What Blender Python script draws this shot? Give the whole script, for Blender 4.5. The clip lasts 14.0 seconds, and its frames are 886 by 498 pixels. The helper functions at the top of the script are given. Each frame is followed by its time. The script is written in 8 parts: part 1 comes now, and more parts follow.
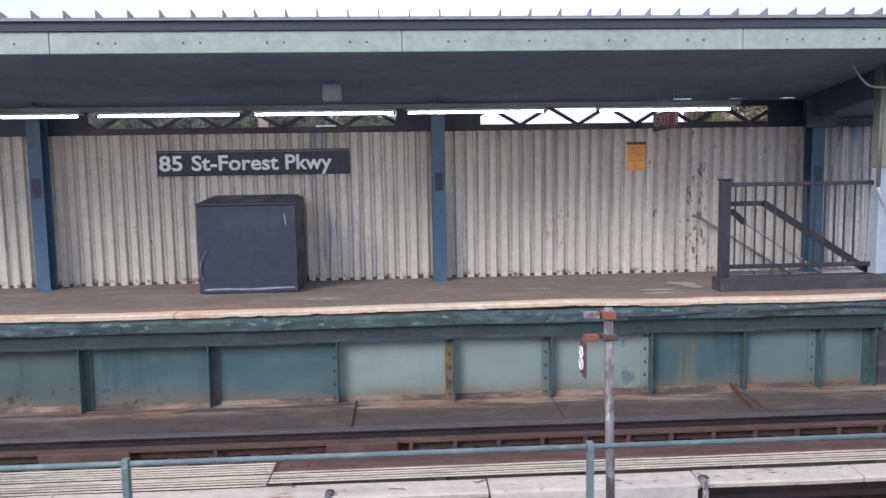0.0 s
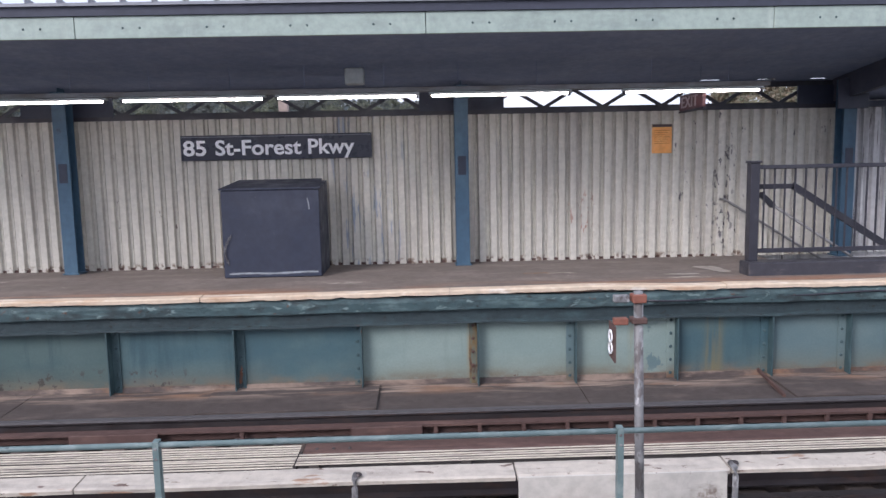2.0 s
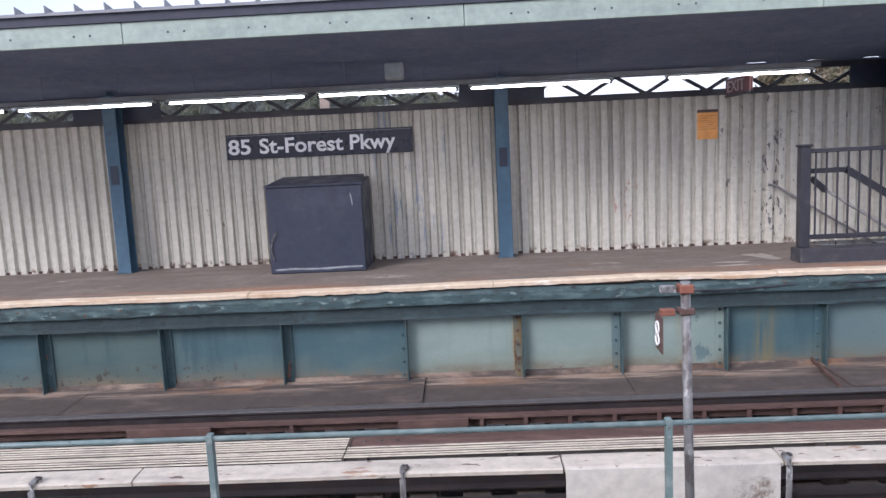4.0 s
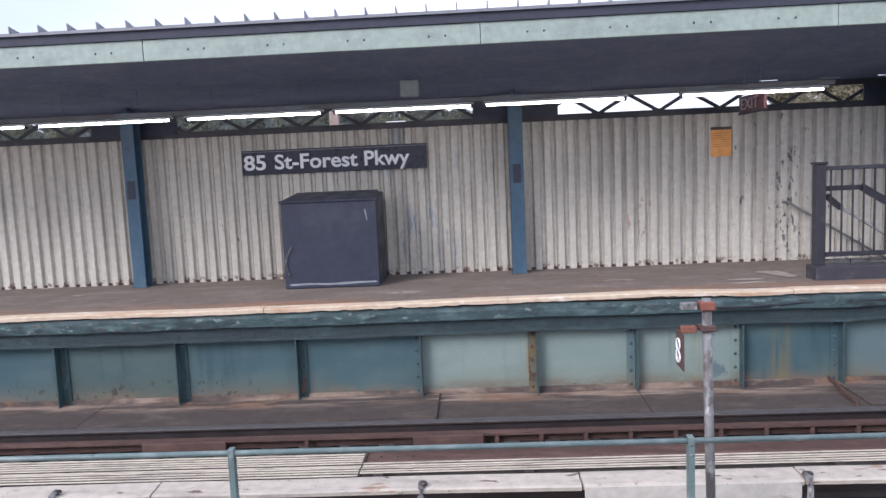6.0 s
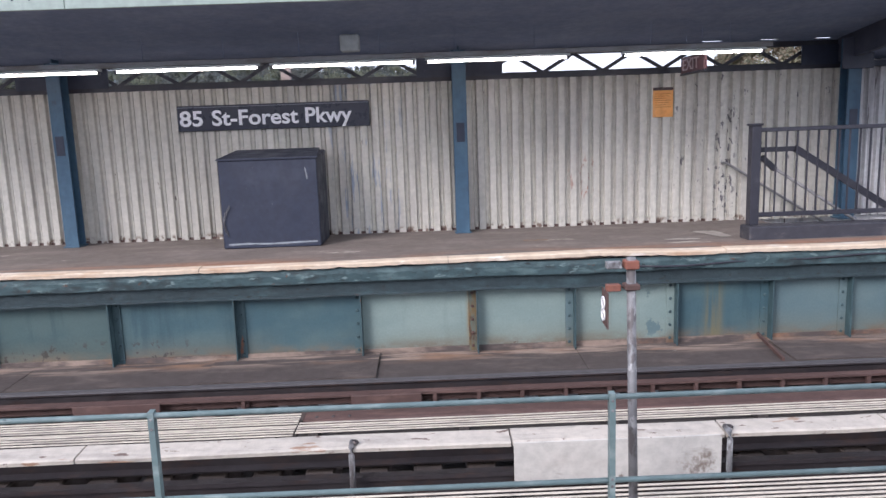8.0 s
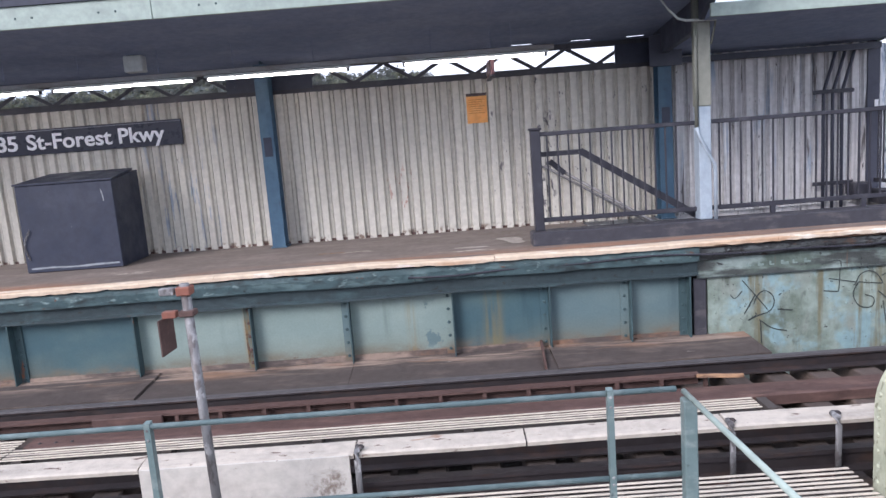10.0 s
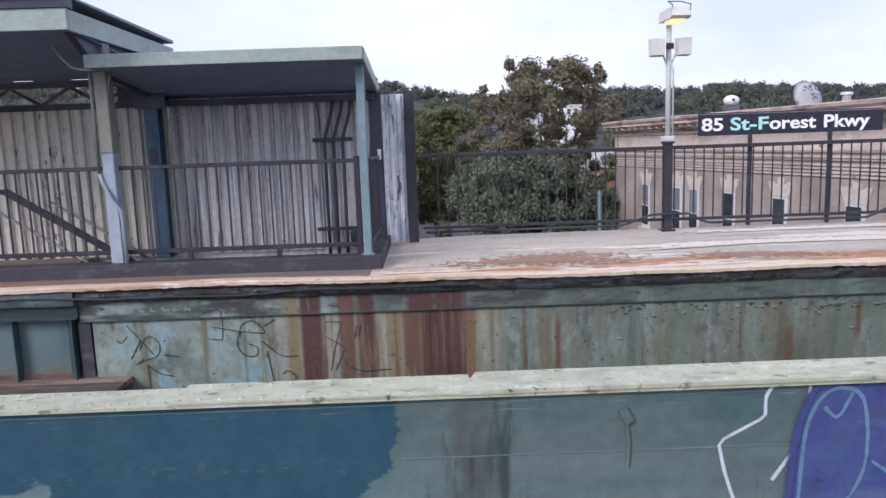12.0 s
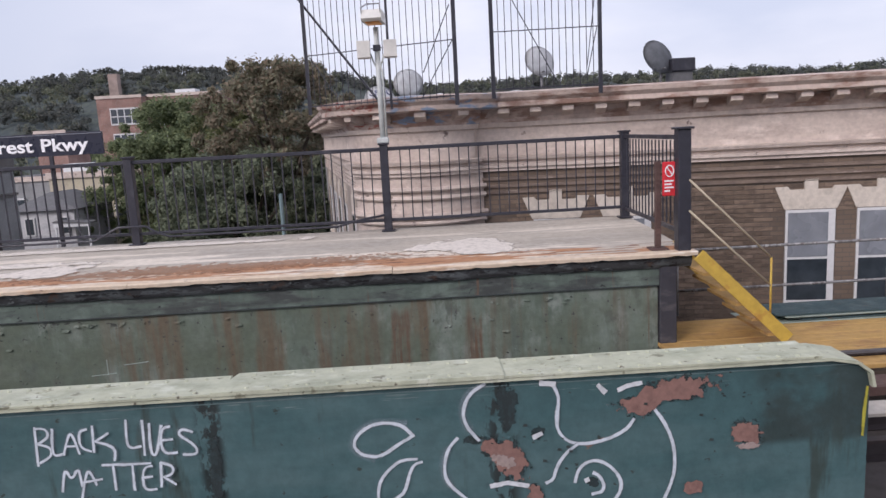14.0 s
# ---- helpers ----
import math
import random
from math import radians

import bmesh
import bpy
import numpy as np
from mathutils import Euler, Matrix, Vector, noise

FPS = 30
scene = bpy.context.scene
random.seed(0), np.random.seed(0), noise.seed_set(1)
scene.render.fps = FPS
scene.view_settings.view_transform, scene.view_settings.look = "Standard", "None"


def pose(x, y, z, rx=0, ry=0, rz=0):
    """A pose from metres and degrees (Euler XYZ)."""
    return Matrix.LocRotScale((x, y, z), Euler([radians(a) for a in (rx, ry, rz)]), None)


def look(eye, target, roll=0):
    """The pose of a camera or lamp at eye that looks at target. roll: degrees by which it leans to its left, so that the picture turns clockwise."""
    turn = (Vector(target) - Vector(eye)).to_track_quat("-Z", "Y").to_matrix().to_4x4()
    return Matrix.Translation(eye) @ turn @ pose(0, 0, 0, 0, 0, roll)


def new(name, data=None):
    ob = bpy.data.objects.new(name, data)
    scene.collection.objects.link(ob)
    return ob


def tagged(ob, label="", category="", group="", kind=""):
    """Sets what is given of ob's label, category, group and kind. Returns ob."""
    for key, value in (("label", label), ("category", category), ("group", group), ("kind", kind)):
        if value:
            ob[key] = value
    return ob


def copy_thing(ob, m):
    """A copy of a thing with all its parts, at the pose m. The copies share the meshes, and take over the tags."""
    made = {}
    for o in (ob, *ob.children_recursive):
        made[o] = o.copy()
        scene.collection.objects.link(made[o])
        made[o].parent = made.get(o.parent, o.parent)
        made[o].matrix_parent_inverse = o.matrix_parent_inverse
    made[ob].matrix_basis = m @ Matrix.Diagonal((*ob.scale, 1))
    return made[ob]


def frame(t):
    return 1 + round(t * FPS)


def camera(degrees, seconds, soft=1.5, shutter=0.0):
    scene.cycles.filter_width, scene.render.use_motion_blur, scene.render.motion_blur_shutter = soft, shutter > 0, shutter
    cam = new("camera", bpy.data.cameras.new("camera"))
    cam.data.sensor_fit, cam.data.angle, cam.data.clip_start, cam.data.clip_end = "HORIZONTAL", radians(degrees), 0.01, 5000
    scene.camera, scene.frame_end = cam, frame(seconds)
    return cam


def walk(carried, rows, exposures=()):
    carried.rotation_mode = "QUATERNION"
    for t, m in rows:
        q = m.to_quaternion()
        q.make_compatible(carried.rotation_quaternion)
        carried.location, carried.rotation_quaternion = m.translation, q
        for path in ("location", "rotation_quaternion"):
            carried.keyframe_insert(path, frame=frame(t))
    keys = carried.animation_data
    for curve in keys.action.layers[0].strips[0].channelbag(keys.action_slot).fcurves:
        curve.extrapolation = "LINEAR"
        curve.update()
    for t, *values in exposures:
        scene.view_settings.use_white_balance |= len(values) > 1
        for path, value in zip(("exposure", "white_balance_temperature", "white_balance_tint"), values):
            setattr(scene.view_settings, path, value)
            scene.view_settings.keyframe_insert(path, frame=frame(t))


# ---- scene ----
cam = camera(63.6, 14.0)
METRES, EYE, TILT, LEAN, TURN = 20.0, 1.17, 0.0, 0.0, -3.1
ROWS = [
    (0.0, 0.0, 0.0, 0.0, -0.09, -5.58, 0.95),
    (0.5, -0.0016, 0.0001, 0.0007, 0.76, -5.67, 1.83),
    (1.0, -0.0006, 0.0008, -0.0005, 4.15, -4.69, 5.93),
    (1.5, -0.0009, 0.0007, -0.0008, 2.13, -5.6, 2.34),
    (2.0, -0.0023, 0.0016, -0.0009, 1.46, -6.72, 1.18),
    (2.5, -0.0011, 0.001, 0.0005, 1.6, -6.65, 0.6),
    (3.0, -0.0013, 0.0024, -0.0005, 2.13, -9.16, 0.6),
    (3.2, -0.0015, 0.002, -0.0005, 5.5, -7.9, 2.3),
    (5.3, -0.0035, 0.0005, 0.001, 3.1, -7.1, 3.5),
    (5.5, -0.0039, 0.0001, 0.0012, 4.63, -7.06, 3.47),
    (6.0, -0.006, -0.0002, 0.0001, 5.36, -5.98, 2.5),
    (6.5, -0.0011, 0.0023, -0.0005, 4.32, -7.28, 0.39),
    (7.0, -0.0019, 0.0016, -0.0001, 1.97, -8.8, 1.71),
    (7.2, -0.0015, 0.0017, -0.0002, 1.2, -9.45, 1.8),
    (7.7, -0.0008, 0.002, -0.0006, 1.5, -9.3, 1.9),
    (8.1, 0.0038, 0.0032, -0.0011, 2.0, -9.3, 2.0),
    (8.5, 0.0165, 0.0046, -0.0016, 2.5, -9.4, 2.1),
    (9.0, 0.0435, 0.0071, -0.0022, 3.0, -9.5, 2.2),
    (9.3, 0.0650, 0.0088, -0.0026, 3.35, -9.6, 2.3),
    (9.5, 0.0816, 0.0096, -0.0026, 4.12, -9.6, 2.24),
    (10.0, 0.1319, 0.012, -0.0024, 2.97, -9.04, 4.3),
    (10.5, 0.1938, 0.0152, -0.0015, 3.14, -9.88, 3.6),
    (11.0, 0.2645, 0.018, -0.0005, 3.11, -8.32, 2.87),
    (11.5, 0.3506, 0.0201, 0.0005, 2.39, -8.5, 2.58),
    (12.0, 0.4504, 0.0217, 0.0012, 2.22, -8.34, 1.95),
    (12.5, 0.5625, 0.0258, 0.0015, 2.32, -8.6, 2.42),
    (13.0, 0.6859, 0.0315, 0.0019, 2.15, -8.78, 2.74),
    (13.5, 0.8202, 0.0376, 0.002, 1.57, -9.67, 2.31),
    (14.0, 0.9659, 0.043, 0.0034, 0.99, -9.34, 3.0),
]
EXPOSURES = [(0, 0.90, 6080, 19), (1.5, 0.80, 6080, 19), (3.0, 1.02, 6080, 19), (5.5, 0.88, 6080, 19), (7.0, 1.02, 6050, 19), (9.5, 1.06, 6050, 19), (10.5, 1.16, 6000, 19), (11.5, 0.76, 5980, 22), (12.5, 0.47, 6050, 22), (13.5, 0.34, 6330, 22), (14, 0.32, 6350, 21)]
walk(cam, [(t, pose(0, 0, EYE, TILT, LEAN, TURN) @ pose(METRES * x, METRES * y, METRES * z, 90 + pitch, roll, yaw)) for t, x, y, z, yaw, pitch, roll in ROWS], EXPOSURES)

# ---- sky and sun: a bright overcast day ----
world = bpy.data.worlds.new("overcast_sky")
scene.world = world
world.use_nodes = True
wn, wl = world.node_tree.nodes, world.node_tree.links
wn.clear()
w_out = wn.new("ShaderNodeOutputWorld")
w_bg = wn.new("ShaderNodeBackground")
w_sky = wn.new("ShaderNodeTexSky")
w_sky.sky_type, w_sky.sun_disc = "NISHITA", False
w_sky.sun_elevation, w_sky.sun_rotation = radians(32), radians(224)
w_sky.dust_density = 3.0
w_dim = wn.new("ShaderNodeMix")
w_dim.data_type, w_dim.blend_type = "RGBA", "MULTIPLY"
w_dim.inputs[0].default_value = 1.0
w_dim.inputs[7].default_value = (0.10, 0.10, 0.10, 1)
w_co = wn.new("ShaderNodeTexCoord")
w_map = wn.new("ShaderNodeMapping")
w_map.inputs["Scale"].default_value = (1.3, 1.3, 4.0)
w_map.inputs["Location"].default_value = (0.35, 0.0, 0.2)
w_noise = wn.new("ShaderNodeTexNoise")
w_noise.inputs["Scale"].default_value, w_noise.inputs["Detail"].default_value = 1.6, 5.0
w_ramp = wn.new("ShaderNodeValToRGB")
w_ramp.color_ramp.elements[0].position, w_ramp.color_ramp.elements[0].color = 0.34, (0.55, 0.615, 0.715, 1)
w_ramp.color_ramp.elements[1].position, w_ramp.color_ramp.elements[1].color = 0.60, (0.76, 0.80, 0.85, 1)
w_mix = wn.new("ShaderNodeMix")
w_mix.data_type = "RGBA"
w_mix.inputs[0].default_value = 0.9
wl.new(w_co.outputs["Generated"], w_map.inputs["Vector"])
wl.new(w_map.outputs[0], w_noise.inputs["Vector"])
wl.new(w_noise.outputs["Fac"], w_ramp.inputs[0])
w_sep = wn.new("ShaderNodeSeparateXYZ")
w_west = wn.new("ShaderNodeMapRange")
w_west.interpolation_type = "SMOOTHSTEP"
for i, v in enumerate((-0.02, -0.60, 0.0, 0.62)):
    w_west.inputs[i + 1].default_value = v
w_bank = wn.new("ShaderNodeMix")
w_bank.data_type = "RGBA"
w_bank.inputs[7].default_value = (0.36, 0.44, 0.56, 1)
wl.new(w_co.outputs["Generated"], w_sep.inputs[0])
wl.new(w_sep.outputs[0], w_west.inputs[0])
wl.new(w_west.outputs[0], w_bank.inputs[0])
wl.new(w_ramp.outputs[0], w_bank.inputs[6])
wl.new(w_sky.outputs[0], w_dim.inputs[6])
wl.new(w_dim.outputs[2], w_mix.inputs[6])
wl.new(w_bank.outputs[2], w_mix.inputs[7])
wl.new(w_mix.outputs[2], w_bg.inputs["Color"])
w_bg.inputs["Strength"].default_value = 1.0
wl.new(w_bg.outputs[0], w_out.inputs[0])

sun = new("sun", bpy.data.lights.new("sun", "SUN"))
sun.data.energy, sun.data.angle, sun.data.color = 1.85, radians(25), (1.0, 0.95, 0.88)
sun.matrix_world = look((-13, -15, 20), (9, 8, 0))


# ---- materials ----
def surf(name, base, layers=(), rough=0.7, metal=0.0, grain=(13, 0.09), bump=0.15, bump_scale=60, tint=0.0, spec=0.4, coat=None):
    """A procedural surface. layers: (colour, (sx, sy, sz), low, high, seed, window), each laid over the last where a noise passes
    from low to high; window: (axis, from, to, softness) keeps a stain to one stretch; a fifth number frays its ends."""
    m = bpy.data.materials.new(name)
    m.use_nodes = True
    n, l = m.node_tree.nodes, m.node_tree.links
    b = n["Principled BSDF"]
    b.inputs["Roughness"].default_value, b.inputs["Metallic"].default_value = rough, metal
    b.inputs["Specular IOR Level"].default_value = spec
    geo = n.new("ShaderNodeNewGeometry")
    place = geo.outputs["Position"]

    def noise_at(scale, seed, detail=5.0, size=1.0):
        mp = n.new("ShaderNodeMapping")
        mp.inputs["Scale"].default_value = scale
        mp.inputs["Location"].default_value = (seed * 7.3, seed * 3.1, seed * 5.7)
        t = n.new("ShaderNodeTexNoise")
        t.inputs["Scale"].default_value, t.inputs["Detail"].default_value, t.inputs["Roughness"].default_value = size, detail, 0.62
        l.new(place, mp.inputs["Vector"])
        l.new(mp.outputs[0], t.inputs["Vector"])
        return t.outputs["Fac"]

    def ramp(value, a, z, to=(0, 1)):
        r = n.new("ShaderNodeMapRange")
        r.interpolation_type = "SMOOTHSTEP"
        for i, v in enumerate((a, z, *to)):
            r.inputs[i + 1].default_value = v
        l.new(value, r.inputs[0])
        return r.outputs[0]

    def times(p, q):
        t = n.new("ShaderNodeMath")
        t.operation = "MULTIPLY"
        l.new(p, t.inputs[0])
        l.new(q, t.inputs[1])
        return t.outputs[0]

    def mix(f, p, q, mode="MIX"):
        x = n.new("ShaderNodeMix")
        x.data_type, x.blend_type = "RGBA", mode
        for v, i in ((f, 0), (p, 6), (q, 7)):
            if hasattr(v, "is_linked"):
                l.new(v, x.inputs[i])
            elif i == 0:
                x.inputs[0].default_value = v
            else:
                x.inputs[i].default_value = (*v, 1)
        return x.outputs[2]

    colour, relief = base, None
    for colour2, scale, low, high, seed, *window in layers:
        f = ramp(noise_at(scale, seed), low, high)
        for axis, a, z, soft, *jag in window:
            sep = n.new("ShaderNodeSeparateXYZ")
            l.new(place, sep.inputs[0])
            v = sep.outputs[axis]
            if jag:
                off = n.new("ShaderNodeMath")
                off.operation = "ADD"
                l.new(v, off.inputs[0])
                l.new(ramp(noise_at((2.2, 2.2, 4.5), seed + axis + 0.5), 0.25, 0.75, (-jag[0], jag[0])), off.inputs[1])
                v = off.outputs[0]
            f = times(f, times(ramp(v, a - soft, a + soft), ramp(v, z - soft, z + soft, (1, 0))))
        relief = f
        colour = mix(f, colour, colour2)
    g = ramp(noise_at((1, 1, 1), 11, 6.0, grain[0]), 0.25, 0.75, (1 - grain[1] * 1.6, 1 + grain[1]))
    tone = n.new("ShaderNodeCombineColor")
    for i in range(3):
        l.new(g, tone.inputs[i])
    colour = mix(1.0, colour, tone.outputs[0], "MULTIPLY")
    if tint:
        info = n.new("ShaderNodeObjectInfo")
        v = ramp(info.outputs["Random"], 0, 1, (1 - tint, 1 + tint * 0.6))
        tone2 = n.new("ShaderNodeCombineColor")
        for i in range(3):
            l.new(v, tone2.inputs[i])
        colour = mix(1.0, colour, tone2.outputs[0], "MULTIPLY")
    if hasattr(colour, "is_linked"):
        l.new(colour, b.inputs["Base Color"])
    else:
        b.inputs["Base Color"].default_value = (*colour, 1)
    if bump:
        bp = n.new("ShaderNodeBump")
        bp.inputs["Strength"].default_value, bp.inputs["Distance"].default_value = bump, 0.02
        l.new(noise_at((1, 1, 1), 23, 4.0, bump_scale), bp.inputs["Height"])
        l.new(bp.outputs[0], b.inputs["Normal"])
    rv = ramp(noise_at((1, 1, 1), 31, 3.0, grain[0] * 0.3), 0.3, 0.7, (max(rough - 0.12, 0.05), min(rough + 0.12, 1)))
    l.new(rv, b.inputs["Roughness"])
    return m


def glow(name, colour, strength):
    m = bpy.data.materials.new(name)
    m.use_nodes = True
    b = m.node_tree.nodes["Principled BSDF"]
    b.inputs["Base Color"].default_value = (*colour, 1)
    b.inputs["Emission Color"].default_value = (*colour, 1)
    b.inputs["Emission Strength"].default_value = strength
    return m


RUST, DARKRUST, OCHRE = (0.20, 0.075, 0.035), (0.085, 0.035, 0.025), (0.36, 0.24, 0.06)
M = {}
M["siding"] = surf("painted_steel_siding", (0.56, 0.537, 0.475), [((0.43, 0.405, 0.36), (3, 3, 0.5), 0.45, 0.75, 1), ((0.66, 0.635, 0.57), (7, 7, 0.6), 0.5, 0.8, 2),
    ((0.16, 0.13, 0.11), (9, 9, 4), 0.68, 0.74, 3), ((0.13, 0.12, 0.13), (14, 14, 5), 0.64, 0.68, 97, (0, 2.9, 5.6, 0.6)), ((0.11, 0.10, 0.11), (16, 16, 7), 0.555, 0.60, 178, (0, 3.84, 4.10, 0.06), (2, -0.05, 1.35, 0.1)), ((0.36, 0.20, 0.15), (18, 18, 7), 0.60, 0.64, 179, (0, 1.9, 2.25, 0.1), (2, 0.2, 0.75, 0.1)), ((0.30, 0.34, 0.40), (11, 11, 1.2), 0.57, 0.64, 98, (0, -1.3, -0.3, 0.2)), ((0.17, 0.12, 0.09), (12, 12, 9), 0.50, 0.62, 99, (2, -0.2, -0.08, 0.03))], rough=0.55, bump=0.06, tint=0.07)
M["siding_worn"] = surf("peeling_painted_siding", (0.60, 0.59, 0.59), [((0.40, 0.39, 0.395), (11, 11, 0.35), 0.50, 0.64, 4), ((0.30, 0.37, 0.47), (5, 5, 0.7), 0.58, 0.70, 5),
    ((0.74, 0.735, 0.73), (15, 15, 0.5), 0.54, 0.64, 6), ((0.12, 0.11, 0.11), (13, 13, 1.1), 0.60, 0.68, 7), ((0.045, 0.04, 0.04), (22, 22, 6), 0.665, 0.70, 141)], rough=0.6, bump=0.2)
M["siding_white"] = surf("white_flaking_siding", (0.72, 0.74, 0.77), [((0.42, 0.47, 0.55), (6, 6, 1.2), 0.48, 0.62, 8), ((0.16, 0.18, 0.22), (10, 10, 2.6), 0.575, 0.61, 9), ((0.30, 0.36, 0.46), (18, 18, 3), 0.58, 0.63, 125)], rough=0.6, bump=0.2)
M["column_blue"] = surf("blue_painted_steel", (0.045, 0.095, 0.15), [((0.065, 0.125, 0.18), (3, 3, 1), 0.4, 0.7, 1), ((0.04, 0.05, 0.07), (9, 9, 5), 0.62, 0.7, 2)], rough=0.5, bump=0.08)
M["black_steel"] = surf("black_painted_steel", (0.030, 0.030, 0.040), [((0.055, 0.055, 0.066), (5, 5, 3), 0.5, 0.75, 3)], rough=0.42, bump=0.06)
M["box_paint"] = surf("dark_navy_painted_plywood", (0.026, 0.032, 0.054), [((0.044, 0.050, 0.074), (1.4, 1.4, 1.4), 0.45, 0.75, 4), ((0.12, 0.12, 0.14), (30, 30, 12), 0.70, 0.74, 5)], rough=0.5, bump=0.1)
# canopy underside: base raised and blued to hold window-glass haze in the colour
M["soffit"] = surf("haze_lifted_canopy_underside", (0.20, 0.245, 0.36), [((0.245, 0.29, 0.40), (1.2, 2, 1), 0.45, 0.7, 6)], rough=0.75, bump=0.05)
M["fascia"] = surf("pale_green_fascia", (0.30, 0.365, 0.33), [((0.24, 0.295, 0.275), (1.5, 1.5, 6), 0.45, 0.75, 7), ((0.36, 0.42, 0.38), (5, 5, 1), 0.55, 0.8, 8)], rough=0.5, bump=0.05)
M["roof_sheet"] = surf("grey_roof_sheet", (0.22, 0.23, 0.26), [((0.13, 0.14, 0.16), (2, 4, 2), 0.5, 0.8, 9)], rough=0.5, bump=0.05)
M["gutter"] = surf("dark_gutter", (0.055, 0.06, 0.085), rough=0.5, bump=0.05)
M["concrete_dark"] = surf("worn_dark_platform", (0.165, 0.138, 0.122), [((0.22, 0.185, 0.165), (1.2, 3, 1), 0.45, 0.7, 10), ((0.30, 0.165, 0.105), (0.8, 7, 1), 0.40, 0.62, 11, (1, 7.2, 7.75, 0.22)),
    ((0.42, 0.38, 0.33), (1.2, 4, 1), 0.66, 0.70, 12)], rough=0.8, bump=0.25)
M["concrete_light"] = surf("weathered_platform_concrete", (0.43, 0.385, 0.325), [((0.365, 0.33, 0.285), (0.5, 2.2, 1), 0.42, 0.66, 13), ((0.49, 0.445, 0.385), (0.35, 3.0, 1), 0.54, 0.68, 126), ((0.64, 0.575, 0.49), (0.22, 2.4, 1), 0.545, 0.575, 14, (1, 7.55, 9.2, 0.25)),
    ((0.66, 0.56, 0.45), (0.5, 6.0, 1), 0.46, 0.52, 176, (1, 7.38, 7.74, 0.06)), ((0.40, 0.205, 0.11), (0.7, 5.5, 1), 0.47, 0.51, 15, (1, 7.40, 7.86, 0.07)), ((0.22, 0.115, 0.07), (2.2, 16, 1), 0.56, 0.60, 16, (1, 7.40, 7.9, 0.08))], rough=0.8, bump=0.10, bump_scale=24)
M["nosing"] = surf("flaking_cream_nosing", (0.60, 0.49, 0.375), [((0.47, 0.31, 0.20), (1.1, 9, 6), 0.50, 0.70, 17), ((0.70, 0.63, 0.54), (2.5, 12, 6), 0.56, 0.64, 18), ((0.13, 0.08, 0.06), (3.5, 16, 10), 0.66, 0.70, 19)], rough=0.75, bump=0.3)
# layer 174 paints the shade under the lip onto the beam's lower band
M["edge_beam"] = surf("dirty_shaded_teal_edge_beam", (0.052, 0.088, 0.096), [((0.036, 0.050, 0.054), (3.5, 6, 8), 0.46, 0.64, 20), ((0.105, 0.160, 0.165), (2.5, 6, 9), 0.48, 0.66, 149, (2, -0.345, -0.23, 0.03)), ((0.17, 0.235, 0.235), (6, 8, 16), 0.60, 0.65, 21, (2, -0.36, -0.23, 0.03)), ((0.10, 0.06, 0.045), (8, 8, 11), 0.64, 0.70, 22), ((0.030, 0.046, 0.052), (2, 4, 5), 0.25, 0.5, 174, (2, -0.56, -0.365, 0.02)), ((0.025, 0.030, 0.030), (10, 10, 18), 0.64, 0.68, 135)], rough=0.6, bump=0.7, bump_scale=16)
WEBS = [("blue", (0.048, 0.094, 0.112), (0.080, 0.130, 0.135)), ("deep", (0.042, 0.080, 0.088), (0.068, 0.106, 0.106)), ("pale", (0.180, 0.240, 0.226), (0.225, 0.285, 0.262)), ("mid", (0.098, 0.150, 0.162), (0.130, 0.182, 0.186))]
for k, c, c2 in WEBS:
    M["web_" + k] = surf(k + "_teal_girder_paint", c, [(c2, (0.7, 1, 1.3), 0.38, 0.66, 24), (tuple(0.82 * v for v in c), (5, 2, 0.5), 0.52, 0.74, 146), (tuple(0.62 * u + 0.38 * v for u, v in zip(c, (0.16, 0.145, 0.095))), (1.1, 2, 1.6), 0.30, 0.58, 164, (2, -1.4, -0.98, 0.16)), ((0.14, 0.115, 0.085), (2.2, 3, 4), 0.36, 0.62, 25, (2, -1.35, -1.07, 0.07)), ((0.20, 0.145, 0.065), (13, 2, 0.9), 0.36, 0.60, 26, (0, 2.15, 2.20, 0.05), (2, -1.3, -0.58, 0.1)), ((0.145, 0.130, 0.075), (9, 2, 0.7), 0.34, 0.62, 71, (0, 2.96, 3.14, 0.07), (2, -1.3, -0.50, 0.1)),
        ((0.24, 0.16, 0.07), (12, 2, 2.0), 0.38, 0.60, 72, (0, 0.40, 0.46, 0.03)), ((0.15, 0.095, 0.065), (1.2, 2, 3.5), 0.42, 0.62, 73, (2, -1.32, -1.14, 0.04)), ((0.055, 0.05, 0.045), (14, 14, 12), 0.58, 0.62, 147, (2, -1.25, -0.95, 0.06), (0, -6.5, -2.6, 0.3)), ((0.10, 0.15, 0.16), (6, 6, 6), 0.56, 0.62, 148, (0, 2.3, 2.6, 0.05), (2, -1.1, -0.6, 0.06)),
        (DARKRUST, (7, 7, 7), 0.71, 0.75, 27, (2, -1.3, -0.95, 0.1))], rough=0.45, bump=0.06, grain=(45, 0.05))
M["stiffener"] = surf("teal_stiffener_paint", (0.042, 0.074, 0.082), [((0.075, 0.125, 0.132), (8, 8, 2), 0.55, 0.72, 28), (RUST, (7, 7, 3), 0.64, 0.70, 29)], rough=0.55, bump=0.15)
M["angle_rusty"] = surf("rust_streaked_angle", (0.105, 0.125, 0.105), [((0.15, 0.10, 0.045), (9, 9, 2), 0.38, 0.56, 162), ((0.07, 0.04, 0.03), (8, 8, 5), 0.52, 0.62, 163)], rough=0.6, bump=0.2)
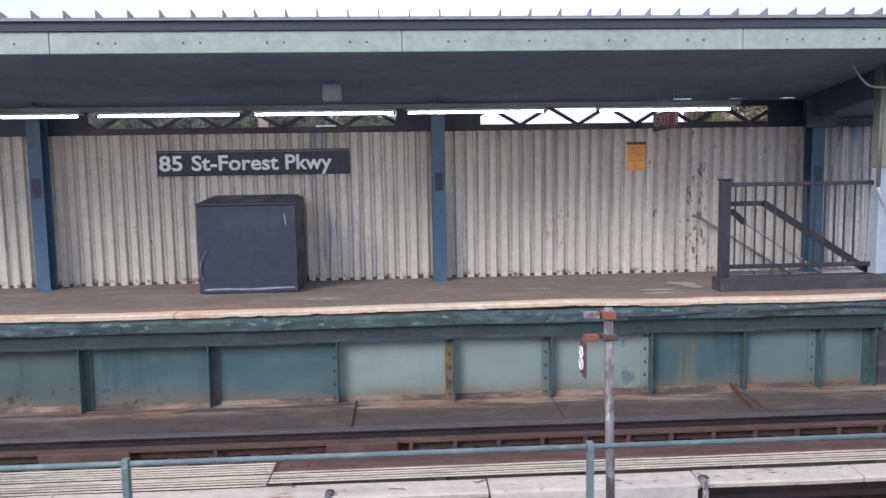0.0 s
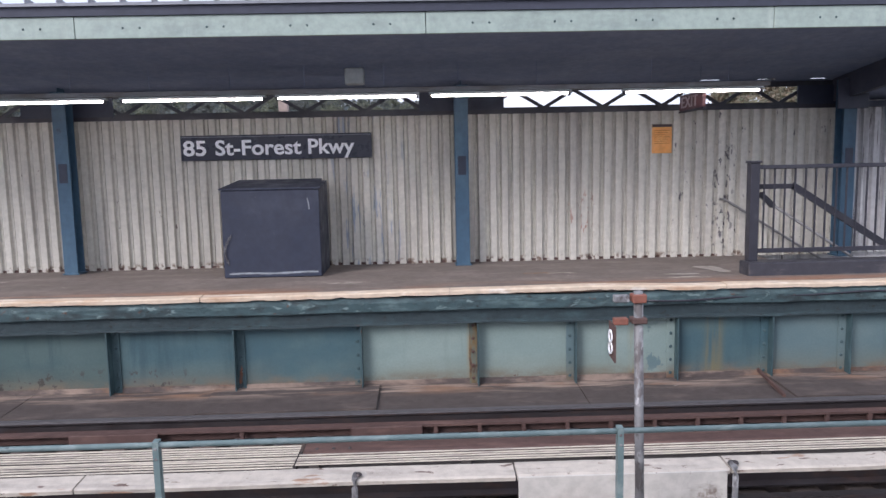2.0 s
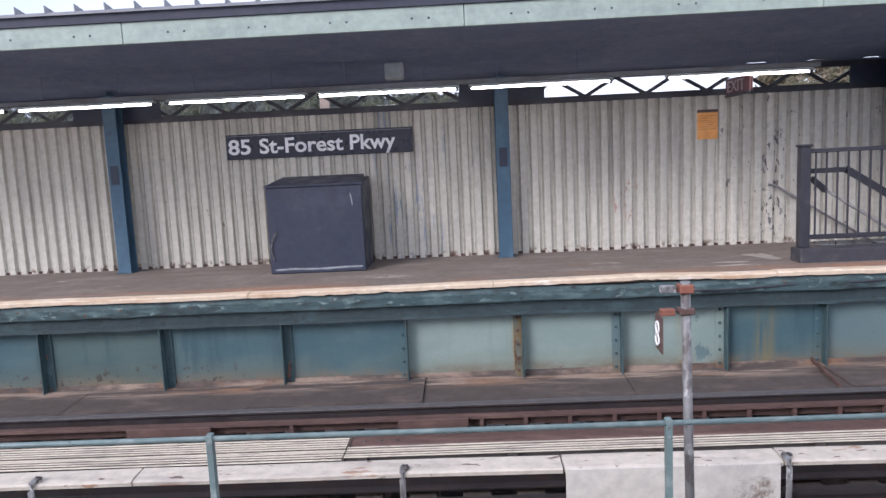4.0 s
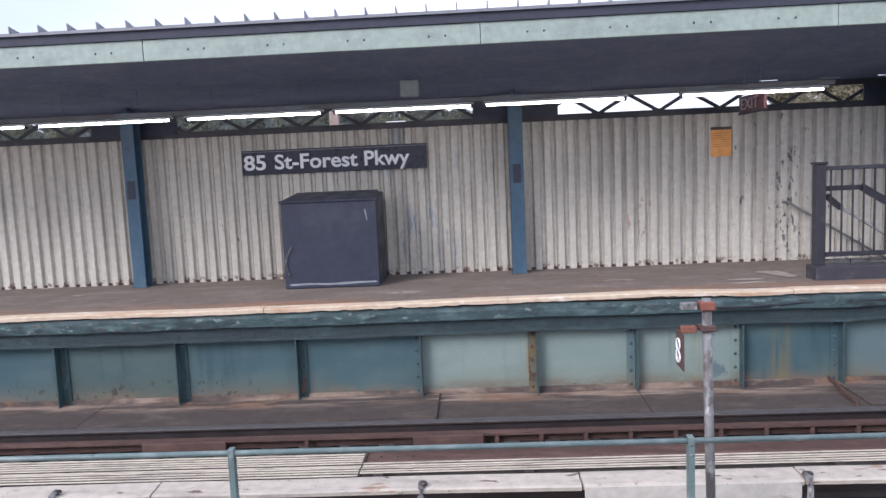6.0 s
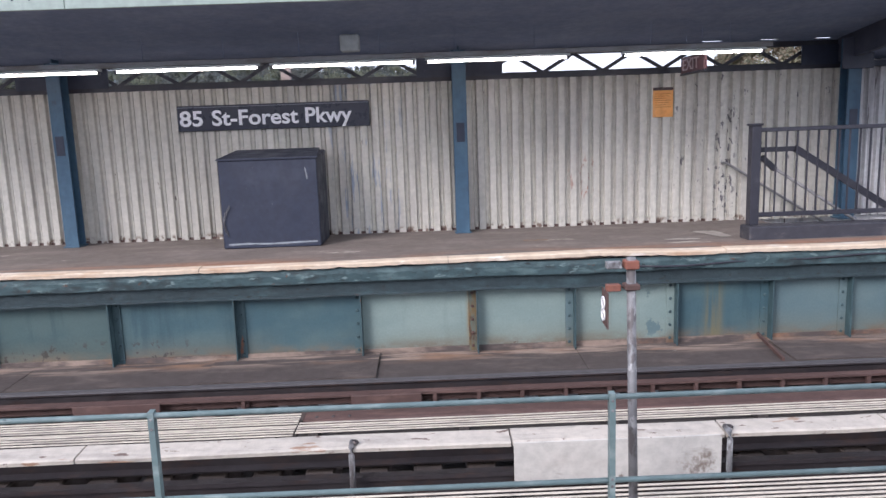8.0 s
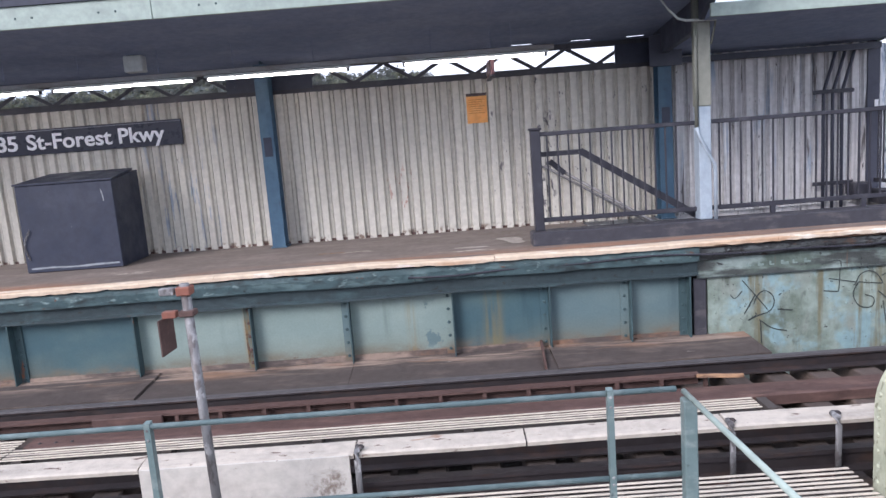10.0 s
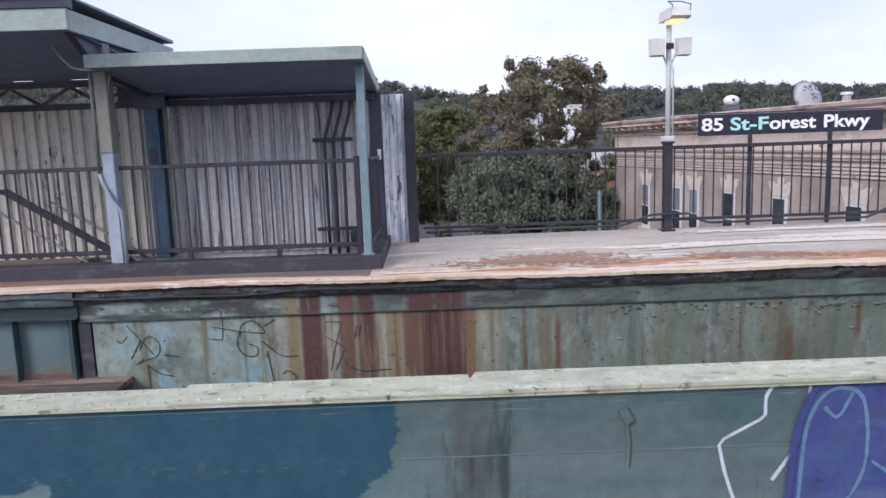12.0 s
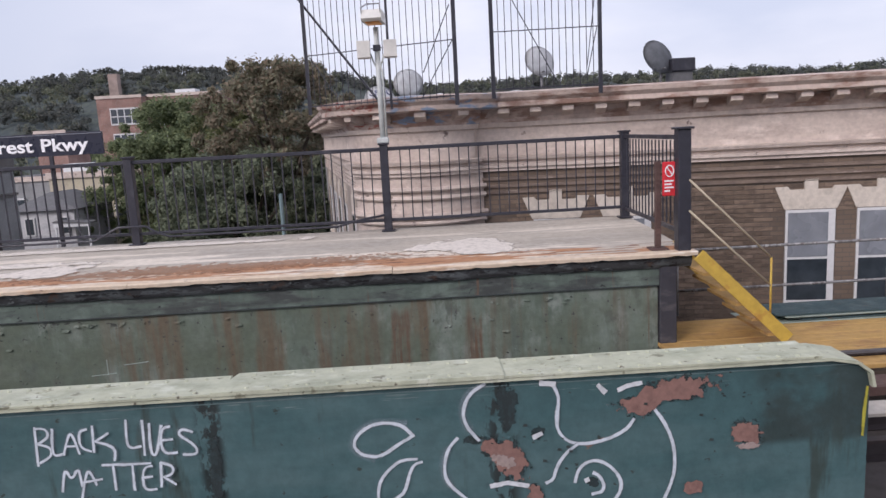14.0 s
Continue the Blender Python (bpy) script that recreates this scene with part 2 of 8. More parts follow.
M["ledge"] = surf("grimy_brown_ledge", (0.070, 0.056, 0.052), [((0.118, 0.093, 0.082), (1.5, 5, 3), 0.48, 0.70, 30), ((0.27, 0.205, 0.165), (1.0, 9, 3), 0.44, 0.60, 150, (1, 7.22, 7.55, 0.10)), ((0.22, 0.13, 0.085), (1.2, 6, 2), 0.50, 0.68, 31, (1, 7.25, 7.6, 0.12)), ((0.36, 0.33, 0.30), (3, 10, 3), 0.70, 0.74, 32)], rough=0.8, bump=0.3)
MAROON, BROWN, AMBER = (0.085, 0.043, 0.038), (0.125, 0.072, 0.052), (0.205, 0.170, 0.095)


def run_off(colour, x0, x1, seed, z0=-1.8, z1=-0.36, low=0.28, high=0.46):
    """A stain that ran down a plate between x0 and x1."""
    return (colour, (9, 2, 0.8), low, high, seed, (0, x0, x1, 0.03), (2, z0, z1, 0.10))


M["girder_plain"] = surf("stained_green_girder_paint", (0.148, 0.185, 0.152), [((0.088, 0.120, 0.096), (0.7, 1, 0.6), 0.42, 0.66, 33), ((0.205, 0.250, 0.222), (3, 3, 0.7), 0.50, 0.70, 34), ((0.09, 0.11, 0.10), (4, 4, 0.35), 0.56, 0.72, 35),
    ((0.27, 0.335, 0.30), (1.5, 1.5, 1.5), 0.40, 0.62, 36, (0, 5.2, 7.7, 0.25)), ((0.215, 0.325, 0.345), (2.2, 2, 2.4), 0.47, 0.60, 165, (0, 5.5, 7.5, 0.2)), ((0.215, 0.250, 0.222), (4, 4, 2.2), 0.50, 0.66, 101), ((0.100, 0.118, 0.100), (5, 5, 2.5), 0.56, 0.68, 102), ((0.265, 0.265, 0.205), (5, 2, 0.5), 0.30, 0.55, 134, (0, 7.3, 9.7, 0.12)), ((0.15, 0.145, 0.095), (6, 2, 0.4), 0.50, 0.68, 37, (0, 5.4, 13.5, 0.5)),
    ((0.102, 0.126, 0.094), (0.8, 1, 1.2), 0.36, 0.64, 155, (0, 13.2, 22.4, 1.2)), ((0.125, 0.100, 0.068), (3.5, 2, 0.4), 0.49, 0.66, 156, (0, 15.5, 22.4, 1.0)),
    run_off(AMBER, 7.39, 7.52, 103), run_off(MAROON, 7.54, 7.77, 104, low=0.22, high=0.40), run_off(BROWN, 7.95, 8.12, 105), run_off(MAROON, 8.15, 8.34, 106), run_off(AMBER, 8.48, 8.62, 107), run_off(BROWN, 8.64, 8.82, 108), run_off(MAROON, 8.83, 9.32, 109, low=0.22, high=0.36), run_off((0.19, 0.115, 0.060), 9.33, 9.42, 110),
    ((0.150, 0.098, 0.068), (16, 2, 0.6), 0.50, 0.66, 144, (0, 7.5, 9.4, 0.1)), ((0.045, 0.024, 0.024), (11, 2, 0.5), 0.52, 0.66, 145, (0, 8.85, 9.3, 0.05)),
    run_off((0.13, 0.070, 0.042), 10.28, 10.34, 111, -1.7, -0.70), run_off((0.14, 0.070, 0.040), 12.80, 12.87, 112, -1.6, -0.92), run_off((0.12, 0.066, 0.042), 13.54, 13.61, 113, -1.05, -0.66), run_off((0.12, 0.075, 0.050), 14.40, 14.58, 114, -1.6, -0.70, 0.40, 0.60), run_off((0.12, 0.075, 0.05), 18.90, 19.15, 115, -1.6, -0.66, 0.42, 0.66), run_off((0.12, 0.072, 0.046), 19.78, 19.94, 116, -1.6, -0.75, 0.38, 0.58),
    ((0.12, 0.080, 0.055), (5.5, 3, 0.30), 0.625, 0.72, 39), ((0.11, 0.080, 0.055), (2.0, 3, 0.16), 0.54, 0.72, 91, (0, 10.5, 22.0, 0.5)), ((0.055, 0.060, 0.055), (16, 16, 14), 0.645, 0.68, 40), ((0.035, 0.038, 0.036), (11, 11, 20), 0.575, 0.61, 117, (0, 10.8, 16.5, 0.8), (2, -0.66, -0.58, 0.025))], rough=0.6, bump=0.35, bump_scale=26)
M["girder_top"] = surf("grimy_girder_top_plate", (0.092, 0.122, 0.104), [((0.135, 0.175, 0.150), (3, 3, 2.5), 0.46, 0.64, 166), ((0.25, 0.31, 0.29), (2, 3, 3), 0.42, 0.6, 167, (0, 5.2, 8.0, 0.4)), ((0.055, 0.062, 0.060), (1.2, 3, 6), 0.46, 0.62, 168), ((0.13, 0.085, 0.06), (10, 3, 0.6), 0.60, 0.70, 169),
    run_off(AMBER, 7.35, 7.52, 103, -0.6, -0.2), run_off(MAROON, 7.54, 7.77, 104, -0.6, -0.2), run_off(BROWN, 7.95, 8.12, 105, -0.6, -0.2), run_off(MAROON, 8.15, 8.34, 106, -0.6, -0.2), run_off(MAROON, 8.70, 9.32, 109, -0.6, -0.2), ((0.030, 0.033, 0.034), (9, 9, 16), 0.64, 0.68, 170)], rough=0.65, bump=0.5, bump_scale=22)
M["edge_dark"] = surf("crumbling_black_edge_timber", (0.048, 0.050, 0.052), [((0.100, 0.112, 0.115), (4, 6, 14), 0.48, 0.58, 171), ((0.020, 0.020, 0.022), (7, 6, 18), 0.56, 0.62, 184), ((0.16, 0.18, 0.18), (9, 9, 22), 0.64, 0.68, 172), ((0.075, 0.05, 0.04), (5, 6, 9), 0.58, 0.66, 173)], rough=0.85, bump=0.8, bump_scale=18)
M["cap_plate"] = surf("pale_green_cap_plate", (0.43, 0.445, 0.335), [((0.31, 0.33, 0.245), (2, 5, 3), 0.46, 0.68, 41), ((0.52, 0.54, 0.44), (5, 9, 5), 0.55, 0.7, 42), ((0.20, 0.20, 0.14), (7, 12, 9), 0.60, 0.66, 188), ((0.11, 0.095, 0.07), (14, 22, 12), 0.645, 0.69, 43), ((0.33, 0.19, 0.10), (6, 9, 9), 0.70, 0.75, 44)], rough=0.6, bump=0.25)
M["near_face"] = surf("teal_girder_face", (0.046, 0.098, 0.104), [((0.068, 0.124, 0.130), (0.5, 1.2, 2.6), 0.40, 0.64, 45), ((0.098, 0.140, 0.133), (0.4, 1, 2.2), 0.25, 0.55, 118, (0, 8.6, 12.2, 0.5)), ((0.125, 0.172, 0.165), (0.4, 1, 2.4), 0.30, 0.60, 119, (0, 8.6, 11.6, 0.5), (2, -1.9, -0.60, 0.015)),
    ((0.078, 0.090, 0.087), (5, 2, 1.2), 0.30, 0.58, 120, (0, 9.08, 9.36, 0.05, 0.05)), ((0.125, 0.190, 0.190), (0.7, 2, 2), 0.30, 0.60, 47, (0, 5.28, 8.9, 0.02), (2, -1.8, -0.58, 0.05)), ((0.140, 0.205, 0.205), (3, 3, 1.2), 0.20, 0.50, 151, (0, 5.28, 5.40, 0.012)), ((0.034, 0.066, 0.078), (3, 2, 1), 0.20, 0.50, 152, (0, 4.9, 5.275, 0.006)),
    ((0.022, 0.072, 0.106), (0.45, 1, 2.5), 0.26, 0.32, 46, (0, 5.40, 8.74, 0.012, 0.07), (2, -0.71, -0.1, 0.02, 0.08)), ((0.024, 0.075, 0.108), (1.3, 1, 3), 0.35, 0.39, 153, (0, 6.7, 8.60, 0.02, 0.10), (2, -0.88, -0.1, 0.03, 0.12)), ((0.055, 0.10, 0.125), (12, 4, 30), 0.55, 0.64, 154, (0, 5.5, 8.6, 0.1), (2, -0.68, -0.58, 0.03)), ((0.04, 0.06, 0.055), (3.2, 2, 0.5), 0.60, 0.68, 48),
    ((0.022, 0.028, 0.028), (22, 22, 12), 0.47, 0.53, 121, (0, 16.58, 16.74, 0.03)), ((0.020, 0.028, 0.028), (22, 22, 12), 0.45, 0.51, 122, (0, 17.94, 18.08, 0.03)), ((0.022, 0.030, 0.030), (16, 16, 8), 0.48, 0.54, 123, (0, 19.66, 19.84, 0.05)),
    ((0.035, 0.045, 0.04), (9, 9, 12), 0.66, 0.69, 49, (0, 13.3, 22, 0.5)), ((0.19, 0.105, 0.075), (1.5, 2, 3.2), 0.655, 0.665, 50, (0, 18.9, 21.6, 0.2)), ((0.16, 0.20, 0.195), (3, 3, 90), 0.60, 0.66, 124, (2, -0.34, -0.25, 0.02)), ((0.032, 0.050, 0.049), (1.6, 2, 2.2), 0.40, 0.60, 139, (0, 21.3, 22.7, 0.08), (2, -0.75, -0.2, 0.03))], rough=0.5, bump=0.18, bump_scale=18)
M["wood_tie"] = surf("dark_creosoted_tie", (0.085, 0.066, 0.058), [((0.15, 0.11, 0.09), (3, 1, 6), 0.5, 0.7, 51)], rough=0.85, bump=0.4, tint=0.25)
M["raw_wood"] = surf("splintered_raw_wood", (0.40, 0.24, 0.14), [((0.20, 0.12, 0.08), (6, 20, 20), 0.45, 0.6, 140)], rough=0.85, bump=0.4)
M["rust_steel"] = surf("rusty_brown_steel", (0.084, 0.049, 0.043), [((0.128, 0.076, 0.064), (2, 9, 9), 0.48, 0.70, 52), ((0.06, 0.035, 0.03), (4, 9, 9), 0.55, 0.72, 53)], rough=0.75, bump=0.2)
M["rail_steel"] = surf("dull_rail_steel", (0.040, 0.034, 0.036), [((0.060, 0.040, 0.035), (3, 6, 12), 0.5, 0.7, 54)], rough=0.45, metal=0.3, bump=0.1)
M["rail_head"] = surf("polished_rail_head", (0.10, 0.095, 0.10), rough=0.62, metal=0.25, bump=0.03)
M["white_board"] = surf("weathered_white_board", (0.46, 0.415, 0.36), [((0.37, 0.335, 0.295), (1.5, 9, 8), 0.48, 0.66, 55), ((0.14, 0.10, 0.085), (6, 16, 12), 0.63, 0.67, 56), ((0.30, 0.19, 0.13), (2.5, 10, 10), 0.64, 0.70, 142)], rough=0.75, bump=0.3, tint=0.06)
M["white_sheet"] = surf("grimy_white_sheet", (0.46, 0.437, 0.40), [((0.42, 0.39, 0.355), (2, 2, 5), 0.48, 0.7, 57), ((0.20, 0.17, 0.145), (5, 5, 6), 0.64, 0.68, 58), ((0.26, 0.235, 0.21), (1.2, 8, 3), 0.58, 0.66, 143), ((0.19, 0.155, 0.13), (6, 4, 5), 0.50, 0.60, 180, (0, 1.62, 1.9, 0.08), (2, -1.2, -0.93, 0.05))], rough=0.6, bump=0.15)
M["slat"] = surf("pale_grating_slat", (0.52, 0.465, 0.39), [((0.36, 0.32, 0.28), (2.5, 20, 9), 0.50, 0.66, 59), ((0.17, 0.12, 0.09), (3, 24, 9), 0.66, 0.72, 60)], rough=0.75, bump=0.2, tint=0.06)
M["slat_gap"] = surf("dark_bearer_and_gap_backing", (0.065, 0.056, 0.052), rough=0.85)
M["teal_pipe"] = surf("teal_painted_pipe", (0.118, 0.168, 0.170), [((0.205, 0.255, 0.25), (4, 9, 9), 0.5, 0.7, 61), ((0.07, 0.10, 0.10), (12, 12, 12), 0.66, 0.72, 62)], rough=0.45, bump=0.1)
M["galv"] = surf("weathered_galvanized_pipe", (0.21, 0.21, 0.215), [((0.12, 0.11, 0.11), (14, 14, 7), 0.48, 0.58, 63), ((0.36, 0.36, 0.36), (18, 18, 9), 0.55, 0.64, 64)], rough=0.55, metal=0.35, bump=0.25)
M["orange_steel"] = surf("faded_orange_steel", (0.21, 0.080, 0.055), [((0.16, 0.07, 0.05), (14, 14, 14), 0.5, 0.65, 65)], rough=0.6)
M["sign_black"] = surf("navy_black_sign_enamel", (0.020, 0.022, 0.038), rough=0.35, grain=(20, 0.08), bump=0.0)
M["sign_white"] = surf("white_sign_lettering", (0.84, 0.84, 0.86), rough=0.4, grain=(30, 0.05), bump=0.0)
M["sign_mint"] = surf("sun_bleached_mint_lettering", (0.42, 0.74, 0.72), rough=0.4, grain=(30, 0.05), bump=0.0)
M["orange_paper"] = surf("orange_notice_paper", (0.82, 0.37, 0.11), [((0.85, 0.44, 0.16), (6, 6, 6), 0.4, 0.7, 66)], rough=0.6, bump=0.05)
M["ink"] = surf("notice_ink", (0.09, 0.07, 0.07), rough=0.7, bump=0.0)
M["ink_orange"] = surf("faded_notice_ink", (0.50, 0.19, 0.04), rough=0.7, bump=0.0)
M["red_sign"] = surf("red_enamel_sign", (0.62, 0.035, 0.045), rough=0.4, bump=0.02)
M["exit_red"] = surf("dark_red_sign_face", (0.13, 0.055, 0.06), rough=0.5, bump=0.02)
M["exit_letter"] = surf("dull_pink_sign_letters", (0.42, 0.33, 0.34), rough=0.5, bump=0.0)
M["kerb"] = surf("black_painted_kerb", (0.040, 0.040, 0.050), [((0.085, 0.08, 0.085), (3, 8, 8), 0.5, 0.7, 67)], rough=0.6, bump=0.2)
M["col_grey"] = surf("olive_grey_column_paint", (0.20, 0.205, 0.175), [((0.15, 0.158, 0.135), (5, 5, 1.5), 0.45, 0.65, 68), ((0.30, 0.27, 0.12), (6, 6, 3), 0.66, 0.72, 69)], rough=0.55, bump=0.1)
M["col_pale"] = surf("pale_blue_column_paint", (0.30, 0.355, 0.41), [((0.235, 0.29, 0.35), (5, 5, 1.5), 0.5, 0.7, 70)], rough=0.5, bump=0.08)
M["post_teal"] = surf("grey_teal_post_paint", (0.17, 0.245, 0.265), [((0.23, 0.30, 0.31), (7, 7, 1.2), 0.5, 0.7, 71)], rough=0.5, bump=0.08)
M["rail_beige"] = surf("beige_painted_rail", (0.42, 0.36, 0.26), rough=0.6, bump=0.1)
M["chrome"] = surf("worn_steel_handrail", (0.24, 0.235, 0.24), rough=0.55, metal=0.5, grain=(20, 0.1), bump=0.03)
M["tread"] = surf("dark_stair_tread", (0.05, 0.05, 0.052), [((0.09, 0.085, 0.08), (3, 3, 3), 0.5, 0.7, 72)], rough=0.8)
M["lamp_white"] = surf("off_white_lamp_housing", (0.66, 0.65, 0.61), rough=0.5, grain=(15, 0.05), bump=0.02)
M["lamp_pole"] = surf("chalky_grey_lamp_pole", (0.50, 0.53, 0.52), [((0.36, 0.40, 0.40), (9, 9, 2), 0.5, 0.7, 73)], rough=0.5, bump=0.06)
M["trunking"] = surf("dusty_grey_trunking", (0.20, 0.20, 0.205), [((0.14, 0.125, 0.115), (2, 6, 6), 0.45, 0.65, 190)], rough=0.55, bump=0.05)
M["tube"] = glow("fluorescent_tube", (1.0, 0.90, 0.79), 8.5)
M["sodium"] = glow("amber_lamp_lens", (1.0, 0.70, 0.28), 0.75)
M["yellow"] = surf("yellow_painted_steel", (0.50, 0.335, 0.06), [((0.42, 0.22, 0.05), (5, 5, 5), 0.55, 0.68, 74)], rough=0.55, bump=0.12)
M["yellow_deck"] = surf("faded_ochre_deck", (0.42, 0.26, 0.09), [((0.30, 0.17, 0.07), (2, 5, 2), 0.48, 0.68, 75)], rough=0.7, bump=0.2)
M["spray_purple"] = surf("violet_spray_paint", (0.056, 0.064, 0.205), [((0.058, 0.090, 0.225), (2.2, 2.2, 3), 0.42, 0.65, 76), ((0.088, 0.120, 0.235), (1.4, 2, 5), 0.54, 0.70, 177), ((0.060, 0.082, 0.165), (3, 2, 14), 0.54, 0.68, 130), ((0.045, 0.05, 0.135), (12, 12, 12), 0.62, 0.68, 131)], rough=0.5, bump=0.05)
M["spray_fill"] = surf("worn_blue_spray_fill", (0.078, 0.155, 0.205), [((0.098, 0.19, 0.24), (3, 3, 3), 0.42, 0.6, 78), ((0.060, 0.125, 0.165), (2, 2, 5), 0.52, 0.62, 157), ((0.040, 0.065, 0.07), (20, 20, 18), 0.48, 0.51, 79, (2, -1.6, -0.80, 0.06)), ((0.20, 0.26, 0.27), (24, 24, 22), 0.56, 0.59, 158, (2, -1.6, -0.80, 0.06)), ((0.20, 0.14, 0.105), (15, 15, 13), 0.60, 0.63, 80, (2, -1.6, -0.80, 0.06)), ((0.045, 0.07, 0.075), (14, 14, 14), 0.66, 0.68, 159)], rough=0.5, bump=0.12)
M["spray_dark"] = surf("dark_marker_scrawl", (0.045, 0.055, 0.055), rough=0.6, bump=0.0)
M["street"] = surf("street_asphalt", (0.055, 0.055, 0.057), [((0.085, 0.085, 0.085), (0.5, 0.5, 0.5), 0.45, 0.7, 81)], rough=0.85)
M["stone"] = surf("pinkish_limestone", (0.56, 0.475, 0.42), [((0.43, 0.355, 0.315), (0.8, 0.8, 3), 0.45, 0.68, 82), ((0.66, 0.57, 0.51), (2.5, 2.5, 6), 0.52, 0.7, 83), ((0.16, 0.12, 0.11), (5, 5, 4), 0.64, 0.72, 84)], rough=0.8, bump=0.15)
M["stone_dirty"] = surf("rust_stained_cornice", (0.56, 0.455, 0.40), [((0.30, 0.19, 0.15), (1.5, 1.5, 5), 0.45, 0.62, 85), ((0.46, 0.38, 0.33), (3, 3, 8), 0.55, 0.7, 86), ((0.22, 0.29, 0.40), (3, 3, 9), 0.50, 0.60, 92, (0, 18.9, 20.6, 0.15), (1, 9, 12, 0.2)), ((0.30, 0.10, 0.08), (4, 4, 14), 0.55, 0.6, 93, (0, 17.2, 18.8, 0.15), (1, 9, 13, 0.2))], rough=0.8, bump=0.2)
M["lintel"] = surf("pale_limestone_lintel", (0.58, 0.52, 0.45), [((0.48, 0.43, 0.37), (5, 5, 5), 0.45, 0.7, 87)], rough=0.8, bump=0.1)
M["band_brown"] = surf("weathered_brown_brick_band", (0.205, 0.155, 0.125), [((0.145, 0.110, 0.092), (2, 2, 9), 0.45, 0.62, 186), ((0.30, 0.24, 0.20), (3, 3, 14), 0.60, 0.68, 187)], rough=0.85, bump=0.2)
M["roofing"] = surf("grey_roofing_felt", (0.13, 0.13, 0.135), rough=0.9)
M["glass_dark"] = surf("dark_window_glass", (0.035, 0.045, 0.055), rough=0.08, grain=(3, 0.2), bump=0.0, spec=0.8)
M["curtain"] = surf("pale_blind_behind_glass", (0.20, 0.215, 0.24), rough=0.25, grain=(4, 0.1), bump=0.0, spec=0.7)
M["white_frame"] = surf("white_window_frame", (0.60, 0.60, 0.60), rough=0.5, grain=(20, 0.05), bump=0.02)
M["dish"] = surf("grey_satellite_dish", (0.22, 0.23, 0.25), rough=0.5, grain=(9, 0.15), bump=0.02)
M["dish_white"] = surf("chalky_white_dish", (0.70, 0.71, 0.72), rough=0.5, grain=(9, 0.12), bump=0.02)
M["house_grey"] = surf("grey_house_render", (0.27, 0.275, 0.28), [((0.20, 0.205, 0.21), (0.6, 0.6, 0.8), 0.45, 0.68, 88)], rough=0.85, bump=0.1)
M["band_grey"] = surf("stained_dark_render", (0.155, 0.148, 0.145), [((0.085, 0.080, 0.080), (3, 3, 0.5), 0.46, 0.64, 181), ((0.22, 0.21, 0.205), (1, 1, 0.7), 0.52, 0.66, 182)], rough=0.9, bump=0.1)
M["house_pale"] = surf("pale_house_siding", (0.50, 0.50, 0.51), [((0.42, 0.42, 0.44), (1, 1, 5), 0.45, 0.68, 183)], rough=0.8, bump=0.05)
M["house_cream"] = surf("cream_house_wall", (0.50, 0.45, 0.34), [((0.42, 0.37, 0.29), (0.4, 0.4, 0.6), 0.45, 0.68, 89)], rough=0.85, bump=0.05)
M["house_orange"] = surf("orange_tan_render", (0.40, 0.215, 0.145), [((0.32, 0.17, 0.12), (0.7, 0.7, 0.9), 0.45, 0.68, 185)], rough=0.85, bump=0.05)
M["bark"] = surf("grey_brown_bark", (0.075, 0.058, 0.045), rough=0.9, bump=0.4)
# far hill: distance haze is mixed into these bluish greens
M["far_canopy"] = surf("hazed_woodland_canopy", (0.058, 0.072, 0.072), [((0.075, 0.090, 0.076), (0.05, 0.05, 0.1), 0.42, 0.62, 94), ((0.050, 0.064, 0.068), (0.30, 0.2, 0.5), 0.46, 0.62, 95), ((0.070, 0.078, 0.060), (0.12, 0.1, 0.2), 0.62, 0.72, 96), ((0.044, 0.056, 0.060), (0.9, 0.6, 1.4), 0.52, 0.64, 132)], rough=0.9, grain=(0.7, 0.12), bump=0.0)


def brick_mat(name, c1, c2, mortar, scale=1.0):
    m = bpy.data.materials.new(name)
    m.use_nodes = True
    n, l = m.node_tree.nodes, m.node_tree.links
    b = n["Principled BSDF"]
    b.inputs["Roughness"].default_value = 0.85
    uv = n.new("ShaderNodeUVMap")
    t = n.new("ShaderNodeTexBrick")
    for k, v in (("Color1", c1), ("Color2", c2), ("Mortar", mortar)):
        t.inputs[k].default_value = (*v, 1)
    t.inputs["Scale"].default_value = scale
    t.inputs["Mortar Size"].default_value = 0.008
    t.inputs["Brick Width"].default_value, t.inputs["Row Height"].default_value = 0.22, 0.075
    l.new(uv.outputs[0], t.inputs["Vector"])
    geo = n.new("ShaderNodeNewGeometry")
    no = n.new("ShaderNodeTexNoise")
    no.inputs["Scale"].default_value = 0.9
    l.new(geo.outputs["Position"], no.inputs["Vector"])
    r = n.new("ShaderNodeMapRange")
    for i, v in enumerate((0.3, 0.7, 0.7, 1.15)):
        r.inputs[i + 1].default_value = v
    l.new(no.outputs["Fac"], r.inputs[0])
    tone = n.new("ShaderNodeCombineColor")
    for i in range(3):
        l.new(r.outputs[0], tone.inputs[i])
    x = n.new("ShaderNodeMix")
    x.data_type, x.blend_type = "RGBA", "MULTIPLY"
    x.inputs[0].default_value = 1.0
    l.new(t.outputs["Color"], x.inputs[6])
    l.new(tone.outputs[0], x.inputs[7])
    l.new(x.outputs[2], b.inputs["Base Color"])
    bp = n.new("ShaderNodeBump")
    bp.inputs["Strength"].default_value, bp.inputs["Distance"].default_value = 0.4, 0.01
    l.new(t.outputs["Fac"], bp.inputs["Height"])
    bp.invert = True
    l.new(bp.outputs[0], b.inputs["Normal"])
    return m


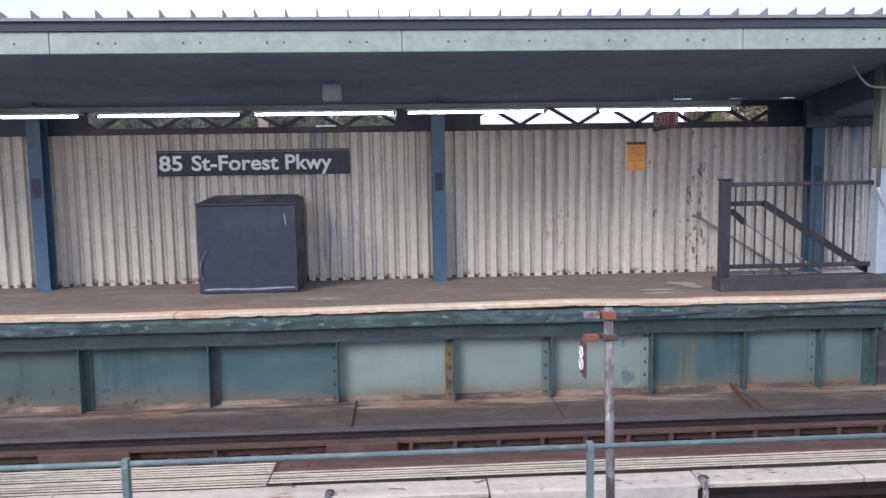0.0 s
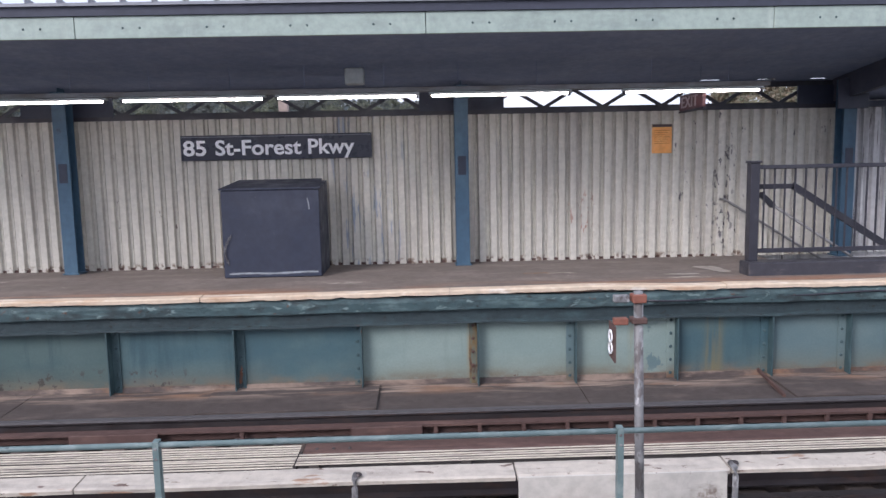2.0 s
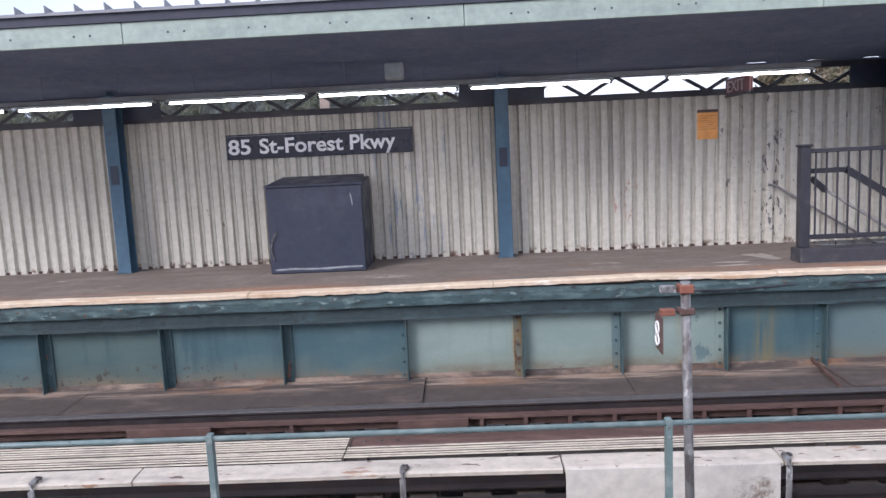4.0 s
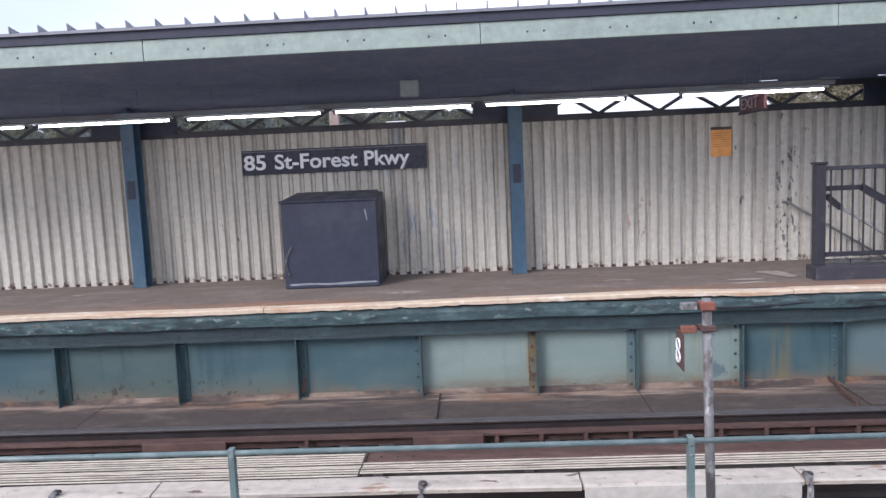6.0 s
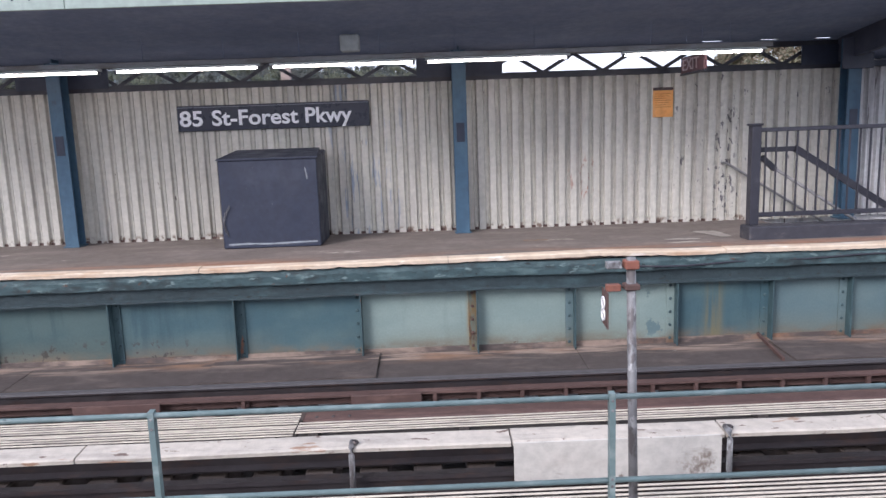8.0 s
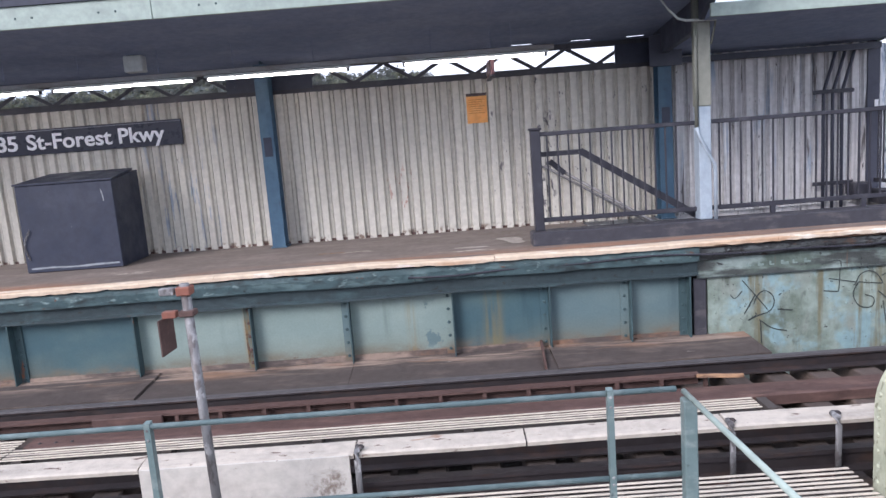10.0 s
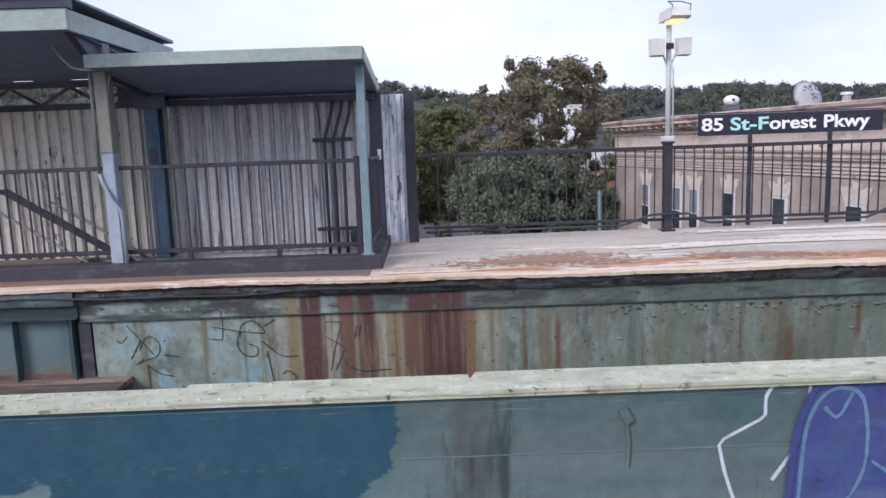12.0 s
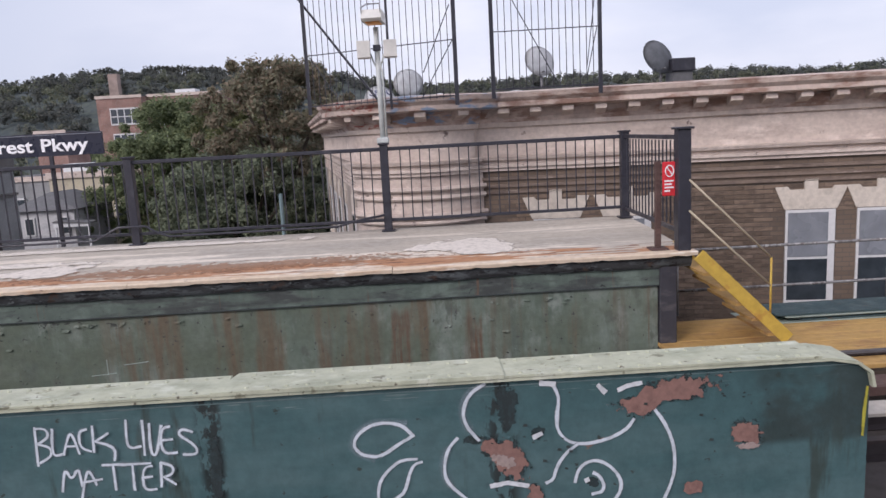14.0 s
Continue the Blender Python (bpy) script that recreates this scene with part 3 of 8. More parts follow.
def leaf_mat(name, dark, light, turn=None):
    """Leaves that differ one by one; turn: a third colour for some of them."""
    m = bpy.data.materials.new(name)
    m.use_nodes = True
    n, l = m.node_tree.nodes, m.node_tree.links
    b = n["Principled BSDF"]
    b.inputs["Roughness"].default_value = 0.6
    b.inputs["Specular IOR Level"].default_value = 0.25
    geo = n.new("ShaderNodeNewGeometry")
    r = n.new("ShaderNodeValToRGB")
    e = r.color_ramp.elements
    e[0].color, e[1].color = (*dark, 1), (*light, 1)
    if turn:
        x = e.new(0.93)
        x.color = (*turn, 1)
        e[1].position = 0.8
    l.new(geo.outputs["Random Per Island"], r.inputs[0])
    l.new(r.outputs[0], b.inputs["Base Color"])
    thin = n.new("ShaderNodeBsdfTranslucent")
    both = n.new("ShaderNodeMixShader")
    both.inputs[0].default_value = 0.45
    l.new(r.outputs[0], thin.inputs["Color"])
    l.new(b.outputs[0], both.inputs[1])
    l.new(thin.outputs[0], both.inputs[2])
    l.new(both.outputs[0], n["Material Output"].inputs["Surface"])
    return m


def sprayed(name, colour, dense=0.92, lo=0.12, hi=0.62, fine=55, rough=0.6, rag=0.55):
    """Paint that thins out towards its rim: the UV runs across a stroke, 0 and 1 at its two sides."""
    m = surf(name, colour, [(tuple(0.8 * c for c in colour), (14, 14, 14), 0.45, 0.65, 161)], rough=rough, grain=(40, 0.08), bump=0.0)
    n, l = m.node_tree.nodes, m.node_tree.links
    uv = n.new("ShaderNodeUVMap")
    sep = n.new("ShaderNodeSeparateXYZ")
    l.new(uv.outputs[0], sep.inputs[0])
    geo = n.new("ShaderNodeNewGeometry")
    t = n.new("ShaderNodeTexNoise")
    t.inputs["Scale"].default_value, t.inputs["Detail"].default_value = fine, 5.0
    l.new(geo.outputs["Position"], t.inputs["Vector"])

    def calc(op, p, q=None):
        x = n.new("ShaderNodeMath")
        x.operation = op
        for i, v in enumerate((p, q)):
            if v is None:
                continue
            if hasattr(v, "is_linked"):
                l.new(v, x.inputs[i])
            else:
                x.inputs[i].default_value = v
        return x.outputs[0]

    away = calc("ABSOLUTE", calc("SUBTRACT", calc("MULTIPLY", sep.outputs[0], 2.0), 1.0))
    inside = calc("ADD", calc("SUBTRACT", 1.0, away), calc("MULTIPLY", calc("SUBTRACT", t.outputs["Fac"], 0.5), rag))
    r = n.new("ShaderNodeMapRange")
    r.interpolation_type = "SMOOTHSTEP"
    for i, v in enumerate((lo, hi, 0.0, dense)):
        r.inputs[i + 1].default_value = v
    l.new(inside, r.inputs[0])
    l.new(r.outputs[0], n["Principled BSDF"].inputs["Alpha"])
    return m


M["spray_white"] = sprayed("white_spray_paint", (0.56, 0.61, 0.66))
M["spray_breath"] = sprayed("white_spray_mist", (0.34, 0.40, 0.46), 0.34, 0.05, 1.1)
M["spray_fleck"] = sprayed("white_paint_fleck", (0.58, 0.60, 0.62), 1.0, 0.25, 0.40)
M["spray_mist"] = sprayed("thin_violet_overspray", (0.060, 0.070, 0.215), 0.9, 0.05, 0.8)
M["spray_line"] = sprayed("violet_spray_line", (0.060, 0.070, 0.215), 0.95, 0.10, 0.60, rough=0.5)
M["spray_blue"] = sprayed("light_blue_spray_paint", (0.135, 0.235, 0.370), 0.9, 0.08, 0.60, rough=0.5)
M["spray_thin"] = sprayed("thin_white_overspray", (0.42, 0.46, 0.50), 0.55, 0.15, 0.7)
M["spray_yellow"] = sprayed("yellow_paint_smear", (0.42, 0.38, 0.05), 0.8, 0.1, 0.6)
M["mark_orange"] = sprayed("orange_marking_paint", (0.46, 0.22, 0.08), 0.7, 0.15, 0.6)
M["primer_worn"] = sprayed("ragged_bare_primer", (0.225, 0.125, 0.105), 1.0, 0.32, 0.37, 20, 0.75, 1.3)
M["primer_pale"] = sprayed("pale_bare_primer", (0.30, 0.235, 0.215), 1.0, 0.36, 0.42, 34, 0.75, 1.4)
M["primer_tan"] = sprayed("ragged_tan_primer", (0.25, 0.180, 0.140), 1.0, 0.24, 0.28, 15, 0.75, 1.1)
M["paint_scab"] = sprayed("dark_scabbed_paint", (0.030, 0.044, 0.046), 0.75, 0.42, 0.52, 26, 0.65, 1.3)
M["marker_blue"] = sprayed("blue_marker_scribble", (0.10, 0.11, 0.20), 0.9, 0.1, 0.5)
M["platform_flake"] = sprayed("pale_flaked_platform_paint", (0.42, 0.38, 0.34), 0.85, 0.30, 0.42, 9, 0.8)
M["floor_rust"] = sprayed("rust_worn_platform", (0.36, 0.20, 0.12), 0.6, 0.26, 0.5, 11, 0.85, 1.8)
M["platform_white"] = sprayed("chalky_white_platform_paint", (0.70, 0.64, 0.57), 0.92, 0.08, 0.22, 6, 0.85, 1.2)
M["brick_brown"] = brick_mat("brown_roman_brick", (0.170, 0.124, 0.092), (0.130, 0.096, 0.073), (0.115, 0.092, 0.076))
M["brick_tan"] = brick_mat("tan_pressed_brick", (0.385, 0.325, 0.28), (0.33, 0.275, 0.24), (0.34, 0.295, 0.26))
M["brick_red"] = brick_mat("red_school_brick", (0.30, 0.165, 0.135), (0.25, 0.135, 0.112), (0.32, 0.25, 0.22))
M["leaf_green"] = leaf_mat("fresh_green_leaves", (0.110, 0.145, 0.080), (0.25, 0.29, 0.150))
M["leaf_dark"] = leaf_mat("dark_green_leaves", (0.122, 0.150, 0.106), (0.235, 0.265, 0.175))
M["leaf_turning"] = leaf_mat("green_leaves_turning_russet", (0.160, 0.178, 0.120), (0.270, 0.288, 0.190), (0.285, 0.215, 0.155))
# far leaves: pale blue-grey colours include the haze of distance
M["leaf_far"] = leaf_mat("hazed_wood_foliage", (0.085, 0.100, 0.100), (0.125, 0.142, 0.130), (0.140, 0.140, 0.120))
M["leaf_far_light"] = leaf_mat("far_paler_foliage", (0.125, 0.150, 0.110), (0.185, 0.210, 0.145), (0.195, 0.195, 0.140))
M["leaf_light"] = leaf_mat("yellowing_green_leaves", (0.095, 0.125, 0.06), (0.22, 0.25, 0.125), (0.24, 0.24, 0.12))


# ---- builders ----
def thing(name, at, label, category, group="", kind=""):
    ob = new(name)
    ob.location = at
    ob.empty_display_size = 0.1
    return tagged(ob, label, category, group, kind)


def origin(ob):
    v = Vector()
    while ob:
        v += ob.location
        ob = ob.parent
    return v


def mesh_of(name, bm, mat, smooth=False):
    me = bpy.data.meshes.new(name)
    bmesh.ops.recalc_face_normals(bm, faces=bm.faces)
    bm.to_mesh(me)
    bm.free()
    for m in mat if isinstance(mat, (list, tuple)) else [mat]:
        me.materials.append(M[m])
    if smooth:
        me.polygons.foreach_set("use_smooth", [True] * len(me.polygons))
    return me


def part(name, bm, mat, parent=None, label="", smooth=False):
    """One mesh object, given in world places, under a thing or a part."""
    if parent is not None:
        bmesh.ops.translate(bm, vec=-origin(parent), verts=bm.verts)
    ob = new(name, mesh_of(name, bm, mat, smooth))
    ob.parent = parent
    if label:
        ob["label"] = label
    return ob


def solo(name, bm, mat, label, category, group="", kind="", smooth=False):
    return tagged(part(name, bm, mat, None, "", smooth), label, category, group, kind)


def like(name, me, parent, at):
    """One more piece on a shared mesh; at: its world place."""
    ob = new(name, me)
    ob.parent = parent
    ob.location = Vector(at) - (origin(parent) if parent else Vector())
    return ob


def box(x0, x1, y0, y1, z0, z1, bevel=0.0, bm=None):
    bm = bm or bmesh.new()
    vs = [bm.verts.new((x, y, z)) for x in (x0, x1) for y in (y0, y1) for z in (z0, z1)]
    fs = [bm.faces.new([vs[i] for i in q]) for q in ((0, 1, 3, 2), (4, 6, 7, 5), (0, 4, 5, 1), (2, 3, 7, 6), (0, 2, 6, 4), (1, 5, 7, 3))]
    if bevel:
        es = list({e for f in fs for e in f.edges})
        bmesh.ops.bevel(bm, geom=es, offset=bevel, segments=1, affect="EDGES", profile=0.5)
    return bm


def slanted(a, b, w, h, bm=None):
    """A bar of rectangular section from a to b; w across, h upright."""
    bm = bm or bmesh.new()
    a, b = Vector(a), Vector(b)
    d = (b - a).normalized()
    side = d.cross(Vector((0, 0, 1)))
    side = side.normalized() if side.length > 1e-4 else Vector((1, 0, 0))
    up = side.cross(d).normalized()
    rings = [[bm.verts.new(p + side * sx * w / 2 + up * sz * h / 2) for sx, sz in ((-1, -1), (1, -1), (1, 1), (-1, 1))] for p in (a, b)]
    for i in range(4):
        j = (i + 1) % 4
        bm.faces.new((rings[0][i], rings[0][j], rings[1][j], rings[1][i]))
    bm.faces.new(rings[0][::-1])
    bm.faces.new(rings[1])
    return bm


def pipe(points, r, n=10, bm=None, taper=None):
    """A round bar through points; taper: the radius at the end."""
    bm = bm or bmesh.new()
    ps = [Vector(p) for p in points]
    rings = []
    for i, p in enumerate(ps):
        d = (ps[min(i + 1, len(ps) - 1)] - ps[max(i - 1, 0)]).normalized()
        side = d.cross(Vector((0, 0, 1)) if abs(d.z) < 0.9 else Vector((0, 1, 0))).normalized()
        up = side.cross(d)
        k = r if taper is None else r + (taper - r) * i / (len(ps) - 1)
        rings.append([bm.verts.new(p + (side * math.cos(a) + up * math.sin(a)) * k) for a in (2 * math.pi * j / n for j in range(n))])
    for u, v in zip(rings, rings[1:]):
        for j in range(n):
            bm.faces.new((u[j], u[(j + 1) % n], v[(j + 1) % n], v[j]))
    bm.faces.new(rings[0][::-1])
    bm.faces.new(rings[-1])
    return bm


def extrude_x(profile, x0, x1, bm=None, cuts=1, wobble=0.0, seed=1):
    """A closed yz profile drawn out along x, in cuts, with a little sag."""
    bm = bm or bmesh.new()
    rings = []
    for i in range(cuts + 1):
        x = x0 + (x1 - x0) * i / cuts
        dz = wobble * (noise.noise(Vector((x * 0.9, seed, 0))) + 0.5 * noise.noise(Vector((x * 3.1, seed, 5)))) if wobble else 0
        dy = wobble * 0.7 * noise.noise(Vector((x * 1.3, seed, 9))) if wobble else 0
        rings.append([bm.verts.new((x, y + dy, z + dz)) for y, z in profile])
    k = len(profile)
    for u, v in zip(rings, rings[1:]):
        for j in range(k):
            bm.faces.new((u[j], u[(j + 1) % k], v[(j + 1) % k], v[j]))
    bm.faces.new(rings[0][::-1])
    bm.faces.new(rings[-1])
    return bm


def rivets(places, r=0.018, toward=(0, -1, 0), bm=None):
    """Round rivet heads, each a low dome of a few faces."""
    bm = bm or bmesh.new()
    t = Vector(toward).normalized()
    a = t.orthogonal().normalized()
    b = t.cross(a)
    for p in places:
        p = Vector(p)
        rim = [bm.verts.new(p + (a * math.cos(q) + b * math.sin(q)) * r) for q in (math.pi * i / 3 for i in range(6))]
        mid = [bm.verts.new(p + (a * math.cos(q) + b * math.sin(q)) * r * 0.6 + t * r * 0.5) for q in (math.pi * i / 3 for i in range(6))]
        for i in range(6):
            bm.faces.new((rim[i], rim[(i + 1) % 6], mid[(i + 1) % 6], mid[i]))
        bm.faces.new(mid)
    return bm


def corrugated(width, height, pitch=0.152, depth=0.045):
    """A ribbed steel sheet, its face towards -y, its foot at z = 0."""
    bm = bmesh.new()
    pts, x = [], 0.0
    while x < width - 1e-6:
        for fx, y in ((0.0, 0.0), (0.10, -depth), (0.62, -depth), (0.72, 0.0), (0.86, 0.0), (0.89, -depth * 0.35), (0.96, -depth * 0.35)):
            if x + fx * pitch <= width:
                pts.append((x + fx * pitch, y))
        x += pitch
    pts.append((width, 0.0))
    front = [[bm.verts.new((px, py, z)) for px, py in pts] for z in (0.0, height)]
    back = [[bm.verts.new((px, py + 0.006, z)) for px, py in pts] for z in (0.0, height)]
    for i in range(len(pts) - 1):
        bm.faces.new((front[0][i], front[0][i + 1], front[1][i + 1], front[1][i]))
        bm.faces.new((back[0][i + 1], back[0][i], back[1][i], back[1][i + 1]))
        bm.faces.new((front[0][i], back[0][i], back[0][i + 1], front[0][i + 1]))
        bm.faces.new((front[1][i + 1], back[1][i + 1], back[1][i], front[1][i]))
    return bm


def ribbon(points, width, y, dots=0, bm=None, round_=True):
    """A flat painted stroke on a face that looks towards -y; points in x and z, smoothed."""
    bm = bm or bmesh.new()
    uvl = bm.loops.layers.uv.verify()
    ps = [Vector((p[0], p[1])) for p in points]
    if round_ and len(ps) > 2:
        for _ in range(2):
            q = [ps[0]]
            for a, b in zip(ps, ps[1:]):
                q += [a * 0.75 + b * 0.25, a * 0.25 + b * 0.75]
            ps = q + [ps[-1]]
    left, right = [], []
    for i, p in enumerate(ps):
        y -= 0.00003
        d = ps[min(i + 1, len(ps) - 1)] - ps[max(i - 1, 0)]
        d = d.normalized() if d.length > 1e-6 else Vector((1, 0))
        nrm = Vector((-d.y, d.x)) * width / 2 * (0.85 + 0.3 * noise.noise(Vector((p.x * 9, p.y * 9, 0))))
        left.append(bm.verts.new((p.x + nrm.x, y, p.y + nrm.y)))
        right.append(bm.verts.new((p.x - nrm.x, y, p.y - nrm.y)))
    for i in range(len(ps) - 1):
        f = bm.faces.new((left[i], left[i + 1], right[i + 1], right[i]))
        for lp, u in zip(f.loops, (0.0, 0.0, 1.0, 1.0)):
            lp[uvl].uv = (u, 0.0)
    return bm


def worn(points, y, grow=1.25, bm=None):
    """A patch that breaks up towards its rim; UV 0.5 at its heart and 0 along the rim."""
    bm = bm or bmesh.new()
    uvl = bm.loops.layers.uv.verify()
    ps = [Vector(p) for p in points]
    for _ in range(2):
        ps = [c for a, b in zip(ps, ps[1:] + ps[:1]) for c in (a * 0.75 + b * 0.25, a * 0.25 + b * 0.75)]
    mid = sum(ps, Vector((0, 0))) / len(ps)
    heart = bm.verts.new((mid.x, y, mid.y))
    rim = [bm.verts.new((mid.x + (p.x - mid.x) * grow, y, mid.y + (p.y - mid.y) * grow)) for p in ps]
    for a, b in zip(rim, rim[1:] + rim[:1]):
        f = bm.faces.new((heart, a, b))
        for lp, u in zip(f.loops, (0.5, 0.0, 0.0)):
            lp[uvl].uv = (u, 0.0)
    return bm


def lettering(text, mat, parent, x0, x1, z0, z1, y, bold=0.020, name="lettering"):
    """Words in the built-in font, fitted between x0 and x1, z0 (foot of the capitals) and z1, facing -y."""
    cu = bpy.data.curves.new(name, "FONT")
    cu.body, cu.size, cu.extrude, cu.offset = text, 1.0, 0.004, bold
    cu.resolution_u = 4
    tmp = new(name, cu)
    bpy.context.view_layer.update()
    me = bpy.data.meshes.new_from_object(tmp.evaluated_get(bpy.context.evaluated_depsgraph_get()))
    bpy.data.objects.remove(tmp)
    bpy.data.curves.remove(cu)
    co = np.array([v.co[:] for v in me.vertices])
    lo, hi = co[:, 0].min(), co[:, 0].max()
    cap = 0.70
    for v in me.vertices:
        px, py, pz = v.co
        v.co = (x0 + (px - lo) / (hi - lo) * (x1 - x0), y - pz, z0 + py / cap * (z1 - z0))
    me.materials.clear()
    me.materials.append(M[mat])
    if parent is not None:
        me.transform(Matrix.Translation(-origin(parent)))
    ob = new(name, me)
    ob.parent = parent
    return ob


def floor_z(x, y):
    """The platform's top: level under the canopy, falling towards the track beyond it."""
    u = min(max((x - 6.5) / 3.5, 0), 1)
    u = u * u * (3 - 2 * u)
    return -0.15 + u * (0.10 * (y - 7.3) / 2.3 - 0.03)


def slab(x0, x1, y0, y1, nx, ny, thick=0.12, bm=None):
    bm = bm or bmesh.new()
    g = {}
    for i in range(nx + 1):
        for j in range(ny + 1):
            x, y = x0 + (x1 - x0) * i / nx, y0 + (y1 - y0) * j / ny
            z = floor_z(x, y)
            g[i, j, 0] = bm.verts.new((x, y, z + 0.004 * noise.noise(Vector((x * 1.3, y * 1.3, 0)))))
            g[i, j, 1] = bm.verts.new((x, y, z - thick))
    for i in range(nx):
        for j in range(ny):
            for s in (0, 1):
                bm.faces.new([g[a, b, s] for a, b in ((i, j), (i + 1, j), (i + 1, j + 1), (i, j + 1))])
    for i in range(nx):
        for j in (0, ny):
            bm.faces.new((g[i, j, 0], g[i + 1, j, 0], g[i + 1, j, 1], g[i, j, 1]))
    for j in range(ny):
        for i in (0, nx):
            bm.faces.new((g[i, j, 0], g[i, j + 1, 0], g[i, j + 1, 1], g[i, j, 1]))
    return bm


# ---- the platform ----
X_WEST, X_EAST = -10.0, 22.25
platform = solo("platform_floor_west", slab(X_WEST, 4.42, 7.42, 9.72, 60, 8), "concrete_dark", "dark worn platform floor with rust stains along its edge", "platform", kind="structure")
bm = slab(4.424, 8.30, 7.42, 8.06, 20, 3)
solo("platform_floor_stair", bm, "concrete_dark", "narrow strip of dark platform beside the stairwell", "platform", kind="structure")
solo("platform_floor_east", slab(8.304, X_EAST, 7.42, 9.80, 60, 10), "concrete_light", "pale weathered open platform with flaking cream and rust paint", "platform", kind="structure")

bm = bmesh.new()
for k, (a, b) in enumerate((((1.12, 8.36), (1.27, 8.30)), ((1.26, 8.36), (1.42, 8.30)))):
    ribbon([(a[0] + 0.075 + 0.075 * math.cos(q), 8.33 + 0.035 * math.sin(q)) for q in (2 * math.pi * i / 12 + 0.4 for i in range(12))], 0.03, -0.0005 * k, bm=bm)
bmesh.ops.transform(bm, matrix=Matrix(((1, 0, 0, 0), (0, 0, 1, 0), (0, -1, 0, -0.1385), (0, 0, 0, 1))), verts=bm.verts)
part("paint_mark", bm, "mark_orange", platform, "faded orange marking paint")
bm = worn(((3.06, 8.62), (3.30, 8.68), (3.52, 8.60), (3.55, 8.22), (3.54, 8.0), (3.32, 8.05), (3.30, 8.35)), 0.0, 1.3)
worn(((2.55, 8.05), (2.95, 8.12), (3.25, 8.0), (2.9, 7.93)), -0.001, 1.3, bm)
bmesh.ops.transform(bm, matrix=Matrix(((1, 0, 0, 0), (0, 0, 1, 0), (0, -1, 0, -0.1415), (0, 0, 0, 1))), verts=bm.verts)
part("worn_patch", bm, "platform_flake", platform, "pale flaked paint on the platform floor")
east = bpy.data.objects["platform_floor_east"]


def floor_patch(name, shapes, mat, label, lift):
    """Worn paint lying on the sloping open platform."""
    bm = bmesh.new()
    for pts in shapes:
        n0 = len(bm.verts)
        worn(pts, 0.0, 1.25, bm)
        bm.verts.ensure_lookup_table()
        edges = list({e for v in bm.verts[n0:] for e in v.link_edges})
        bmesh.ops.subdivide_edges(bm, edges=edges, cuts=3, use_grid_fill=True)
        bm.verts.ensure_lookup_table()
        for v in bm.verts[n0:]:
            x, y = v.co.x, max(7.43, v.co.z)
            v.co = (x, y, floor_z(x, y) + lift)
    part(name, bm, mat, east, label)


floor_patch("rust_band", [((8.9, 7.7), (10.2, 7.62), (11.4, 7.66), (11.5, 8.25), (10.4, 8.45), (9.3, 8.2)), ((11.7, 7.7), (12.8, 7.62), (13.75, 7.6), (13.6, 7.85), (12.7, 8.1), (11.8, 8.12)),
    ((14.4, 7.62), (16.2, 7.55), (18.2, 7.62), (19.6, 7.8), (19.5, 8.2), (17.6, 8.12), (15.8, 8.15), (14.5, 7.95))], "floor_rust", "orange-brown rust worn through the platform paint", 0.007)
floor_patch("worn_patch", [((11.45, 8.22), (12.2, 8.42), (13.3, 8.48), (15.0, 8.42), (15.4, 8.48), (14.9, 8.66), (13.3, 8.72), (12.0, 8.68)), ((14.25, 8.0), (14.75, 8.45), (15.4, 8.4), (15.3, 8.05), (15.05, 7.75), (14.7, 7.95)),
    ((12.3, 9.28), (14.0, 9.33), (16.0, 9.32), (17.7, 9.26), (17.5, 9.5), (15.0, 9.55), (13.0, 9.5)), ((19.0, 8.15), (19.45, 8.5), (19.9, 8.75), (20.3, 8.5), (20.5, 7.8), (19.85, 7.75), (19.6, 8.1))], "platform_white", "chalky white paint streaks on the open platform", 0.011)
nosing = thing("platform_edge", (0, 7.36, -0.2), "flaking cream wooden edge boards of the platform", "platform edge", kind="structure")
xe = X_WEST
k = 0
edge_joints = (-6.9, -2.35, 0.21, 3.1, 6.0, 8.35, 11.1, 13.55, 16.2, 19.0, X_EAST + 0.05)
for x_next in edge_joints:
    bm = bmesh.new()
    cuts = 48
    rings = []
    for i in range(cuts + 1):
        x = xe + (x_next - 0.006 - xe) * i / cuts
        sag = 0.016 * noise.noise(Vector((x * 0.8, 3, k))) + (0.02 * math.exp(-((x - 0.9) / 1.1) ** 2) if x < 3.1 else 0)
        z = floor_z(x, 7.3) + sag + 0.004
        chip = 0.012 * max(0.0, noise.noise(Vector((x * 6, k, 1)))) + 0.010 * max(0.0, noise.noise(Vector((x * 15, k, 4))))
        rings.append([bm.verts.new((x, y, zz)) for y, zz in ((7.30 + chip, z - 0.050 + 1.4 * chip), (7.295 + chip, z - 0.012 - 0.3 * chip), (7.31 + chip, z), (7.445, z + 0.003), (7.445, z - 0.05))])
    for u, v in zip(rings, rings[1:]):
        for j in range(5):
            bm.faces.new((u[j], u[(j + 1) % 5], v[(j + 1) % 5], v[j]))
    bm.faces.new(rings[0])
    bm.faces.new(rings[-1][::-1])
    part("board", bm, "nosing", nosing)
    xe = x_next
    k += 1
edge_beam = solo("edge_beam", extrude_x([(7.335, -0.205), (7.33, -0.26), (7.345, -0.352), (7.395, -0.365), (7.405, -0.478), (7.375, -0.492), (7.375, -0.508), (7.50, -0.512), (7.62, -0.53), (7.62, -0.205)], X_WEST, 5.2, cuts=240, wobble=0.016),
    "edge_beam", "grimy teal beam and cable run under the platform edge, shade painted on its lower band", "beam", kind="structure")
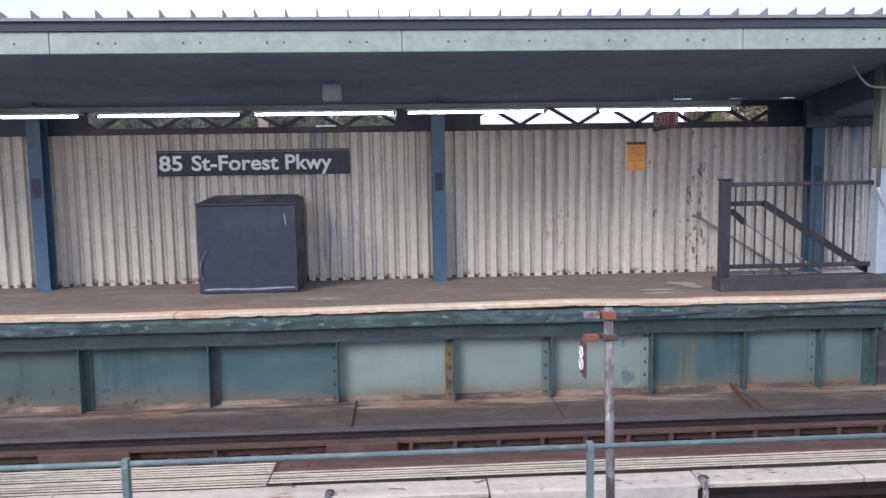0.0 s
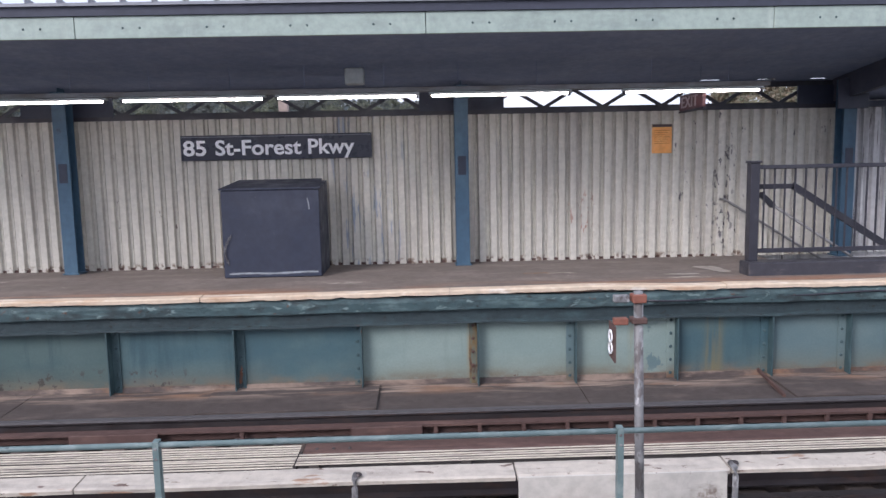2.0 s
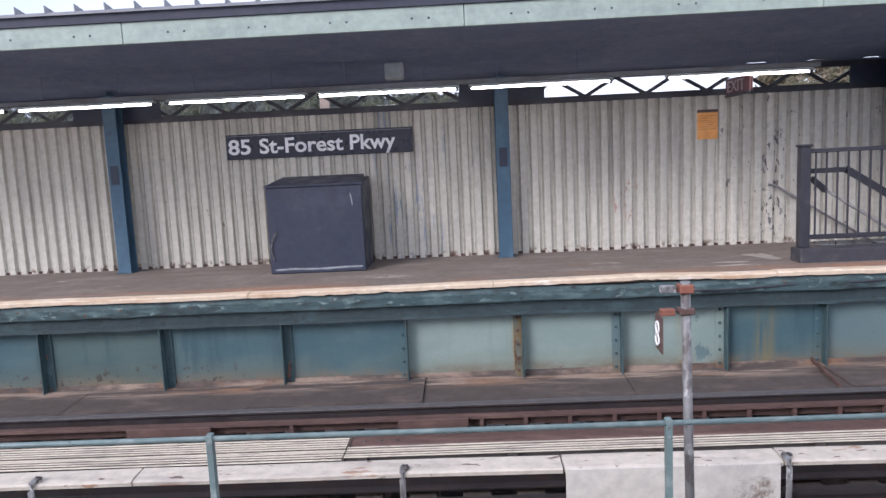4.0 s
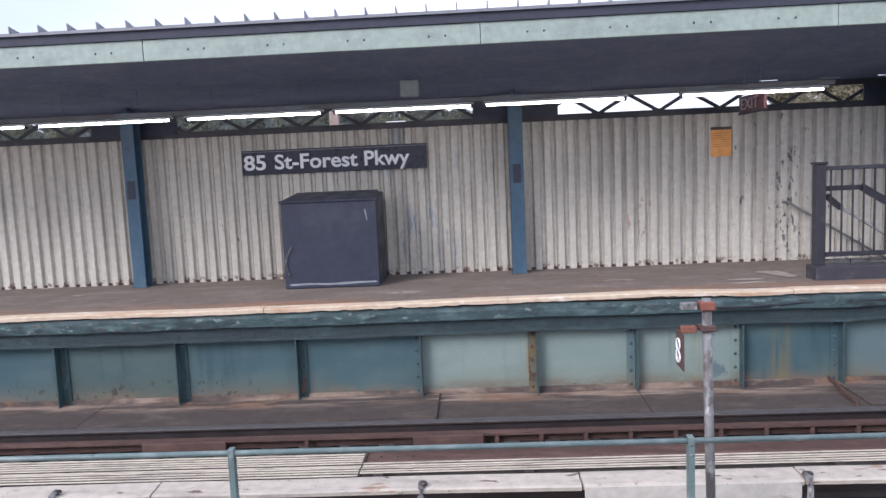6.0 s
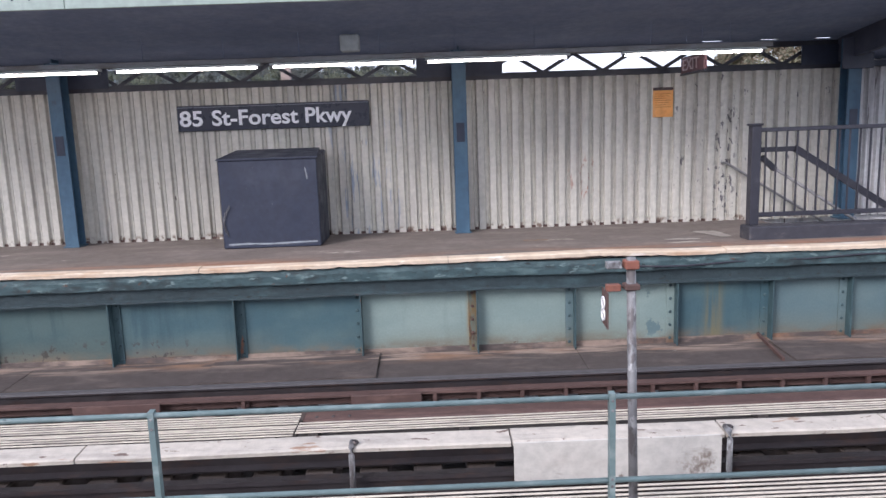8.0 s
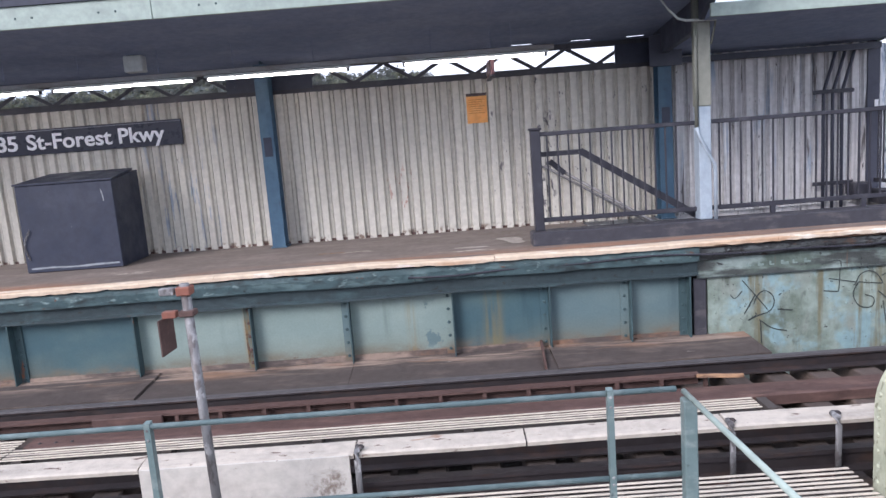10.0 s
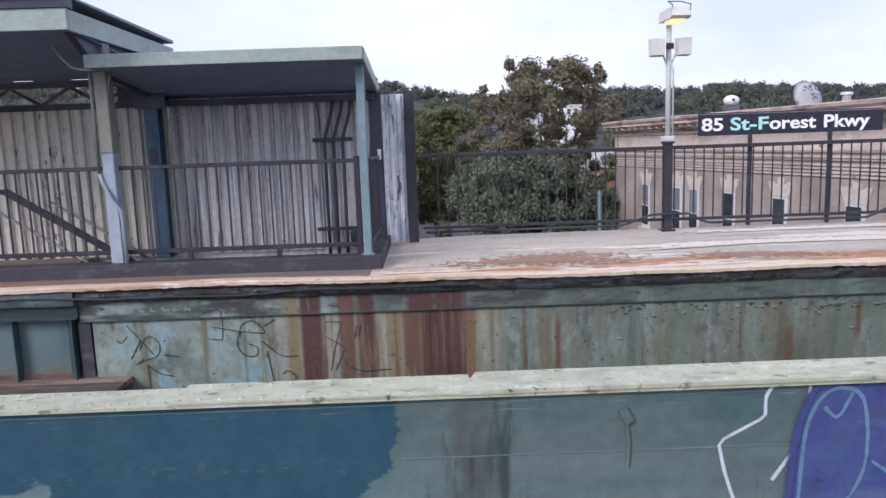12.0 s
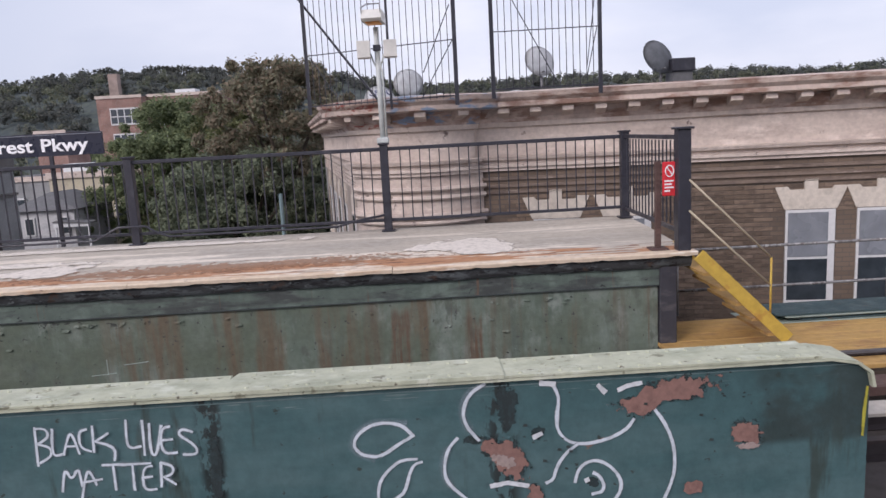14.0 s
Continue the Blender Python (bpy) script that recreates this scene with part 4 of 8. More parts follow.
solo("edge_beam_east", extrude_x([(7.36, -0.225), (7.355, -0.27), (7.37, -0.315), (7.395, -0.352), (7.42, -0.345), (7.424, -0.30), (7.60, -0.30), (7.60, -0.225)], 5.2, X_EAST, cuts=420, wobble=0.022, seed=4),
    "edge_dark", "thin dark timber under the open platform's edge", "beam", kind="structure")
cable = solo("cable_run", pipe([(x, 7.33 + 0.012 * math.sin(x * 2.1), -0.285 + 0.018 * math.sin(x * 1.7) + 0.01 * math.sin(x * 4.3)) for x in np.arange(2.2, 9.6, 0.25)], 0.011, 6), "black_steel",
    "sagging black cable along the platform edge", "cable", smooth=True)

# ---- the panelled girder below the platform ----
girder = thing("platform_girder", (0, 7.5, -1.2), "teal riveted plate girder with rust-streaked panels under the platform", "girder", kind="structure")
STIFF = (-9.9, -8.6, -7.3, -6.0, -4.7, -3.37, -2.06, -0.73, 0.50, 1.54, 2.63, 3.65, 4.50, 5.12)
KIND = ("deep", "blue", "deep", "blue", "deep", "blue", "blue", "pale", "pale", "pale", "blue", "mid", "mid")
for a, b, c in zip(STIFF, STIFF[1:], KIND):
    web = part("web_panel", box(a, b - 0.002, 7.50, 7.53, -1.20, -0.53), "web_" + c, girder)


def side_paint(x):
    """The paint of the panel that a stiffener's flat leg lies on."""
    return KIND[max(i for i, a in enumerate((*STIFF[:-1],)) if a < x or i == 0)]


for x in STIFF:
    st = part("stiffener", box(x - 0.006, x + 0.006, 7.385, 7.498, -1.19, -0.516), "stiffener", girder)
    leg = 1 if x < -1 else -1
    paint = "stiffener" if x < -1 or x > 4.9 else "angle_rusty" if 0 < x < 1 else "web_mid" if 1 < x < 2 else "web_" + side_paint(x)
    part("angle", box(*sorted((x + leg * 0.09, x + leg * 0.007)), 7.484, 7.498, -1.19, -0.516), paint, st)
    part("rivet_row", rivets([(x + leg * 0.048, 7.484, -1.13 + i * 0.145) for i in range(5)], 0.019), "stiffener" if paint != "angle_rusty" else "rust_steel", st)
part("bottom_angle", extrude_x([(7.50, -1.13), (7.488, -1.13), (7.485, -1.185), (7.40, -1.19), (7.40, -1.2), (7.50, -1.2)], X_WEST, 5.14), "ledge", girder, "rusty bottom angle")

# ---- the plain girder beyond it ----
plain = thing("platform_girder_east", (13, 7.45, -1.8), "green girder face streaked with brown rust under the open platform", "girder", kind="structure")
part("web_panel", box(5.32, 21.90, 7.45, 7.49, -1.75, -0.55), "girder_plain", plain)
part("top_plate", box(5.20, 21.95, 7.425, 7.448, -0.55, -0.30), "girder_top", plain)
part("seam", box(5.20, 21.95, 7.418, 7.426, -0.558, -0.546), "spray_dark", plain)
part("end_angle", box(5.17, 5.30, 7.44, 7.60, -1.25, -0.552), "kerb", plain, "dark rusty end angle")
part("end_post", box(21.91, 22.10, 7.40, 7.70, -1.75, -0.30, 0.01), "kerb", plain, "dark end post")
part("rivet_row", rivets([(5.40 + i * 0.0, 7.449, -1.2 + i * 0.13) for i in range(5)] + [(5.55 + 0.9 * random.random() * 17, 7.449, -0.65 - 0.9 * random.random()) for i in range(60)], 0.014), "girder_plain", plain)
ends = bmesh.new()
for x in (13.1, 13.45, 15.9, 18.6, 19.0, 19.4, 20.2):
    box(x, x + 0.14, 7.40, 7.44, -0.335, -0.30, bm=ends)
part("bracket_row", ends, "edge_beam", plain)
stencil = bmesh.new()
for i, w in enumerate((0.05, 0.06, 0.05, 0.08, 0.05, 0.07)):
    box(5.72 + i * 0.12, 5.72 + i * 0.12 + w * 0.35, 7.421, 7.424, -0.465, -0.42, bm=stencil)
    box(5.72 + i * 0.12 + w * 0.36, 5.72 + i * 0.12 + w, 7.421, 7.424, -0.465, -0.452 + 0.01 * (i % 2), bm=stencil)
part("stencil_bars", stencil, "web_pale", plain, "unreadable pale stencilled marks")


def scrawl(name, strokes, x, z, sx, sz, width, y, mat, parent, label=""):
    bm = bmesh.new()
    for i, s in enumerate(strokes):
        ribbon([(x + p[0] * sx, z + p[1] * sz) for p in s], width, y - 0.0009 * i, bm=bm)
    return part(name, bm, mat, parent, label)


scrawl("graffiti", [((5.56, -0.76), (5.60, -0.82), (5.68, -0.73)), ((5.68, -0.61), (5.81, -0.77), (5.95, -0.95)), ((5.80, -0.88), (5.85, -0.76), (5.94, -0.73), (6.03, -0.83), (5.99, -0.97), (5.85, -1.0), (5.74, -1.05)), ((5.70, -0.98), (5.82, -0.77)), ((5.77, -1.03), (5.83, -1.0), (5.82, -0.97)),
    ((5.86, -1.05), (5.99, -1.16), (6.15, -1.19)), ((5.87, -1.06), (5.88, -1.31)), ((6.05, -0.95), (6.21, -0.97)), ((6.06, -0.80), (6.09, -0.78))], 0, 0, 1, 1, 0.013, 7.446, "spray_dark", plain, "thin dark scrawled tag")
scrawl("graffiti", [((6.50, -0.50), (6.69, -0.455), (6.71, -0.47), (6.70, -0.80), (6.68, -0.81), (6.54, -0.79)), ((6.59, -0.66), (6.87, -0.72)), ((6.87, -0.74), (6.92, -0.62), (7.06, -0.60), (7.17, -0.75), (7.12, -0.75), (6.90, -0.72)), ((6.92, -0.575), (6.90, -0.565)), ((7.0, -0.58), (6.985, -0.56)), ((7.14, -0.67), (7.27, -0.60)),
    ((6.90, -0.72), (6.83, -0.84), (6.90, -0.99), (7.05, -1.01), (7.08, -0.90), (6.97, -0.86)), ((7.11, -0.83), (7.31, -1.02), (7.49, -1.01)), ((7.16, -0.94), (7.22, -1.32)), ((7.31, -1.21), (7.37, -1.16), (7.46, -1.22), (7.44, -1.34))], 0, 0, 1, 1, 0.013, 7.446, "spray_dark", plain, "thin dark scrawled sun-like tag")
scrawl("graffiti", [((6.90, -0.43), (6.915, -0.54)), ((6.96, -0.47), (6.99, -0.54)), ((7.09, -0.51), (7.06, -0.54)), ((6.50, -0.50), (6.70, -0.45), (6.705, -0.54))], 0, 0, 1, 1, 0.013, 7.4225, "spray_dark", plain, "thin dark scrawled strokes")
scrawl("graffiti", [((7.81, -0.65), (7.96, -0.655), (7.98, -0.67), (7.89, -0.95), (7.84, -1.19)), ((7.81, -0.82), (8.02, -0.95)), ((8.0, -0.96), (7.89, -1.19)), ((7.99, -1.07), (8.02, -1.15), (8.18, -1.21)), ((8.14, -0.70), (8.11, -0.84)), ((8.18, -0.70), (8.15, -0.82)), ((8.18, -1.21), (8.50, -1.20))], 0, 0, 1, 1, 0.013, 7.446, "spray_dark", plain, "thin dark scrawled tag")
scrawl("graffiti", [((0, 0), (0, 5)), ((-2, 0), (1, 0.5)), ((2, 3), (5, 3.6))], 15.82, -1.20, 0.09, 0.035, 0.012, 7.446, "fascia", plain, "faint pale scratch marks")

# ---- ledge, rails and ties of the far track ----
ledge = thing("ledge", (0, 7.2, -1.3), "grimy brown boarded ledge at the foot of the girder", "ledge", kind="structure")
lx = (X_WEST, -6.3, -4.2, -2.30, -0.55, 1.55, 3.62, 5.70)
for a, b in zip(lx, lx[1:]):
    rise = random.uniform(-0.008, 0.008)
    part("board", extrude_x([(6.80, -1.245 + rise), (6.80, -1.205 + rise), (7.52, -1.175 + rise), (7.52, -1.23 + rise)], a + 0.003, b - 0.003, cuts=4, wobble=0.008, seed=a), "ledge", ledge)
part("end_flange", slanted((3.55, 7.50, -1.13), (3.50, 6.82, -1.195), 0.025, 0.035), "rust_steel", ledge)

RAIL = [(-0.065, 0), (-0.065, 0.012), (-0.012, 0.03), (-0.010, 0.105), (-0.034, 0.115), (-0.034, 0.145), (0.034, 0.145), (0.034, 0.115), (0.010, 0.105), (0.012, 0.03), (0.065, 0.012), (0.065, 0)]
for y in (6.60, 5.16):
    rail = thing("running_rail", (0, y, -1.31), "steel running rail with a worn shiny top on dark ties", "rail", "rails of the far track", "structure")
    part("rail_body", extrude_x([(y + a, -1.305 + b) for a, b in RAIL], X_WEST, 26), "rail_steel", rail)
    part("rail_top", extrude_x([(y - 0.036, -1.175), (y - 0.033, -1.155), (y + 0.033, -1.155), (y + 0.036, -1.175)], X_WEST, 26), "rail_head", rail, "worn bright rail head")
guard = thing("guard_rail", (0, 6.42, -1.31), "rusty brown guard angle beside the running rail", "guard rail", kind="structure")
part("angle", extrude_x([(6.36, -1.232), (6.36, -1.212), (6.46, -1.212), (6.46, -1.32), (6.44, -1.32), (6.44, -1.232)], X_WEST, 4.85), "rust_steel", guard)
part("fishplate", box(-3.3, -2.5, 6.335, 6.355, -1.30, -1.215, 0.006), "rust_steel", guard)
part("fishplate", box(-0.75, -0.10, 6.33, 6.355, -1.30, -1.212, 0.006), "rust_steel", guard)
split = solo("splintered_timber", slanted((4.80, 6.33, -1.205), (5.20, 6.27, -1.21), 0.035, 0.028), "raw_wood", "splintered pale timber end lying by the rail", "timber")
beam = solo("guard_timber", extrude_x([(5.85, -1.33), (5.85, -1.248), (5.865, -1.235), (6.125, -1.235), (6.14, -1.248), (6.14, -1.33)], -1.11, 26, cuts=60, wobble=0.006), "rust_steel", "long rust-brown guard timber between the rails", "timber", kind="structure")
part("bolt_row", rivets([(-1.0 + i * 0.14, 5.92, -1.235) for i in range(3)], 0.018, (0, 0, 1)), "rail_steel", beam)

tie_me = mesh_of("tie", box(-0.11, 0.11, -1.45, 1.30, -0.20, 0.0, 0.012), "wood_tie")
for i in range(62):
    x = X_WEST + 0.2 + i * 0.4065
    tie = new("tie", tie_me)
    tie.location = (x, 5.65, -1.335 + random.uniform(-0.012, 0.004))
    tie.rotation_euler = (0, 0, random.uniform(-0.01, 0.01))
    tagged(tie, "dark creosoted wooden tie under the far track", "railway tie", "ties of the far track")

chair_me = mesh_of("tie_stub", box(-0.017, 0.017, 6.365, 6.395, -1.335, -1.232), "rust_steel")
for i in range(13):
    like("clip", chair_me, guard, (0.02 + i * 0.4065, 0, 0))
for x in (-8.0, -4.9, -1.75):
    like("clip", chair_me, guard, (x, 0, 0))


def slat_deck(name, label, x0, x1, ys, z, w=0.022, h=0.010):
    deck = thing(name, ((x0 + x1) / 2, ys[0], z - 0.1), label, "grating", kind="structure")
    me = mesh_of("slat", box(x0 - (x0 + x1) / 2, x1 - (x0 + x1) / 2, -w / 2, w / 2, -h, 0, 0.004), "slat")
    for y in ys:
        like("slat", me, deck, ((x0 + x1) / 2, y, z + random.uniform(-0.003, 0.003)))
    # added dark sheet, stands in for the shade seen between the slats
    part("deck_board", box(x0, x1, ys[0] - 0.03, ys[-1] + 0.03, z - 0.10, z - h - 0.057), "slat_gap", deck)
    bearer = mesh_of("bearer", box(-0.04, 0.04, ys[0] - 0.02, ys[-1] + 0.02, z - h - 0.055, z - h - 0.002), "slat_gap")
    for i in range(int((x1 - x0) / 1.22) + 1):
        like("bearer", bearer, deck, (x0 + 0.15 + i * 1.22, 0, 0))
    return deck


slat_deck("track_walkway_wide", "pale slatted walkway boards between the far rails", X_WEST, -1.13, [5.50 + 0.048 * i for i in range(10)], -1.205)
slat_deck("track_walkway_narrow", "pale slatted walkway strip beside the guard timber", -1.12, 5.05, [5.545 + 0.048 * i for i in range(5)], -1.205)
slat_deck("walkway_grating", "pale slatted grating of the walkway beside the handrail", X_WEST, 5.05, [2.55 + 0.052 * i for i in range(35)], -1.13)

# ---- third rail and its white cover ----
third = thing("third_rail", (0, 4.55, -1.3), "dark power rail under a white cover board", "third rail", kind="structure")
part("rail_body", extrude_x([(4.54 + a * 1.1, -1.24 + b) for a, b in RAIL], X_WEST, 26), "rail_steel", third)
cover = thing("third_rail_cover", (0, 4.5, -0.95), "weathered white wooden cover boards over the power rail", "cover board", kind="structure")
cx = (X_WEST, -7.0, -4.6, -2.33, 0.52, 1.93, 3.05, 4.36, 6.8, 10.0, 14.0, 18.0, 24.0)
for a, b in zip(cx, cx[1:]):
    part("board", extrude_x([(4.465, -0.900), (4.46, -0.874), (4.475, -0.864), (4.64, -0.852), (4.64, -0.88), (4.49, -0.888), (4.49, -0.900)], a + 0.006, b - 0.006, cuts=6, wobble=0.007, seed=a), "white_board", cover)
sheet = part("cover_sheet", box(0.53, 1.90, 4.440, 4.455, -1.15, -0.868, 0.003), "white_sheet", cover, "grimy white sheet hung over the power rail")
for x in (-7.9, -5.45, -3.0, -0.53, 1.95, 4.37, 5.05):
    st = part("bracket", pipe([(x, 4.440, -1.30), (x, 4.436, -0.90), (x, 4.45, -0.855), (x, 4.52, -0.845)], 0.020, 8), "galv", cover, "grey bent cover bracket", True)
    part("bolt", rivets([(x + 0.02, 4.50, -0.842)], 0.028, (0, 0, 1)), "rail_steel", st)
    part("insulator", box(x - 0.10, x + 0.10, 4.47, 4.62, -1.34, -1.24, 0.02), "rust_steel", cover)

# ---- walkway handrail ----
handrail = thing("walkway_handrail", (0, 3.7, -1.2), "teal painted pipe handrail along the track walkway", "handrail")
part("top_rail", pipe([(X_WEST, 3.70, -0.285), (3.78, 3.70, -0.285)], 0.0155), "teal_pipe", handrail, smooth=True)
part("lower_rail", pipe([(X_WEST, 3.70, -0.765), (3.80, 3.70, -0.765)], 0.0155), "teal_pipe", handrail, smooth=True)
for x in (-8.85, -6.40, -3.94, -1.48, 0.98, 3.43):
    p = part("post", extrude_x([(3.675, -1.2), (3.675, -0.262), (3.72, -0.258), (3.72, -1.2)], x - 0.016, x + 0.016), "teal_pipe", handrail)
    for z in (-0.30, -0.355, -0.75, -0.79):
        part("bolt", rivets([(x, 3.674, z)], 0.009), "galv", p)
part("end_post", box(3.80, 3.87, 3.63, 3.70, -1.2, -0.33, 0.006), "teal_pipe", handrail)
part("end_rail", pipe([(3.832, 3.735, -0.315), (3.84, 3.2, -0.305), (3.86, 2.42, -0.295)], 0.015), "fascia", handrail, "pale cross rail at the walkway end", True)

marker = thing("stop_marker", (1.17, 4.0, -1.3), "grey pipe post with a car stop marker plate", "marker post")
part("post", pipe([(1.19, 3.99, -1.3), (1.16, 3.99, 0.42)], 0.027, 12), "galv", marker, smooth=True)
part("clamp", box(1.12, 1.20, 3.95, 4.03, 0.355, 0.405, 0.006), "orange_steel", marker, "faded orange clamp")
part("clamp_arm", box(1.02, 1.105, 3.965, 4.015, 0.36, 0.40, 0.004), "galv", marker)
part("clamp", box(1.12, 1.205, 3.95, 4.03, 0.235, 0.27, 0.006), "rust_steel", marker)
part("clamp_arm", box(1.02, 1.10, 3.965, 4.015, 0.23, 0.268, 0.004), "orange_steel", marker)
plate_bm = box(1.016, 1.024, 3.92, 4.10, 0.025, 0.23)
bmesh.ops.rotate(plate_bm, cent=(1.02, 4.01, 0), matrix=Matrix.Rotation(radians(-4), 3, "Z"), verts=plate_bm.verts)
part("plate", plate_bm, "rust_steel", marker, "dark marker plate")
num = lettering("8", "sign_white", None, -0.05, 0.05, 0.05, 0.205, 0.0, -0.03, "plate_number")
num.parent = marker
num.matrix_basis = Matrix.Translation(Vector((1.008, 4.01, 0.0)) - marker.location) @ Matrix.Rotation(radians(-94), 4, "Z")

# ---- the windscreen wall ----
WALL_Y, WALL_TOP = 9.56, 1.80
wall = thing("wall_windscreen", (0, WALL_Y, -0.16), "grey-beige ribbed steel windscreen wall with worn paint", "wall", kind="structure")
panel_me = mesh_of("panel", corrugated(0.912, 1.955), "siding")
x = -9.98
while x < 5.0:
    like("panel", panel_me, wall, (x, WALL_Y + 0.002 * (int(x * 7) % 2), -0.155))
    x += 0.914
worn_me = mesh_of("worn_panel", corrugated(0.912, 2.06), "siding_worn")
for i in range(3):
    like("worn_panel", worn_me, wall, (5.56 + 0.914 * i, WALL_Y + 0.06, -0.155))["label"] = "peeling grey and blue-white panel"
part("cap_rail", box(-10, 5.5, WALL_Y - 0.045, WALL_Y + 0.03, WALL_TOP, WALL_TOP + 0.05), "black_steel", wall)
part("foot_rail", box(-10, 3.9, WALL_Y - 0.02, WALL_Y + 0.03, -0.15, -0.12), "rust_steel", wall)
wing = thing("wall_wing", (8.5, 9.6, 0), "short white flaking ribbed panel ending the windscreen", "wall", kind="structure")
wp = corrugated(0.30, 1.96, 0.10, 0.03)
bmesh.ops.translate(wp, vec=(8.36, 9.60, -0.09), verts=wp.verts)
part("panel", wp, "siding_white", wing)
part("post", box(8.67, 8.80, 9.50, 9.64, -0.10, 1.87, 0.006), "black_steel", wing, "black steel end post")
part("sticker", box(8.29, 8.34, 9.545, 9.55, 1.02, 1.16), "sign_white", wing)
solo("shelter_corner_panel", box(8.20, 8.355, 9.555, 9.60, -0.12, 1.95), "gutter", "dark steel corner trim of the stair shelter", "trim", kind="structure")

# lattice above the wall, with dark plates at the columns
lattice = thing("lattice_girder", (0, 9.58, 1.85), "dark steel lattice girder open to the sky above the wall", "lattice girder", kind="structure")
part("top_chord", box(-10, 5.5, 9.545, 9.60, 2.09, 2.16), "black_steel", lattice)
part("bottom_chord", box(-10, 5.5, 9.562, 9.602, 1.852, 1.885), "black_steel", lattice)
for i in range(39):
    xa = -9.795 + i * 0.392
    a, b = ((xa, 9.575, 1.87), (xa + 0.392, 9.575, 2.10))[:: 1 if i % 2 else -1]
    part("web_bar", slanted((xa, 9.575, a[2]), (xa + 0.392, 9.575, b[2]), 0.012, 0.046), "black_steel", lattice)
for a, b in ((-5.2, -4.02), (-0.07, 1.04), (4.94, 5.6)):
    part("gusset_plate", box(a, b, 9.52, 9.54, 1.83, 2.10), "box_paint", lattice, "dark plate at a column")
col = thing("canopy_column", (0.46, 9.30, -0.15), "blue painted steel column holding the canopy", "column", "canopy columns")
part("web", box(0.455, 0.467, 9.215, 9.385, -0.15, 2.2), "column_blue", col)
part("flange", box(0.375, 0.547, 9.200, 9.214, -0.15, 2.15, 0.003), "column_blue", col)
part("flange", box(0.375, 0.547, 9.386, 9.40, -0.15, 2.15, 0.003), "column_blue", col)
part("base_plate", box(0.355, 0.567, 9.18, 9.42, -0.148, -0.13, 0.003), "column_blue", col)
part("number_plate", box(0.41, 0.512, 9.192, 9.199, 1.02, 1.26), "box_paint", col, "dark unreadable plate")
for x in (-9.65, -4.56, 5.47):
    copy_thing(col, pose(x, 9.30, -0.15))

# ---- the canopy ----
canopy = thing("canopy", (-2, 8.3, 2.4), "long platform canopy with pale green fascia and dark underside", "canopy", kind="structure")
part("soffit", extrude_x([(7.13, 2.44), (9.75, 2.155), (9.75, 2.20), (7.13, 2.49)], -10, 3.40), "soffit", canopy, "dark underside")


def soffit_z(y):
    return 2.44 - 0.285 * (y - 7.13) / 2.62


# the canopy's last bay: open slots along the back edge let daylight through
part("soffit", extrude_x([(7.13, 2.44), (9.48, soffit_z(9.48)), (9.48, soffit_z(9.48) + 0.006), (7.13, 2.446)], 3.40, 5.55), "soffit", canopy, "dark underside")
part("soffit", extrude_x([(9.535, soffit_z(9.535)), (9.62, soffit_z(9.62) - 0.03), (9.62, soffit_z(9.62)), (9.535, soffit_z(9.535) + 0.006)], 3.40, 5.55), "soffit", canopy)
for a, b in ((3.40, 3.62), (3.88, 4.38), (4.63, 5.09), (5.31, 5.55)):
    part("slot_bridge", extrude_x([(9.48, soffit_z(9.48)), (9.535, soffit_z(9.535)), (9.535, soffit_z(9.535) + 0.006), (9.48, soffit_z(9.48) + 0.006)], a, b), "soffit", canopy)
fx = (-10.0, -6.6, -3.3, 0.02, 3.4, 5.57)
for a, b in zip(fx, fx[1:]):
    fa = part("fascia_board", box(a + 0.003, b - 0.003, 7.08, 7.12, 2.405, 2.61, 0.004), "fascia", canopy, "pale green fascia board")
    bolts = [(u + d, 7.079, 2.50) for u in np.arange(a + 0.45, b - 0.2, 0.79) for d in (0, 0.16)]
    part("bolt_row", rivets(bolts, 0.012), "stiffener", fa)
part("gutter", extrude_x([(7.06, 2.612), (7.05, 2.69), (7.03, 2.70), (7.03, 2.712), (7.2, 2.712), (7.2, 2.612)], -10, 5.58), "gutter", canopy, "dark gutter")
part("gutter_lip", box(-10, 5.58, 7.022, 7.034, 2.697, 2.715), "roof_sheet", canopy)
part("roof_sheet", extrude_x([(7.06, 2.715), (9.95, 2.66), (9.95, 2.70), (7.06, 2.735)], -10, 5.58), "roof_sheet", canopy, "ribbed roof sheet")
fin = bmesh.new()
v = [fin.verts.new(p) for p in ((-0.006, 7.05, 2.735), (-0.006, 7.045, 2.80), (-0.006, 7.40, 2.735), (0.006, 7.05, 2.735), (0.006, 7.045, 2.80), (0.006, 7.40, 2.735))]
for q in ((0, 1, 2), (5, 4, 3), (0, 3, 4, 1), (1, 4, 5, 2), (2, 5, 3, 0)):
    fin.faces.new([v[i] for i in q])
fin_me = mesh_of("roof_seam", fin, "roof_sheet")
for i in range(53):
    like("roof_seam", fin_me, canopy, (-9.9 + i * 0.294, 0, 0))
part("end_fascia", box(5.53, 5.57, 7.125, 9.95, 2.40, 2.60, 0.004), "fascia", canopy)
part("end_rafter", extrude_x([(7.3, 2.42), (9.75, 2.42), (9.75, 1.86), (7.95, 2.03)], 5.42, 5.50), "gutter", canopy, "dark end rafter")
part("gusset", box(5.28, 5.68, 9.165, 9.18, 1.76, 2.14, 0.004), "gutter", canopy, "dark gusset plate")
part("back_fascia", box(-10, 3.40, 9.76, 9.80, 2.16, 2.66), "roof_sheet", canopy)
